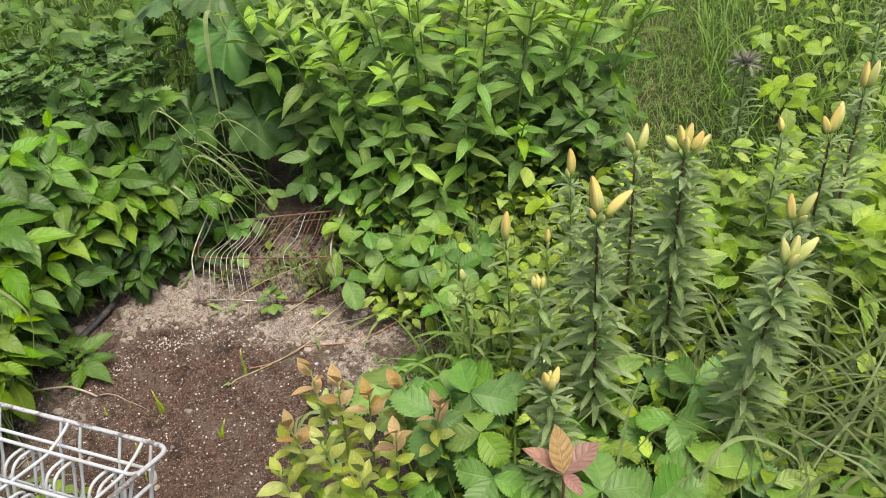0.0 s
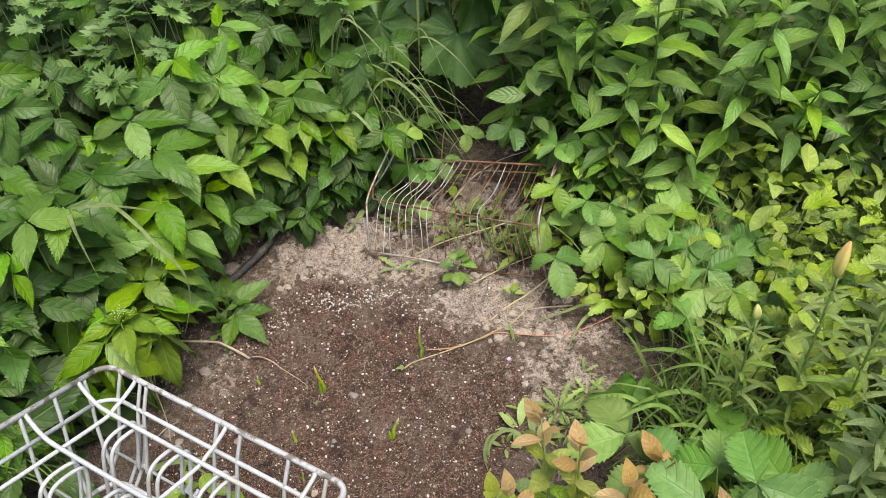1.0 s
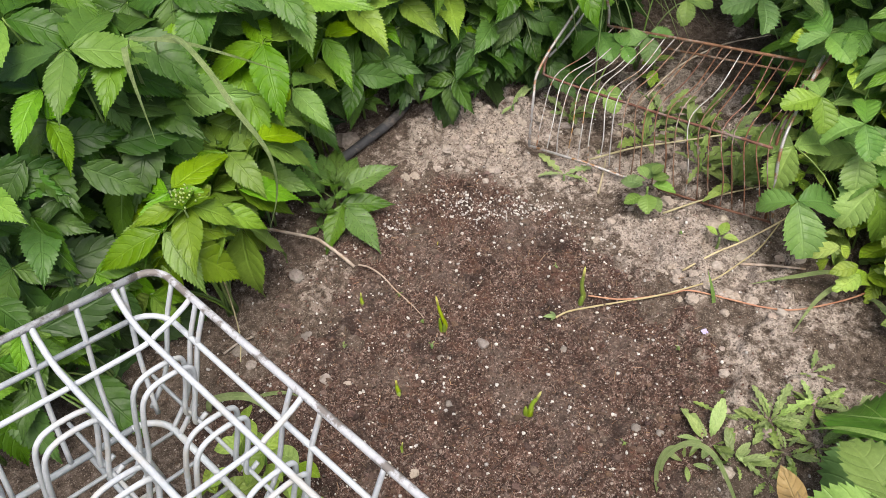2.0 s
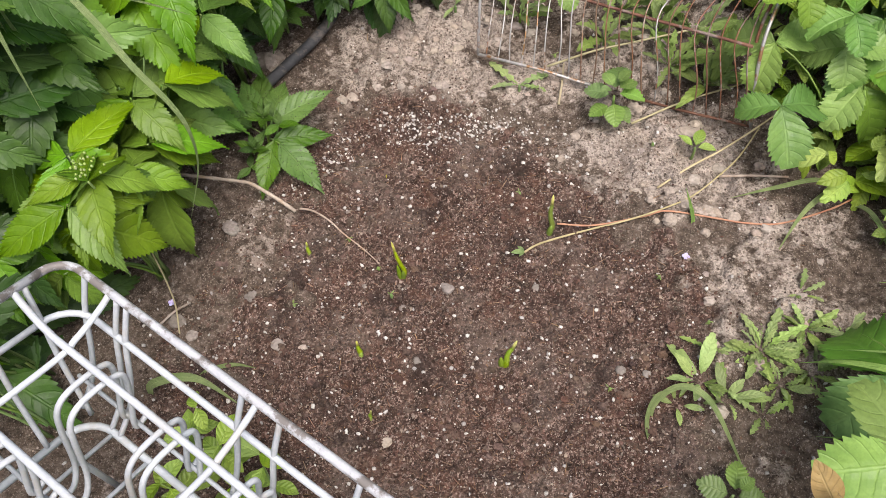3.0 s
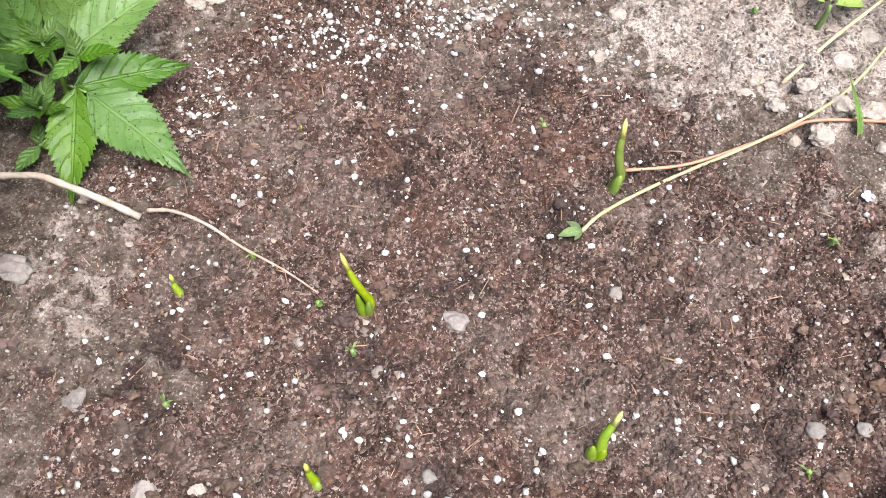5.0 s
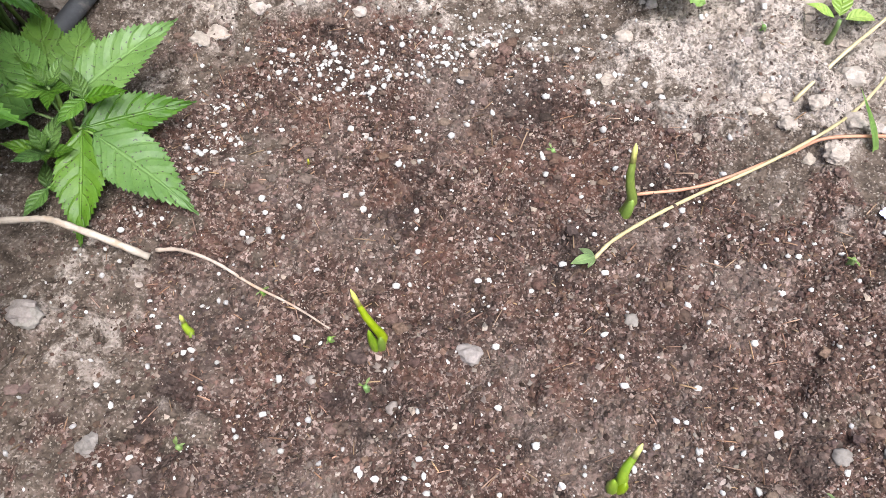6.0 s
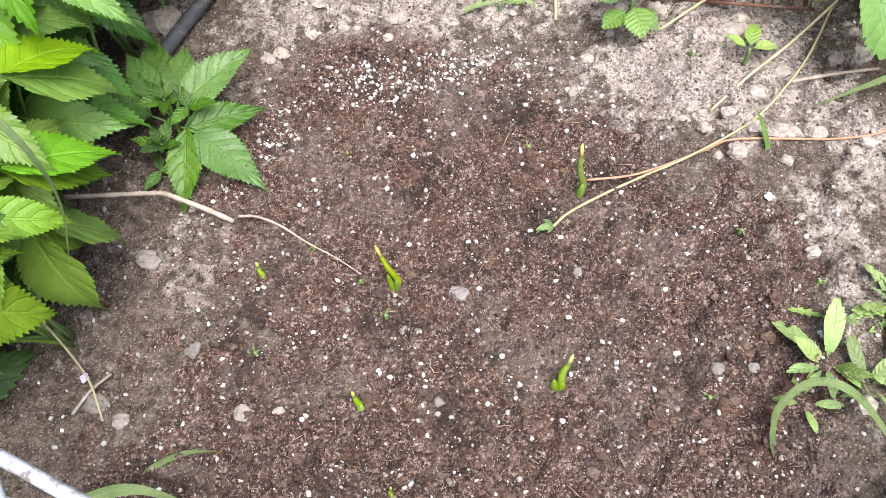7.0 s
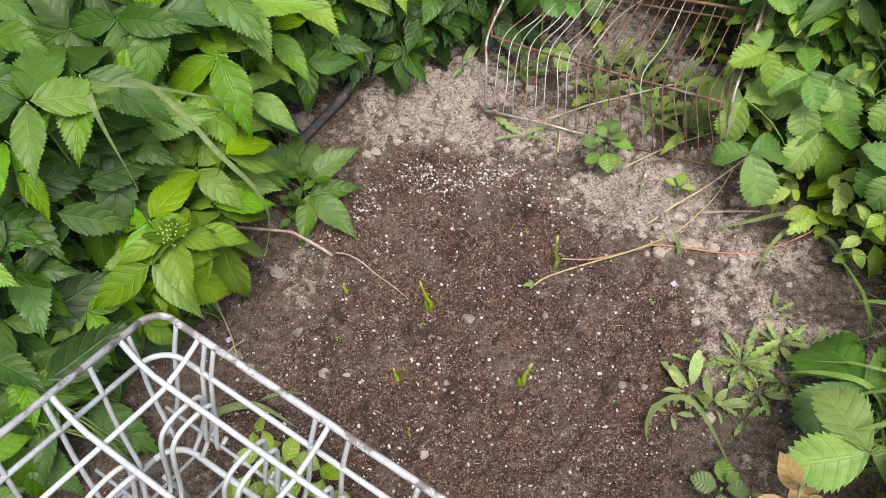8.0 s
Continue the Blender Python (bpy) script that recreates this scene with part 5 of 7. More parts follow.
speckled_weed(-0.452, 1.99, [(-0.476, 1.996, -0.563, 2.014, 0.055, 0.06, 1.15), (-0.471, 2.015, -0.519, 2.065, 0.06, 0.07, 0.95), (-0.468, 2.02, -0.504, 2.094, 0.05, 0.055, 1.0), (-0.448, 2.018, -0.459, 2.082, 0.06, 0.075, 1.1),
                             (-0.446, 2.01, -0.384, 2.079, 0.06, 0.07, 0.9), (-0.438, 1.985, -0.362, 2.016, 0.05, 0.05, 0.85), (-0.425, 1.98, -0.347, 1.933, 0.05, 0.03, 0.9), (-0.436, 1.985, -0.426, 1.9, 0.05, 0.04, 0.85)],
              [(-0.451, 1.998, 0.085, 5, 0.3, 22), (-0.451, 1.998, 0.09, 3, 0.17, 50), (-0.461, 1.963, 0.045, 6, 0.3, 35), (-0.461, 1.963, 0.05, 3, 0.24, 65), (-0.468, 1.945, 0.02, 3, 0.3, 0), (-0.43, 2.0, 0.07, 3, 0.32, 15)])
rosette(-0.37, 2.33, "young_ground_elder", "small green seedling on pale soil", ELDER_BRIGHT, [(k * 62, 20, 0.42, 1.0) for k in range(6)], stem=0.03)
rosette(-0.512, 2.235, "young_ground_elder", "small green seedling beside the hose", ELDER_BRIGHT, [(k * 66, 25, 0.45, 1.0) for k in range(6)], stem=0.045)
rosette(-0.4, 2.305, "young_ground_elder", "small fresh green seedling behind the pale soil", ELDER_BRIGHT, [(k * 58 + 20, 25, 0.48, 1.0) for k in range(6)], stem=0.045)
rosette(-0.52, 2.29, "young_ground_elder", "small dark green seedling by the hose", ELDER_LEAF, [(k * 75 + 10, 15, 0.5, 1.0) for k in range(6)], stem=0.05)
rosette(0.065, 2.165, "lemon_balm", "pale green round-leaved lemon balm seedling", BALM_LEAF, [(95, 14, 1.15, 1.2), (10, 8, 1.0, 1.1), (175, 8, 1.0, 1.0), (-75, 0, 0.95, 0.8), (-140, 0, 0.8, 0.6), (-30, 0, 0.8, 0.6), (60, 40, 0.6, 1.5), (220, 40, 0.5, 1.4), (130, 20, 0.7, 1.3), (40, 15, 0.75, 1.3)], stem=0.05)
rosette(-0.09, 2.2, "sow_thistle", "dark green jagged seedling at the peat's rim", DANDE_LEAF, [(150, 8, 0.85, 1.0), (40, 12, 0.7, 1.0), (190, 5, 0.6, 1.0), (5, 5, 0.55, 1.0)], stem=0.015)
rosette(0.2, 2.12, "strawberry_seedling", "small green seedling on a clay clod", WEED_LEAF, [(80, 20, 0.7, 1), (150, 15, 0.6, 1), (10, 20, 0.65, 1)], stem=0.03)
rosette(-0.235, 2.34, "dock", "single pale green dock leaf on dry soil", DOCK_LEAF, [(75, 15, 0.85, 1), (250, 5, 0.4, 1)], stem=0.015)
dock = thing("dock", (0.235, 2.31, gz(0.235, 2.31)), "broad olive green dock leaf hanging under the cage", "weed")
stalk(dock, arc((0, 0, -0.004), (0.0, 0.01, 0.06), (-0.004, -0.012, 0.1), 6), 0.0018, 0.0014)
part("leaf", CAGE_DOCK[1], dock, m=aim((-0.004, -0.012, 0.1), -108, -32, 8, 1.05) @ Matrix.Diagonal((1.5, 1, 1, 1)))
part("leaf", CAGE_DOCK[3], dock, m=aim((-0.004, -0.012, 0.1), -160, -10, 0, 0.7) @ Matrix.Diagonal((1.3, 1, 1, 1)))
# sow thistles and dandelions on the right of the bed
def thistle(x, y, n, size, jagged):
    """A rosette of long leaves that rise from one crown and bend outwards."""
    z = gz(x, y)
    ob = thing("sow_thistle", (x, y, z), "pale green rosette of long jagged leaves" if jagged > 0.4 else "pale green rosette of long wavy leaves", "weed", "sow thistles beside the bed")
    size = size * 0.92
    for k in range(int(n * 1.15)):
        az = k * 137.5 + R.uniform(-55, 55)
        part("leaf", pick(DANDE_LEAF if R.random() < jagged else DOCK_LEAF), ob, m=aim(polar(az, R.uniform(0.002, 0.01), 0.002), az, R.uniform(4, 50) + 22 * (k % 4 == 0), R.uniform(-35, 35), size * R.uniform(0.45, 1.2)))


for x, y, n, size, jagged in ((0.325, 1.815, 30, 0.72, 0.85), (0.25, 1.752, 9, 0.75, 0.0), (0.285, 1.735, 8, 0.65, 0.2), (0.38, 1.86, 16, 0.6, 0.9), (0.39, 1.8, 16, 0.6, 0.8), (0.335, 1.725, 8, 0.55, 1.0), (0.43, 1.86, 10, 0.6, 0.6), (0.225, 1.715, 5, 0.45, 0.0), (0.35, 1.77, 12, 0.55, 0.9), (0.37, 1.915, 7, 0.45, 0.9), (0.26, 1.8, 4, 0.5, 1.0)):
    thistle(x, y, n, size, jagged)
rosette(0.298, 1.601, "lemon_balm", "small pale green toothed seedling", BALM_LEAF, [(90, 15, 0.9, 1.1), (10, 10, 0.85, 1.0), (175, 8, 0.9, 1.0), (-80, 5, 0.95, 0.8), (50, 45, 0.5, 1.4)], stem=0.04)


# ---- lilies ----
def bud_mesh(length, rad, seed):
    r = random.Random(seed)
    n, sides = 11, 18
    v, uv = [], []
    for i in range(n + 1):
        t = i / n
        q = rad * 0.8 * (math.sin(math.pi * (0.06 + 0.9 * t ** 0.85)) ** 0.75)
        for j in range(sides):
            a = 2 * math.pi * j / sides
            k = q * (0.95 + 0.17 * math.cos(3 * a) + 0.05 * math.cos(6 * a + 9 * t))
            v.append((k * math.cos(a) + 0.1 * length * t * t * r.uniform(0.9, 1.1), t * length, k * math.sin(a)))
            uv.append((j / sides, t))
    f = [(i * sides + j, i * sides + (j + 1) % sides, (i + 1) * sides + (j + 1) % sides, (i + 1) * sides + j) for i in range(n) for j in range(sides)]
    f.append(tuple(range(n * sides, (n + 1) * sides)))
    f.append(tuple(range(sides - 1, -1, -1)))
    return mesh_from("bud", v, f, BUD, uv)


BUDS = [bud_mesh(0.056, 0.0108, 1), bud_mesh(0.05, 0.0105, 2), bud_mesh(0.04, 0.0096, 3), bud_mesh(0.03, 0.008, 4)]


def lily(x, y, top, leaves=60, buds=(), leaf_size=1.0, label="", start=0.25, group="lilies beside the bed"):
    """A lily stalk set all round with narrow leaves; buds are (compass angle, pitch, which bud, size)."""
    z = gz(x, y)
    ob = thing("lily", (x, y, z), label or "tall grey-green lily with swollen yellow buds", "lily", group)
    tip = np.asarray(top, float) - (x, y, z)
    p = arc((0, 0, -0.01), (tip[0] * 0.3, tip[1] * 0.3, tip[2] * 0.6), tip, 12)
    part("stem", tube_mesh("stem", p, np.linspace(0.0042, 0.0024, 12) * (1 if leaf_size > 0.85 else 0.7), STALK_RED if leaf_size > 0.85 else STALK, 7), ob)
    leaves = int(leaves * (2.2 if leaf_size > 0.85 else 1.4 if leaf_size > 0.72 else 1.0))
    foliage = LILY_LEAF if leaf_size > 0.72 else LILY_PALE
    for k in range(leaves):
        t = start + (0.985 - start) * (k / leaves)
        i = min(10, int(t * 11))
        q = p[i] + (p[i + 1] - p[i]) * (t * 11 - i)
        size = 0.8 * max(0.8, leaf_size) * (0.86 + 0.4 * math.sin(math.pi * min(1, t * 1.0))) * R.uniform(0.85, 1.15)
        part("leaf", pick(foliage), ob, m=aim(q, k * 137.5 + R.uniform(-15, 15), 30 + 14 * (t - 0.35) + R.gauss(0, 12), R.uniform(-22, 22), size * R.uniform(0.9, 1.2)))
    for k in range(7):
        part("leaf", pick(foliage), ob, m=aim(p[-1], k * 51 + 20, 22 + R.uniform(-10, 15), 0, max(0.8, leaf_size) * 0.7))
    for az, pitch, kind, size in buds:
        pitch = 35 + 0.6 * pitch
        size = size * 0.98
        base = Vector(p[-1])
        d = Vector((math.cos(radians(az)) * math.cos(radians(pitch)), math.sin(radians(az)) * math.cos(radians(pitch)), math.sin(radians(pitch))))
        foot = base + d * 0.024 * size
        ped = part("pedicel", tube_mesh("pedicel", np.array([base, base + d * 0.013 * size + Vector((0, 0, 0.001)), foot]), 0.0017, STALK, 6), ob)
        part("bud", BUDS[kind], ped, m=aim(foot - d * 0.002, az, pitch, R.uniform(0, 360), size))
    return ob


lily(0.875, 1.52, (0.866, 1.51, 0.705), 62, [(120, 84, 0, 1.25), (60, 84, 2, 1.15), (0, 28, 0, 1.15), (200, 60, 3, 0.8), (-60, 40, 3, 0.75)])
lily(1.06, 1.68, (1.052, 1.66, 0.735), 78, [(130, 80, 1, 1.0), (50, 80, 1, 1.05), (180, 38, 2, 1.1), (0, 40, 2, 1.1), (5, 12, 1, 0.95), (-90, 60, 2, 1.0)], 1.08)
lily(0.87, 1.83, (0.864, 1.81, 0.605), 44, [(80, 84, 0, 1.15), (190, 70, 3, 0.9)], 0.78, "slender lily with one large orange bud")
lily(1.12, 1.42, (1.153, 1.383, 0.665), 66, [(150, 78, 0, 1.0), (20, 30, 1, 1.15), (40, 60, 1, 1.05), (-80, 60, 2, 1.0)], 1.02)
lily(1.3, 1.66, (1.27, 1.628, 0.58), 50, [(150, 66, 0, 1.05), (20, 48, 0, 1.1), (-60, 50, 3, 1.0)], 0.9)
lily(0.765, 1.31, (0.756, 1.285, 0.525), 90, [(160, 70, 2, 0.9), (30, 66, 2, 0.95), (-80, 70, 2, 0.85), (90, 60, 3, 0.9)], 0.82, "short grey-green lily crowned with small green buds")
lily(0.72, 1.72, (0.716, 1.7, 0.53), 36, [(95, 84, 0, 1.15)], 0.7, "slender lily with one orange bud")
lily(0.81, 1.72, (0.8, 1.7, 0.52), 30, [(70, 75, 2, 0.85)], 0.65, "slender pale green lily with one green bud")
lily(0.775, 1.52, (0.76, 1.5, 0.56), 44, [(170, 70, 3, 1.0), (20, 60, 3, 0.9), (80, 75, 2, 0.8)], 0.78, "grey-green lily with small closed buds")
lily(1.01, 1.86, (1.004, 1.84, 0.63), 44, [(25, 60, 0, 1.15), (150, 72, 2, 1.2), (-80, 60, 3, 0.8)], 0.86)
lily(1.39, 1.8, (1.37, 1.76, 0.69), 48, [(40, 55, 0, 1.1), (60, 70, 0, 1.0), (150, 65, 2, 1.0)], 0.9, "tall lily with orange buds in rough grass")
lily(1.51, 1.93, (1.49, 1.9, 0.71), 44, [(100, 78, 1, 1.1), (10, 60, 0, 1.1)], 0.9, "tall lily with pale buds in rough grass")
lily(1.35, 1.95, (1.335, 1.9, 0.62), 36, [(110, 72, 3, 1.1)], 0.8, "pale green lily with one small bud")
lily(0.63, 1.73, (0.622, 1.7, 0.43), 26, [(90, 80, 3, 1.1)], 0.65, "small pale lily with one green bud")
crowned = lily(1.53, 2.68, (1.513, 2.648, 0.47), 60, [], 0.75, "grey-green lily with a plum-grey crown of young leaves", 0.3)
PLUM_LEAF = variants("leaf", leaf_mat("plum-grey lily leaf", (0.17, 0.17, 0.14), (0.31, 0.29, 0.25), 1, 0.0, 0.5, 0.2, 0.35, parallel=True), 4, length=0.07, width=0.0135, peak=0.4, tip=0.7, rows=8, fold=0.3, droop=30, wave=0.05, cols=1)
for k in range(30):
    part("leaf", pick(PLUM_LEAF), crowned, m=aim((-0.017, -0.032, 0.465 - gz(1.53, 2.68)), k * 137.5, 2 + 2.6 * k + R.uniform(-8, 8), R.uniform(-20, 20), 1.15 - 0.016 * k))
lily(1.95, 2.75, (1.93, 2.72, 0.62), 50, [], 0.8, "grey-green lily without buds among grass", 0.3)


# ---- phlox clump ----
def phlox(x, y, h, lean_az, lean, pairs=11):
    z = gz(x, y)
    ob = thing("phlox", (x, y, z), "tall green phlox stem with paired pointed leaves", "phlox", "phlox clump")
    tip = polar(lean_az, lean, h)
    p = arc((0, 0, -0.01), polar(lean_az, lean * 0.25, h * 0.6), tip, 10)
    part("stem", tube_mesh("stem", p, np.linspace(0.0042, 0.002, 10), STALK, 6), ob)
    az = R.uniform(0, 180)
    for k in range(pairs):
        t = 0.16 + 0.82 * (k / (pairs - 1)) ** 0.95
        i = min(8, int(t * 9))
        q = p[i] + (p[i + 1] - p[i]) * (t * 9 - i)
        az += 90 + R.uniform(-14, 14)
        young = (t > 0.72 and h > 0.6) or R.random() < 0.14
        size = (1.0 if t < 0.8 else 1.0 - 2.2 * (t - 0.8)) * R.uniform(0.85, 1.2)
        for s in (0, 180):
            part("leaf", pick(PHLOX_BRIGHT if young else PHLOX_LEAF), ob, m=aim(q, az + s + R.uniform(-10, 10), (30 if t > 0.75 else 12) + R.uniform(-16, 16), R.uniform(-20, 20), size) if t > 0.75 and h > 0.6 else lie(q, az + s + R.uniform(-15, 15), (0, -0.25, 0.95), size, 0.3))
    for k in range(4 if h > 0.6 else 2):
        part("leaf", pick(PHLOX_BRIGHT if h > 0.6 else PHLOX_LEAF), ob, m=aim(p[-1], az + 90 * k + 45, 52 + R.uniform(-12, 12), 0, R.uniform(0.4, 0.6)))


phlox_spots = fill([], random.Random(11), ((0.05, 1.12), (2.38, 3.1), lambda x, y: ((x - 0.6) / 0.5) ** 2 + ((y - 2.82) / 0.36) ** 2 < 1), 0.085, 46)
for x, y in phlox_spots:
    front_row = 1 - float(smooth(y, 2.42, 2.75))
    out = math.degrees(math.atan2(y - 2.85, x - 0.57))
    d = math.hypot((x - 0.57) / 0.5, (y - 2.78) / 0.36)
    phlox(x, y, R.uniform(0.68, 0.82) - 0.14 * d * R.random(), out, 0.06 + 0.12 * d, 12 if y < 2.8 else 10)
for x, y, h, az, lean in ((0.36, 2.52, 0.5, -95, 0.1), (0.3, 2.58, 0.55, -110, 0.12), (0.42, 2.44, 0.42, -85, 0.1), (0.5, 2.4, 0.38, -90, 0.1), (0.64, 2.41, 0.45, -80, 0.1), (0.78, 2.44, 0.4, -70, 0.1), (0.92, 2.5, 0.38, -50, 0.12), (0.4, 2.42, 0.24, -80, 0.05), (0.57, 2.38, 0.26, -90, 0.05)):
    phlox(x, y, h, az, lean, 8)


# ---- strawberries ----
def strawberry(x, y, stems, bright=0.3, group="strawberry plants"):
    """stems: (compass angle, reach, height, leaf size) of each trefoil."""
    z = gz(x, y)
    ob = thing("strawberry_plant", (x, y, z), "green strawberry plant with toothed trefoil leaves", "strawberry", group)
    for az, reach, h, size in stems:
        tip = polar(az, reach, h)
        st = stalk(ob, arc((0, 0, -0.004), polar(az, reach * 0.3, h * 0.85), tip, 7), 0.0019, 0.0013)
        flat_trefoil(st, tip, az, STRAW_BRIGHT if R.random() < bright else STRAW_LEAF, size * 0.95, 92, 0.92, 0.25, (-0.12, -0.28, 0.93))
    return ob


def bush(n, h, reach, size):
    return [(k * 360 / n + R.uniform(-25, 25), reach * R.uniform(0.5, 1.2), h * R.uniform(0.6, 1.15), size * R.uniform(0.8, 1.15)) for k in range(n)]


def placed_strawberry(x, y, nodes, label):
    """A strawberry plant whose trefoils stand at known places: (node, leaf meshes, [(tip x, y, z)])."""
    z = gz(x, y)
    ob = thing("strawberry_plant", (x, y, z), label, "strawberry", "strawberry plants")
    off = Vector((x, y, z))
    for node, meshes, tips in nodes:
        p = Vector(node) - off
        st = stalk(ob, arc((R.uniform(-0.008, 0.008), R.uniform(-0.008, 0.008), -0.004), (p.x * 0.3, p.y * 0.3, p.z * 0.85), p, 7), 0.0019, 0.0013)
        for q in tips:
            d = Vector(q) - Vector(node)
            flat = Vector((d.x, d.y, 0))
            n = Vector((0, 0, 1)) + flat.normalized() * (-d.z / max(0.02, flat.length)) + Vector((0.05, -0.2, 0))
            part("leaf", pick(meshes), st, m=lie(p, math.degrees(math.atan2(d.y, d.x)), n, d.length / 0.074, 0.1))
    return ob


placed_strawberry(0.4, 2.17, [((0.295, 2.137, 0.15), STRAW_LEAF, [(0.232, 2.133, 0.135), (0.325, 2.066, 0.12), (0.362, 2.17, 0.14)]),
                              ((0.27, 2.215, 0.19), STRAW_BRIGHT, [(0.2, 2.225, 0.18), (0.25, 2.15, 0.165), (0.33, 2.25, 0.18)]),
                              ((0.4, 2.19, 0.16), STRAW_BRIGHT, [(0.36, 2.13, 0.14), (0.45, 2.13, 0.13), (0.41, 2.27, 0.15)]),
                              ((0.41, 2.28, 0.2), STRAW_LEAF, [(0.35, 2.24, 0.18), (0.43, 2.2, 0.17), (0.49, 2.29, 0.18)])], "strawberry plant beside the cage with broad toothed trefoils")
placed_strawberry(0.5, 1.7, [((0.462, 1.76, 0.15), STRAW_LEAF, [(0.4, 1.838, 0.075), (0.4, 1.69, 0.1), (0.55, 1.81, 0.12)]),
                             ((0.445, 1.64, 0.21), STRAW_BRIGHT, [(0.39, 1.715, 0.19), (0.362, 1.605, 0.18), (0.5, 1.62, 0.19)]),
                             ((0.61, 1.64, 0.22), STRAW_LEAF, [(0.55, 1.59, 0.2), (0.68, 1.59, 0.2), (0.62, 1.73, 0.2)]),
                             ((0.49, 1.54, 0.24), STRAW_BRIGHT, [(0.42, 1.52, 0.22), (0.5, 1.46, 0.21), (0.57, 1.55, 0.22)])], "large strawberry plant by the bed, dark and light leaves")
strawberry(0.63, 2.07, bush(6, 0.16, 0.08, 0.95))
strawberry(0.25, 2.5, bush(7, 0.2, 0.09, 0.8), 0.1)
strawberry(0.35, 2.44, bush(7, 0.22, 0.1, 0.85), 0.2)
strawberry(0.45, 2.27, bush(6, 0.2, 0.1, 1.0), 0.4)
strawberry(0.56, 2.13, bush(6, 0.2, 0.1, 1.05), 0.4)
strawberry(0.66, 2.08, bush(5, 0.18, 0.1, 1.0), 0.3)
strawberry(0.52, 2.36, bush(5, 0.18, 0.1, 0.95), 0.5)
strawberry(0.36, 2.3, bush(5, 0.2, 0.09, 0.9), 0.5)
strawberry(0.6, 2.2, bush(6, 0.18, 0.1, 0.95), 0.4)
strawberry(0.58, 1.48, bush(5, 0.3, 0.08, 1.2), 0.3)
for x, y in ((0.72, 2.1), (0.85, 2.22), (0.66, 1.98), (0.98, 2.1), (-0.03, 2.5)):
    strawberry(x, y, bush(5, 0.15, 0.09, 0.85), 0.4)
for x, y in ((0.95, 1.3), (1.1, 1.22), (0.85, 1.18), (1.25, 1.35), (1.05, 1.05), (1.3, 1.15), (0.7, 1.4), (1.0, 1.48), (0.62, 1.3)):
    strawberry(x, y, bush(7, 0.27, 0.1, 1.15), 0.15, "strawberry plants under the lilies")
# one leaf grown up through the cage
strawberry(-0.09, 2.4, [(100, 0.02, 0.24, 0.75), (30, 0.05, 0.12, 0.6), (-60, 0.07, 0.08, 0.6)], 0.8)


# ---- upright weeds ----
def weed(x, y, h, pairs, size=1.0, meshes=None, group="low weeds"):
    z = gz(x, y)
    ob = thing("weed", (x, y, z), "light green weed with oval paired leaves", "weed", group)
    p = arc((0, 0, -0.004), (R.uniform(-0.02, 0.02), R.uniform(-0.02, 0.02), h * 0.6), (R.uniform(-0.03, 0.03), R.uniform(-0.03, 0.03), h), 6)
    stalk(ob, p, 0.0018, 0.001, name="stem")
    az = R.uniform(0, 180)
    for k in range(pairs):
        t = 0.25 + 0.75 * k / max(1, pairs - 1)
        i = min(4, int(t * 5))
        q = p[i] + (p[i + 1] - p[i]) * (t * 5 - i)
        az += 90 + R.uniform(-15, 15)
        for s in (0, 180):
            part("leaf", pick(meshes or WEED_LEAF), ob, m=aim(q, az + s, R.uniform(-10, 30), R.uniform(-20, 20), size * R.uniform(0.7, 1.2)))


right_spots = fill([], random.Random(12), ((0.3, 1.25), (1.86, 2.42), lambda x, y: x > 0.46 - 0.25 * (y > 2.25) and not (x < 0.58 and y < 2.02)), 0.08, 54)
for x, y in right_spots:
    weed(x, y, R.uniform(0.06, 0.22), R.randrange(4, 6), R.uniform(0.65, 1.05))
for x, y in fill([], random.Random(13), ((-0.05, 0.3), (2.26, 2.5), lambda x, y: y > 2.44 - 0.25 * x), 0.05, 4):
    weed(x, y, R.uniform(0.04, 0.12), 4, 0.75)
for x, y in fill([], random.Random(18), ((0.28, 0.8), (2.3, 2.46), lambda x, y: True), 0.055, 26):
    weed(x, y, R.uniform(0.1, 0.28), 5, R.uniform(0.7, 1.05))
for x, y in ((0.03, 2.31), (0.14, 2.26), (0.2, 2.24), (0.11, 2.33), (0.05, 2.38), (0.17, 2.34), (0.22, 2.3), (0.12, 2.38), (-0.12, 2.34)):
    rosette(x, y, "dock", "green dock and dandelion leaves under the cage", JAG_LEAF if R.random() < 0.35 else CAGE_DOCK, [(k * 51 + R.uniform(-25, 25), R.uniform(15, 75), R.uniform(0.4, 1.05), 0.8) for k in range(8)], stem=0.02)
for x, y in fill([], random.Random(14), ((-0.42, 0.02), (1.18, 1.56), lambda x, y: in_rack(x - 0.04, y + 0.1) and in_rack(x + 0.05, y - 0.06)), 0.05, 30):
    weed(x, y, R.uniform(0.03, 0.1), 3, 1.0)
for x, y in ((-0.7, 1.6), (-0.62, 1.55), (-0.8, 1.5), (-0.58, 1.48), (-0.72, 1.38), (-0.66, 1.66)):
    ground_elder(x, y, 0.2, 4, 0.35, 0.7, 0.08)
for k in range(10):
    x, y = R.uniform(-0.58, 0.38), R.uniform(1.6, 2.3)
    rosette(x, y, "seedling", "tiny green seedling with two round leaves", DOCK_LEAF, [(R.uniform(0, 360) + s, 20, R.uniform(0.05, 0.09), 1) for s in (0, 95, 190)], stem=0.006)


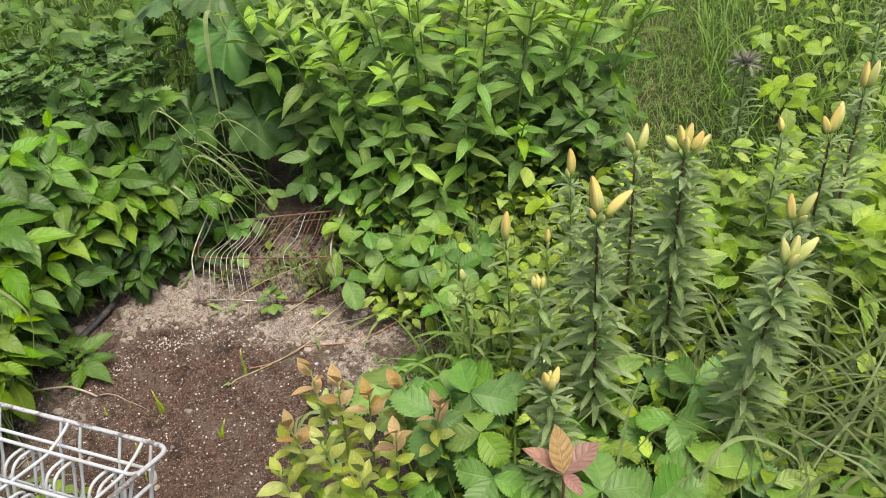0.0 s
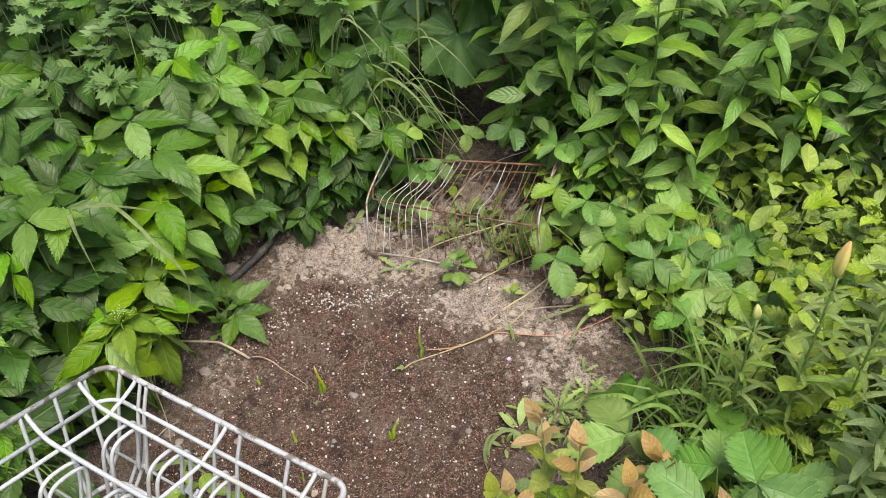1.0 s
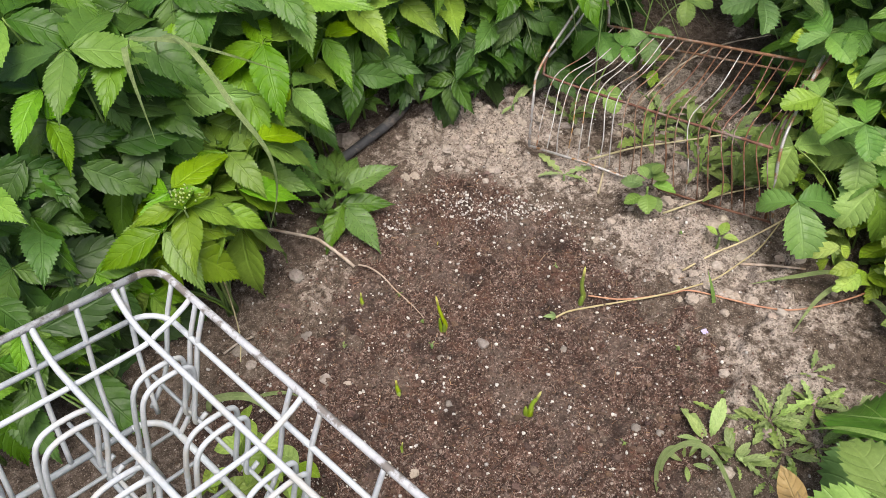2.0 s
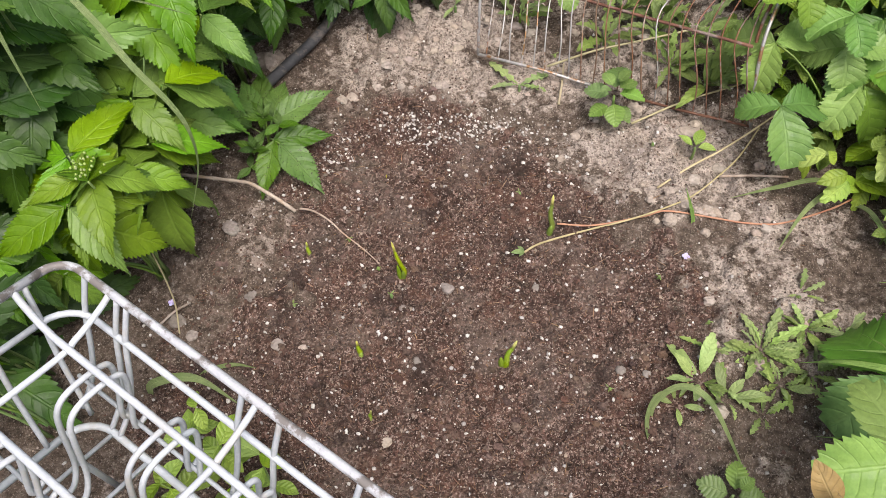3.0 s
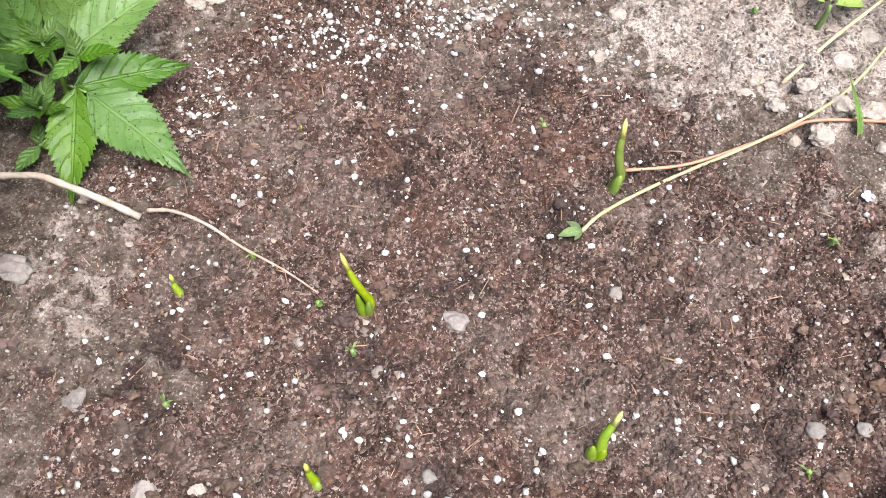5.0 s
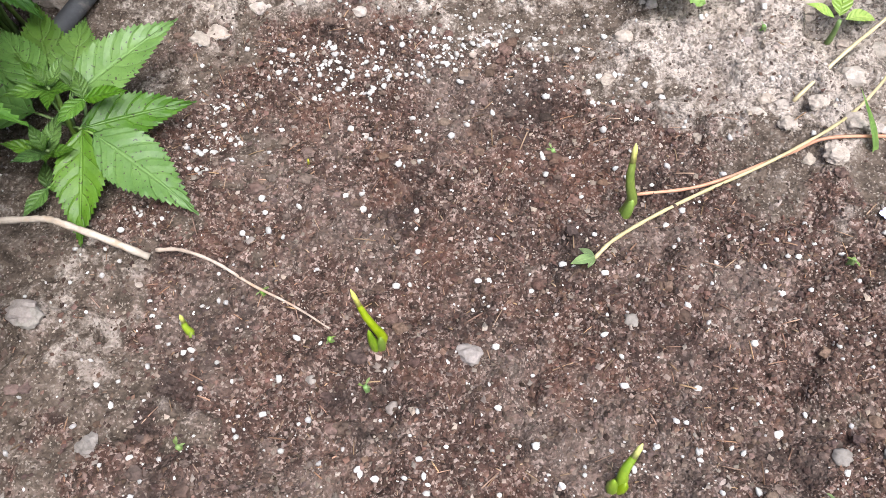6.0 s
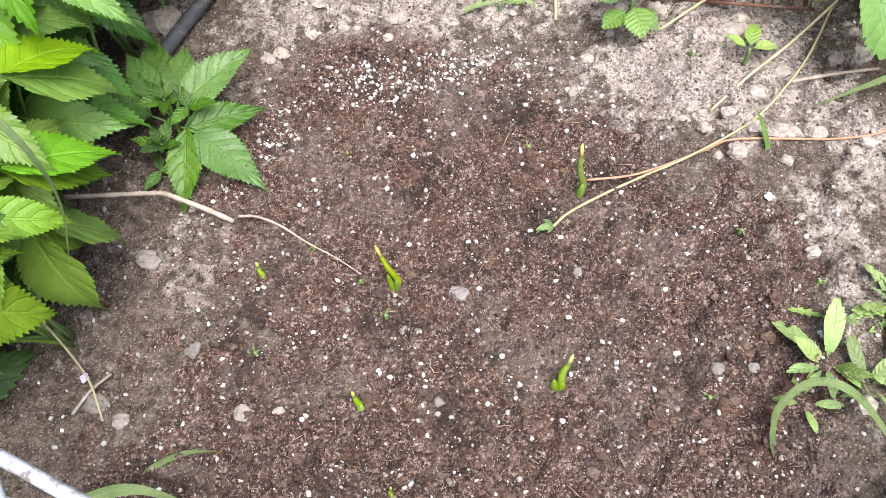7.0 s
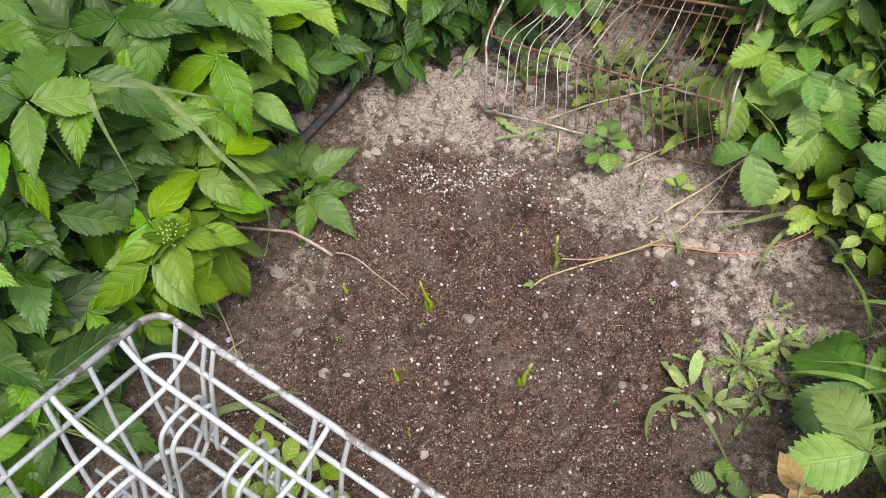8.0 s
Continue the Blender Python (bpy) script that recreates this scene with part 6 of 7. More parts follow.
# ---- blueberry shoots with copper tips ----
def berry_shoot(x, y, top, tones, n=11, size=1.0):
    z = gz(x, y)
    ob = thing("honeysuckle_shoot", (x, y, z), "leafy shoot turning from green to copper tips", "shrub", "copper-tipped shoots")
    tip = np.asarray(top, float) - (x, y, z)
    p = arc((0, 0, -0.005), (tip[0] * 0.2, tip[1] * 0.2, tip[2] * 0.6), tip, 9)
    part("stem", tube_mesh("stem", p, np.linspace(0.0028, 0.0014, 9), STALK, 6), ob)
    for k in range(n):
        t = 0.4 + 0.6 * k / (n - 1)
        i = min(7, int(t * 8))
        q = p[i] + (p[i + 1] - p[i]) * (t * 8 - i)
        tone = tones[min(len(tones) - 1, int(len(tones) * (t - 0.4) / 0.6001))]
        part("leaf", pick(BERRY[tone]), ob, m=aim(q, k * 137 + R.uniform(-25, 25), (60 if k > n - 4 else 25) + R.uniform(-20, 18), R.uniform(-25, 25), size * R.uniform(0.8, 1.2)))


for x, y, top, tones in ((0.37, 1.45, (0.34, 1.52, 0.4), ("green", "olive", "copper")), (0.4, 1.42, (0.4, 1.47, 0.41), ("olive", "olive", "copper")), (0.36, 1.38, (0.3, 1.42, 0.35), ("green", "olive", "copper")),
                         (0.45, 1.4, (0.47, 1.4, 0.44), ("olive", "olive", "copper")), (0.42, 1.32, (0.38, 1.33, 0.4), ("green", "olive", "olive")), (0.5, 1.34, (0.52, 1.32, 0.42), ("green", "olive", "copper")),
                         (0.34, 1.3, (0.3, 1.3, 0.36), ("green", "olive", "olive")), (0.56, 1.4, (0.6, 1.38, 0.42), ("green", "olive", "copper")), (0.46, 1.25, (0.46, 1.24, 0.42), ("green", "green", "olive")), (0.32, 1.42, (0.27, 1.47, 0.26), ("green", "green", "olive")), (0.52, 1.46, (0.52, 1.5, 0.36), ("olive", "olive", "copper"))):
    berry_shoot(x - 0.035, y, (top[0] - 0.035, top[1], top[2]), tones, 16, 1.0)
tall = thing("honeysuckle_shoot", (0.71, 0.86, gz(0.71, 0.86)), "tall shoot tipped with pink and copper leaves", "shrub", "copper-tipped shoots")
tall_p = arc((0, 0, -0.005), (0.0, 0.0, 0.55), (0.0, -0.05, 0.91), 12)
part("stem", tube_mesh("stem", tall_p, np.linspace(0.003, 0.0014, 12), STALK_RED, 6), tall)
for tone, az, pitch, size, k in (("pink", 35, 22, 0.95, 11), ("pink", 145, 22, 0.95, 11), ("copper", 105, 66, 1.0, 11), ("pink", -60, 8, 0.6, 11), ("olive", 100, 25, 0.9, 9), ("olive", -40, 25, 0.9, 9), ("green", 20, 20, 1.0, 7), ("green", 200, 20, 1.0, 7), ("green", 90, 20, 1.0, 5), ("green", -80, 20, 1.0, 5)):
    part("leaf", pick(BERRY[tone]), tall, m=aim(tall_p[k], az, pitch, 10, size))


# ---- columbine, rhubarb and taller plants behind ----
def columbine(x, y, h, n=9):
    z = gz(x, y)
    ob = thing("columbine", (x, y, z), "grey-green plant with small lobed leaves", "columbine", "lobed plants behind the weeds")
    for k in range(n):
        az, rr, hh = R.uniform(0, 360), R.uniform(0.04, 0.14), h * R.uniform(0.7, 1.05)
        tip = polar(az, rr, hh)
        st = stalk(ob, arc((0, 0, -0.005), polar(az, rr * 0.3, hh * 0.7), tip, 6), 0.0017, 0.001)
        for da in (0, 75, -75):
            part("leaf", pick(LOBED_LEAF), st, m=aim(Vector(tip) + Vector(polar(az + da, 0.012)), az + da, R.uniform(-30, 5), R.uniform(-20, 20), R.uniform(0.8, 1.15)))


for x, y in fill([], random.Random(15), ((-0.95, -0.3), (2.25, 2.8), lambda x, y: x < -0.62 or y > 2.52), 0.13, 11):
    columbine(x, y, R.uniform(0.55, 0.66))


def rhubarb(x, y, stems):
    z = gz(x, y)
    ob = thing("rhubarb", (x, y, z), "big dark green crinkled rhubarb leaves", "rhubarb")
    for az, reach, h, pitch, size in stems:
        tip = polar(az, reach, h)
        st = stalk(ob, arc((0, 0, -0.01), polar(az, reach * 0.4, h * 0.9), tip, 8), 0.009, 0.006)
        part("leaf", pick(RHUB_LEAF), st, m=aim(tip, az, pitch, R.uniform(-12, 12), size))


rhubarb(-0.06, 2.86, [(-78, 0.13, 0.62, -48, 0.78), (-40, 0.15, 0.47, -55, 0.8), (-105, 0.12, 0.5, -50, 0.6), (-20, 0.2, 0.6, -30, 0.8), (90, 0.15, 0.76, -5, 0.9), (165, 0.22, 0.68, -25, 0.95), (-85, 0.02, 0.74, -35, 0.8), (-70, 0.2, 0.36, -62, 0.7), (-130, 0.22, 0.38, -60, 0.7), (130, 0.3, 0.72, -25, 0.85)])
for x, y, h in ((-0.5, 2.62, 0.55), (-0.38, 2.6, 0.5), (-0.3, 2.7, 0.52), (-0.6, 2.75, 0.62), (-0.45, 2.78, 0.6), (-0.24, 2.62, 0.42), (-0.68, 2.6, 0.58), (-0.34, 2.86, 0.6)):
    ground_elder(x, y, h, 4, 0.1, 1.0, 0.13, -70, 200, "ground elder behind the bed")


# ---- grass ----
def blades(heap, r, pts, height, width, bend, seg=5):
    n = len(pts)
    pts = np.asarray(pts, float)
    zs = ground_z(pts[:, 0], pts[:, 1])
    for (x, y), z in zip(pts, zs):
        h, w, b, a = height(r), width(r), bend(r), r.uniform(0, 2 * math.pi)
        t = np.linspace(0, 1, seg + 1)
        ang = b * t ** 1.4
        fwd, up = np.cumsum(np.concatenate([[0], np.sin(ang[1:])])) * h / seg, np.cumsum(np.concatenate([[0], np.cos(ang[1:])])) * h / seg
        d, s = np.array([math.cos(a), math.sin(a), 0]), np.array([-math.sin(a), math.cos(a), 0])
        mid = np.array([x, y, z - 0.004]) + fwd[:, None] * d + up[:, None] * np.array([0, 0, 1])
        half = 0.5 * w * (1 - t ** 2.2) + 0.0002
        v = np.empty((2 * (seg + 1), 3))
        v[0::2], v[1::2] = mid - half[:, None] * s, mid + half[:, None] * s + [0, 0, 0.15 * w]
        f = [(2 * i, 2 * i + 1, 2 * i + 3, 2 * i + 2) for i in range(seg)]
        uv = np.empty((2 * (seg + 1), 2))
        uv[0::2, 0], uv[1::2, 0] = 0.15, 0.85
        uv[0::2, 1] = uv[1::2, 1] = t
        heap.add(v, f, uv)


def meadow(name, label, mat, seed, count, area, keep, height, width, bend, ragged=0.5):
    r = random.Random(seed)
    pts = []
    while len(pts) < count:
        x, y = r.uniform(*area[0]), r.uniform(*area[1])
        rim = min(x - area[0][0], area[0][1] - x, y - area[1][0], area[1][1] - y) / min(area[0][1] - area[0][0], area[1][1] - area[1][0])
        if keep(x, y) and rim > 0.26 * ragged * r.random() * (0.6 + 0.4 * math.sin(4 * x) * math.cos(5 * y)):
            pts.append((x, y))
    heap = Heap()
    blades(heap, r, pts, height, width, bend)
    tagged(new(name, heap.mesh(name, mat)), label, "grass", kind="stuff")


def trail(x, y):
    """Distance from the trodden strip of thin grass behind the lilies."""
    return abs(x - (1.15 + 0.22 * (y - 2.4)))


meadow("grass", "rough green grass beside and behind the lilies", GRASS, 31, 7500, ((0.9, 4.0), (1.1, 5.8)), lambda x, y: x > 1.0 + 0.1 * math.sin(5 * y) and (trail(x, y) > 0.28 or y < 2.1) and not (x < 1.3 and y < 1.9), lambda r: r.uniform(0.12, 0.36), lambda r: r.uniform(0.003, 0.008), lambda r: r.uniform(1.2, 2.8), 1.0)
meadow("trodden_grass", "thin flattened grass on the trodden strip", GRASS, 32, 8000, ((0.8, 2.6), (2.2, 6.0)), lambda x, y: trail(x, y) < 0.4, lambda r: r.uniform(0.03, 0.12), lambda r: r.uniform(0.002, 0.0045), lambda r: r.uniform(1.2, 2.8))
meadow("dry_grass", "dry straw lying on the trodden strip", STRAWY, 33, 1100, ((0.8, 2.6), (2.2, 6.0)), lambda x, y: trail(x, y) < 0.3, lambda r: r.uniform(0.05, 0.16), lambda r: r.uniform(0.0015, 0.003), lambda r: r.uniform(1.4, 2.6))
meadow("tall_grass", "long pale grass blades at the edge of the bed", GRASS_PALE, 34, 520, ((0.95, 2.0), (0.85, 1.75)), lambda x, y: x > 1.0 + 0.4 * (y < 1.2), lambda r: r.uniform(0.3, 0.65), lambda r: r.uniform(0.007, 0.014), lambda r: r.uniform(1.3, 2.4))
meadow("edge_grass", "scattered grass among the strawberry plants", GRASS_PALE, 35, 2200, ((0.5, 1.4), (1.05, 2.45)), lambda x, y: True, lambda r: r.uniform(0.1, 0.3), lambda r: r.uniform(0.003, 0.007), lambda r: r.uniform(0.4, 1.9))
meadow("weedy_grass", "fresh green broad-bladed grass between the lilies", GRASS, 38, 420, ((0.46, 0.95), (1.2, 1.9)), lambda x, y: x > 0.5 + 0.12 * math.sin(9 * y), lambda r: r.uniform(0.14, 0.33), lambda r: r.uniform(0.005, 0.011), lambda r: r.uniform(0.8, 2.3), 1.0)
meadow("grass_tuft", "arching grass tuft behind the wire cage", GRASS_PALE, 36, 60, ((-0.36, -0.18), (2.52, 2.66)), lambda x, y: True, lambda r: r.uniform(0.25, 0.45), lambda r: r.uniform(0.003, 0.006), lambda r: r.uniform(0.8, 2.2))
meadow("far_grass", "green meadow grass behind the garden plants", GRASS, 37, 4200, ((-4.2, 1.4), (2.9, 6.6)), lambda x, y: x < 0.35 or y > 5.4, lambda r: r.uniform(0.3, 0.7), lambda r: r.uniform(0.005, 0.01), lambda r: r.uniform(0.7, 2.0), 1.2)


def leaf_mass(name, label, mat, seed, count, kinds, spot, facing=0.0):
    """A thick of leaves too many to count; spot gives place, compass angle, pitch and size."""
    r = random.Random(seed)
    heap = Heap()
    for _ in range(count):
        p, az, pitch, size = spot(r)
        v, f, uv = kinds[r.randrange(len(kinds))]
        m = np.array(lie(p, az, LIGHT_SIDE, size, 0.3) if facing and r.random() < facing else aim(p, az, pitch, r.uniform(-25, 25), size))
        heap.add(v @ m[:3, :3].T + m[:3, 3], f, uv)
    tagged(new(name, heap.mesh(name, mat)), label, "weeds", kind="stuff")


def elder_spot(r):
    if r.random() < 0.1:
        x = r.uniform(-0.56, -0.16)
        y = r.uniform(2.3, 2.42) - 0.35 * (x + 0.3) * (x < -0.3) + 0.08 * (x > -0.3)
        return (x, y, gz(x, y) + r.uniform(0.02, 0.16)), r.uniform(-140, -40), r.uniform(-35, 10), r.uniform(0.5, 0.9)
    while True:
        x, y = r.uniform(-1.75 + 0.35 * r.random() ** 2 + 0.12 * math.sin(9 * r.random()), -0.1), r.uniform(1.5, 2.85)
        if x < edge(y) + 0.04 and x > -1.5 - 0.16 * math.sin(7 * y) - 0.1 * math.sin(17 * y) and not in_rack(x, y) and not (x > -0.62 and y < 2.14):
            break
    h = elder_height(x, y) * r.uniform(0.2, 0.95)
    if x > edge(y) - 0.1:
        h *= r.uniform(0.25, 0.8)
    return (x, y, gz(x, y) + h), r.uniform(-120, 60), r.uniform(-35, 15), r.uniform(0.8, 1.3)


elder_kinds = [leaf_shape(0.114, 0.05, 0.33, 1.45, 24, 0.05, 0.2, 16 + 11 * k, 0.04, 0.03, 2, k, veins=6, slant=1.2) for k in range(5)]
leaf_mass("elder_undergrowth", "dense undergrowth of toothed ground elder leaves, gap shade in their green", ELDER_MASS_SHADED, 51, 1500, elder_kinds, elder_spot, 0.6)
oval_kinds = [leaf_shape(0.05, 0.03 - 0.002 * k, 0.42, 0.9, 12, 0.1 * (k % 2), 0.25, 12 + 11 * k, 0.05, 0.02 * (k % 2), cols=1, seed=k) for k in range(6)]


def oval_spot(r):
    while True:
        x, y = r.uniform(0.3, 1.75), r.uniform(1.05, 2.5)
        if (x > 0.5 or y > 2.25 or (x > 0.36 and y > 2.06)) and not (x < 0.62 and 1.62 < y < 2.02) and (x < 1.2 or y > 1.75 or r.random() < 0.35):
            break
    return (x, y, gz(x, y) + r.uniform(0.01, 0.2) * (1.4 if x > 0.7 else 0.8 if x > 0.52 else 0.45)), r.uniform(0, 360), r.uniform(-40, 45), r.uniform(0.45, 1.55)


leaf_mass("oval_undergrowth", "dense light green undergrowth of small oval leaves", WEED_MASS, 52, 3300, oval_kinds, oval_spot)


def phlox_spot(r):
    x, y = r.uniform(0.2, 1.15), r.uniform(2.4, 2.75)
    return (x, y, gz(x, y) + r.uniform(0.03, 0.42)), r.uniform(0, 360), r.uniform(-35, 20), r.uniform(0.4, 0.85)


phlox_kinds = [leaf_shape(0.12, 0.052, 0.38, 1.0, 9, 0, 0.3, 15 + 12 * k, 0.03, cols=1, seed=k) for k in range(4)]
leaf_mass("phlox_undergrowth", "dense darker green undergrowth of the phlox clump", PHLOX_MASS, 54, 900, phlox_kinds, phlox_spot, 0.8)


def right_spot(r):
    x, y = 1.15 + abs(r.gauss(0, 0.6)), min(max(r.gauss(1.95, 0.2), 1.72), 2.2)
    return (x, y, gz(x, y) + r.uniform(0.1, 0.45)), r.uniform(0, 360), r.uniform(-30, 25), r.uniform(0.6, 1.05)


leaf_mass("right_undergrowth", "green leafy weeds among rough grass", FAR_LEAF, 53, 650, elder_kinds, right_spot)


def far_weeds():
    r = random.Random(40)
    heap, dark = Heap(), Heap()
    kinds = [leaf_shape(0.08, 0.045, 0.4, 1, 6, 0, 0.25, 35, cols=1, seed=k) for k in range(3)]
    for _ in range(5200):
        if r.random() < 0.55:
            x, y, h = r.gauss(-1.2, 0.95), 2.75 + abs(r.gauss(0, 0.9)), r.uniform(0.15, 0.75)
            if x > 0.2 or x < -3.2 or y > 4.8:
                continue
        elif r.random() < 0.5:
            x, y, h = 1.15 + abs(r.gauss(0, 0.9)), max(1.7 + 0.4 * r.random(), r.gauss(2.9, 0.8)), r.uniform(0.05, 0.3)
            if x > 3.0:
                continue
            if trail(x, y) < 0.45 and y > 1.9:
                continue
        else:
            x, y, h = r.uniform(0.1, 1.1), 3.1 + abs(r.gauss(0, 0.8)), r.uniform(0.15, 0.7)
        v, f, uv = kinds[r.randrange(3)]
        m = np.array(aim((x, y, gz(x, y) + h), r.uniform(0, 360), r.uniform(-40, 30), r.uniform(-30, 30), r.uniform(0.6, 1.2)))
        # Leaves left of x = 0.6 go to the copy with shade in its green.
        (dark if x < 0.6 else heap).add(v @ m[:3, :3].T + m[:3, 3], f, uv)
    for _ in range(250):
        x, y = min(0.2, r.gauss(-1.2, 0.95)), 2.75 + abs(r.gauss(0, 0.9))
        h = r.uniform(0.2, 0.6)
        z = gz(x, y)
        vv, ff = tube(np.array([(x, y, z), (x + 0.01, y, z + h * 0.5), (x + 0.02, y + 0.01, z + h)]), 0.002, 4)
        dark.add(vv, ff)
    tagged(new("far_weeds", heap.mesh("far_weeds", FAR_LEAF)), "light green leafy weeds behind the garden plants", "weeds", kind="stuff")
    tagged(new("far_weeds", dark.mesh("far_weeds", FAR_SHADED)), "mixed leafy weeds behind the ground elder, shade put into their green", "weeds", kind="stuff")


far_weeds()


# ---- single long blades of grass ----
def long_blade(pts, w, mat=GRASS_PALE, label="long bent pale green grass blade", name="grass_blade"):
    p = spline(pts, 7)
    n = len(p)
    t = np.linspace(0, 1, n)
    tan = np.gradient(p, axis=0)
    side = np.cross(tan, [0.2, -0.4, 1.0])
    side /= np.linalg.norm(side, axis=1)[:, None]
    half = 0.5 * w * np.minimum(1, (1 - t) * 2.4 + 0.03) * np.minimum(1, 0.35 + t * 3)
    up = np.cross(side, tan)
    up /= np.linalg.norm(up, axis=1)[:, None]
    v = np.stack([p - half[:, None] * side + up * half[:, None] * 0.35, p, p + half[:, None] * side + up * half[:, None] * 0.35], 1).reshape(-1, 3)
    f = [(3 * i + j, 3 * i + j + 1, 3 * i + j + 4, 3 * i + j + 3) for i in range(n - 1) for j in range(2)]
    uv = np.stack([np.stack([np.full(n, u), t], -1) for u in (0.1, 0.5, 0.9)], 1).reshape(-1, 2)
    tagged(new(name, mesh_from(name, v, f, mat, uv)), label, "grass blade", "long grass blades")


long_blade([(-0.62, 1.9, 0.0), (-0.61, 1.88, 0.3), (-0.57, 1.84, 0.46), (-0.53, 1.815, 0.51), (-0.49, 1.805, 0.522), (-0.434, 1.775, 0.51), (-0.39, 1.747, 0.49), (-0.35, 1.73, 0.46), (-0.335, 1.72, 0.43), (-0.34, 1.712, 0.38), (-0.362, 1.69, 0.31)], 0.007)
long_blade([(-0.63, 1.86, 0.0), (-0.62, 1.84, 0.3), (-0.59, 1.815, 0.48), (-0.552, 1.806, 0.51), (-0.488, 1.805, 0.52), (-0.412, 1.81, 0.51), (-0.35, 1.812, 0.5)], 0.0065)
long_blade([(-0.68, 1.86, 0.0), (-0.63, 1.83, 0.35), (-0.58, 1.8, 0.49), (-0.562, 1.778, 0.5), (-0.548, 1.76, 0.47), (-0.509, 1.72, 0.42)], 0.0085)
long_blade([(-0.85, 1.85, 0.0), (-0.8, 1.83, 0.35), (-0.736, 1.802, 0.5), (-0.685, 1.781, 0.47), (-0.668, 1.763, 0.43)], 0.009)
long_blade([(0.203, 1.664, 0.0), (0.195, 1.7, 0.04), (0.221, 1.724, 0.065), (0.257, 1.714, 0.07), (0.297, 1.668, 0.05), (0.335, 1.617, 0.02)], 0.008)
long_blade([(0.205, 1.655, 0.0), (0.19, 1.68, 0.04), (0.195, 1.705, 0.065), (0.215, 1.715, 0.075)], 0.006)
long_blade([(0.42, 2.1, 0.0), (0.4, 2.08, 0.06), (0.36, 2.03, 0.06), (0.33, 1.96, 0.03)], 0.008)
long_blade([(0.42, 2.1, 0.0), (0.38, 2.09, 0.06), (0.32, 2.07, 0.05), (0.26, 2.05, 0.03)], 0.007)
long_blade([(0.42, 2.1, 0.0), (0.45, 2.06, 0.05), (0.48, 2.02, 0.04), (0.5, 1.97, 0.02)], 0.008)
long_blade([(0.219, 1.985, 0.0), (0.214, 1.998, 0.03), (0.205, 2.011, 0.05), (0.192, 2.028, 0.07)], 0.006, GRASS)
long_blade([(-0.47, 1.56, 0.0), (-0.455, 1.57, 0.04), (-0.396, 1.586, 0.055), (-0.333, 1.574, 0.02)], 0.012)
long_blade([(-0.42, 1.6, 0.0), (-0.4, 1.615, 0.012), (-0.37, 1.63, 0.012), (-0.34, 1.635, 0.004)], 0.006)
long_blade([(-0.03, 2.78, 0.0), (-0.035, 2.76, 0.5), (-0.045, 2.7, 0.72), (-0.055, 2.62, 0.76), (-0.06, 2.57, 0.66), (-0.065, 2.55, 0.5), (-0.07, 2.54, 0.38)], 0.013)
long_blade([(-0.24, 2.5, 0.0), (-0.22, 2.49, 0.25), (-0.14, 2.46, 0.4), (-0.05, 2.43, 0.36), (-0.01, 2.42, 0.25)], 0.008)
long_blade([(-0.24, 2.5, 0.0), (-0.25, 2.48, 0.2), (-0.22, 2.42, 0.33), (-0.15, 2.38, 0.28), (-0.12, 2.36, 0.2)], 0.008)
long_blade([(-0.3, 2.5, 0.0), (-0.32, 2.48, 0.2), (-0.3, 2.42, 0.34), (-0.25, 2.38, 0.28)], 0.009)
for k in range(16):
    bx, by = R.uniform(0.52, 0.68), R.uniform(1.55, 1.9)
    az, run, top = R.uniform(120, 290), R.uniform(0.1, 0.22), R.uniform(0.1, 0.22)
    g = gz(bx, by)
    long_blade([(bx, by, g - 0.005)] + [tuple(np.array([bx, by, g]) + polar(az, run * u, top * h)) for u, h in ((0.12, 0.6), (0.4, 1.0), (0.75, 0.85), (1.0, 0.5))], R.uniform(0.006, 0.011), GRASS, "fresh green grass blade bending at the bed edge")
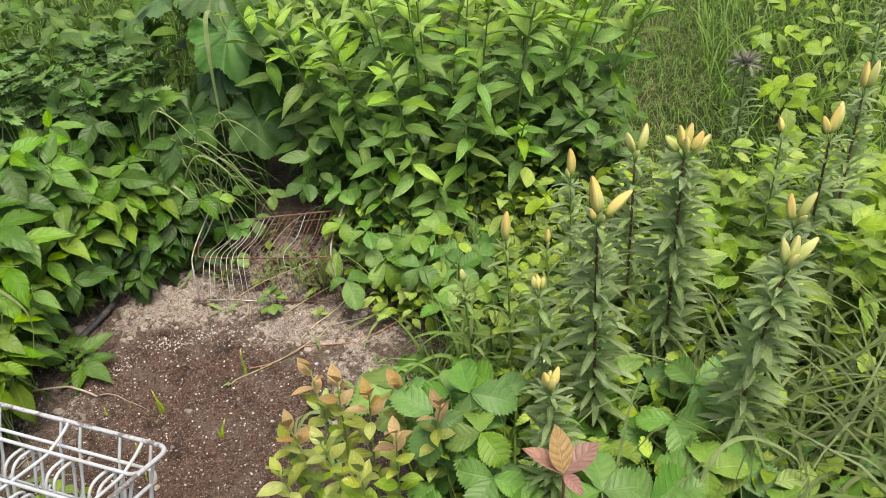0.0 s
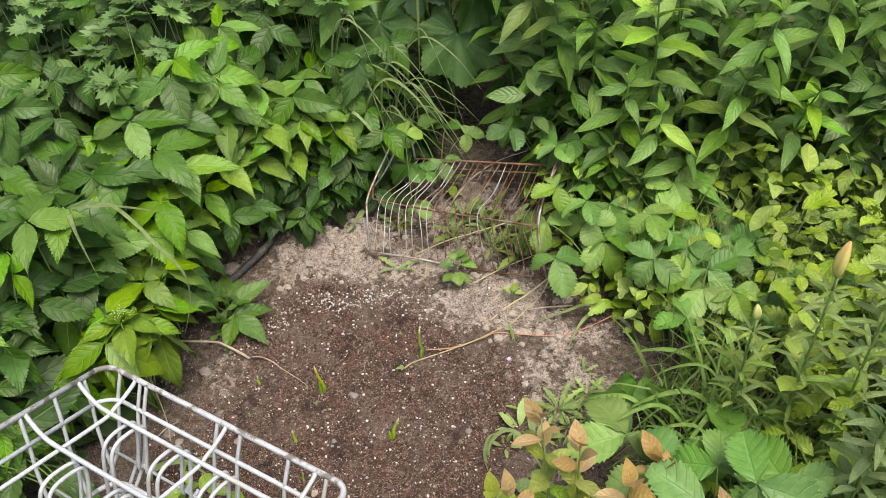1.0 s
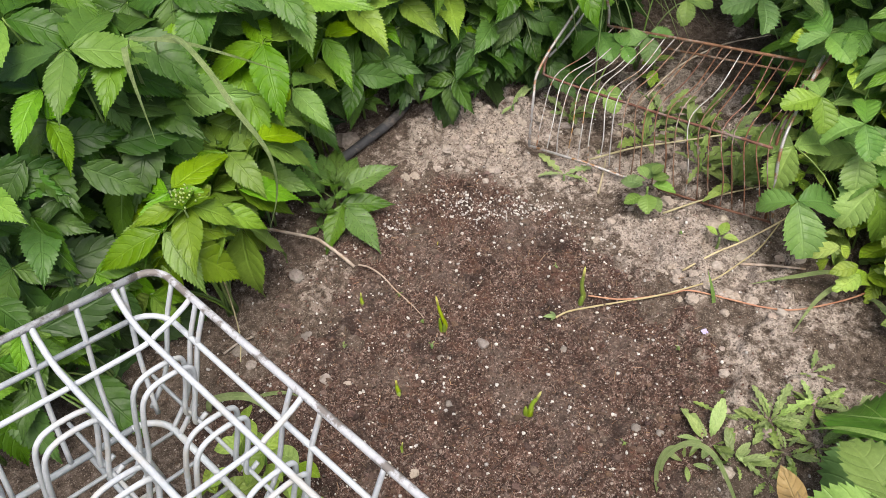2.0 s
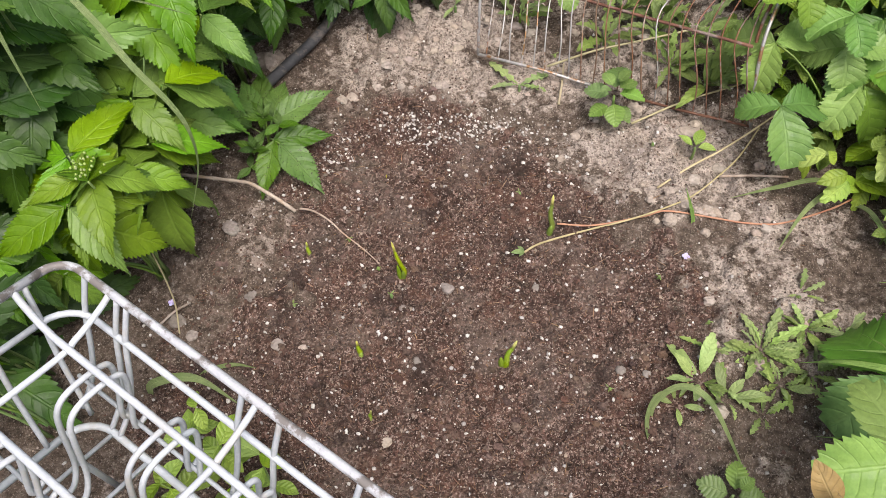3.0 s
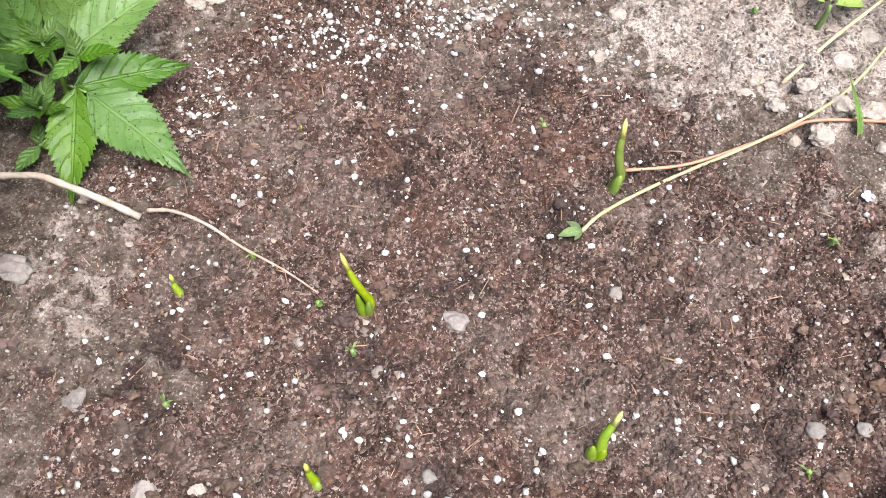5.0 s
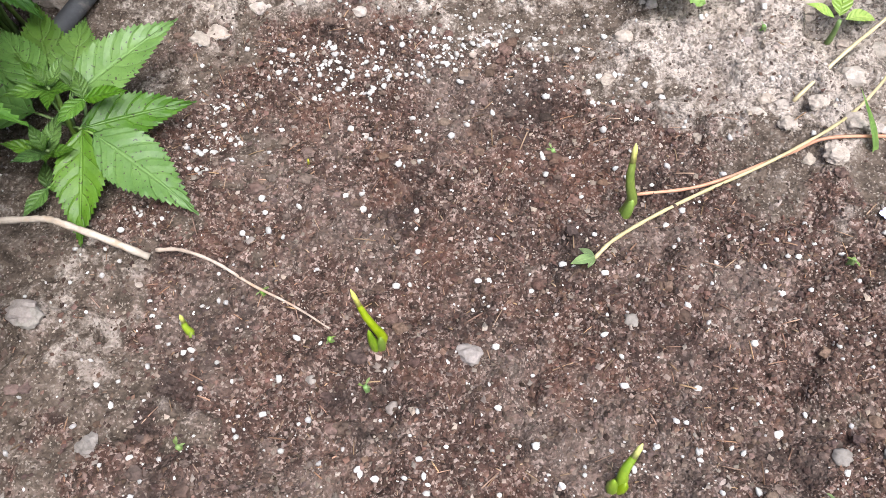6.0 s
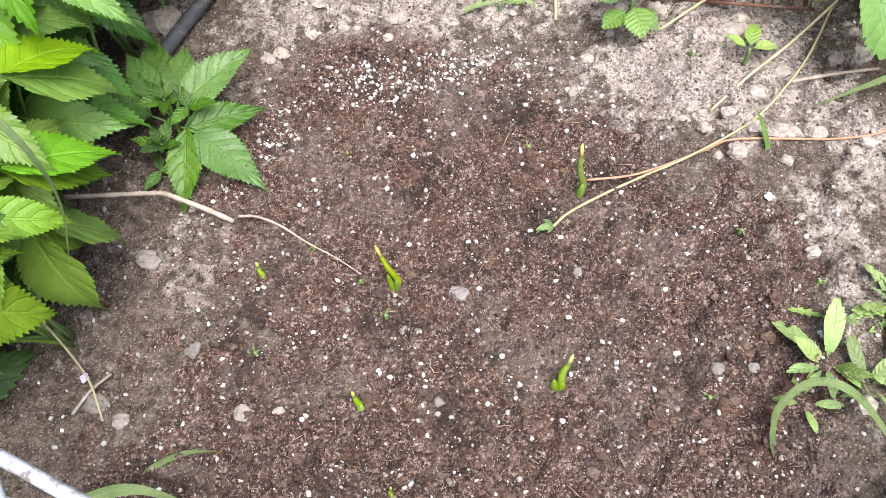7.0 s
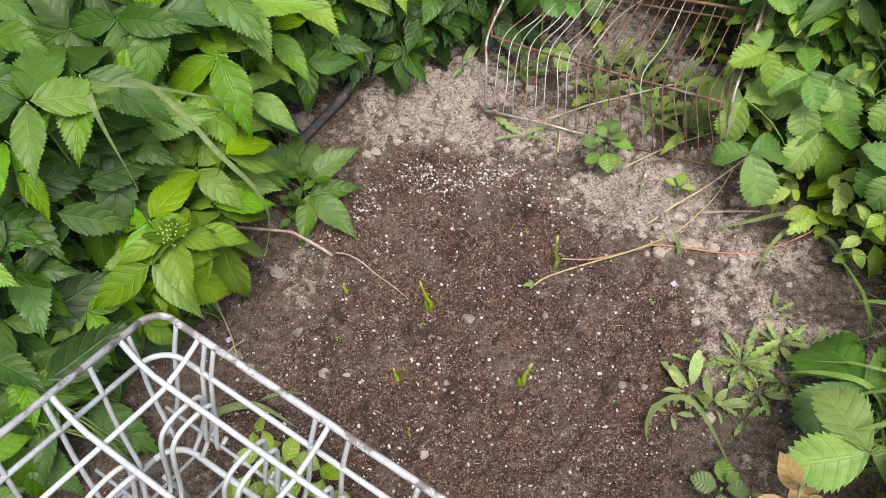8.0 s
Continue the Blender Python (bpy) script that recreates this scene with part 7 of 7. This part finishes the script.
long_blade([(1.0, 1.12, 0.0), (1.0, 1.2, 0.2), (1.03, 1.27, 0.33), (1.1, 1.3, 0.37), (1.19, 1.28, 0.33), (1.21, 1.27, 0.24)], 0.009)
long_blade([(0.85, 1.15, 0.0), (0.86, 1.25, 0.22), (0.9, 1.34, 0.4), (0.95, 1.4, 0.48)], 0.006)
long_blade([(0.9, 1.1, 0.0), (0.88, 1.2, 0.2), (0.84, 1.26, 0.3), (0.83, 1.25, 0.2)], 0.008)


for k in range(20):
    bx, by = -0.3 + 0.011 * k + R.uniform(-0.012, 0.012), 2.54 + R.uniform(-0.03, 0.05)
    dx, top, run = R.uniform(-0.05, 0.06), R.uniform(0.28, 0.54), R.uniform(0.08, 0.24)
    fall = R.uniform(0.35, 0.75)
    long_blade([(bx, by, 0.0), (bx + dx * 0.3, by - 0.01, top * 0.7), (bx + dx + run * 0.2, by - 0.03, top), (bx + dx + run * 0.6, by - 0.05, top * (0.45 + 0.55 * fall + 0.1)), (bx + dx + run, by - 0.07, top * fall)], R.uniform(0.003, 0.006), GRASS_PALE, "arching pale green grass blade behind the cage")


# ---- a few small blossoms ----
def blossom(x, y, z, mat, label, petals=5, s=0.009):
    ob = thing("blossom", (x, y, z), label, "flower")
    stalk(ob, np.array([(0, 0, gz(x, y) - z), (0.003, 0, (gz(x, y) - z) * 0.5), (0, 0, 0)]), 0.001, 0.0008)
    me = shape_mesh("petal", leaf_shape(s, s * 0.8, 0.6, 0.5, 4, 0, 0.2, 10, cols=1), mat)
    for k in range(petals):
        part("petal", me, ob, m=aim((0, 0, 0), k * 360 / petals, 20))


for x, y, z in ((1.0, 2.35, 0.12), (1.3, 2.6, 0.2), (0.78, 1.6, 0.3), (1.12, 1.2, 0.3), (0.613, 1.753, 0.13), (0.62, 1.1, 0.45), (1.1, 1.85, 0.35)):
    blossom(x, y, z, FLOWER, "small white strawberry blossom on a thin stalk")
blossom(0.211, 1.936, gz(0.211, 1.936) + 0.004, VIOLET, "tiny fallen violet blossom on dry soil", 4, 0.006)
blossom(-0.5, 1.7, gz(-0.5, 1.7) + 0.004, VIOLET, "tiny fallen violet blossom on damp soil", 4, 0.006)
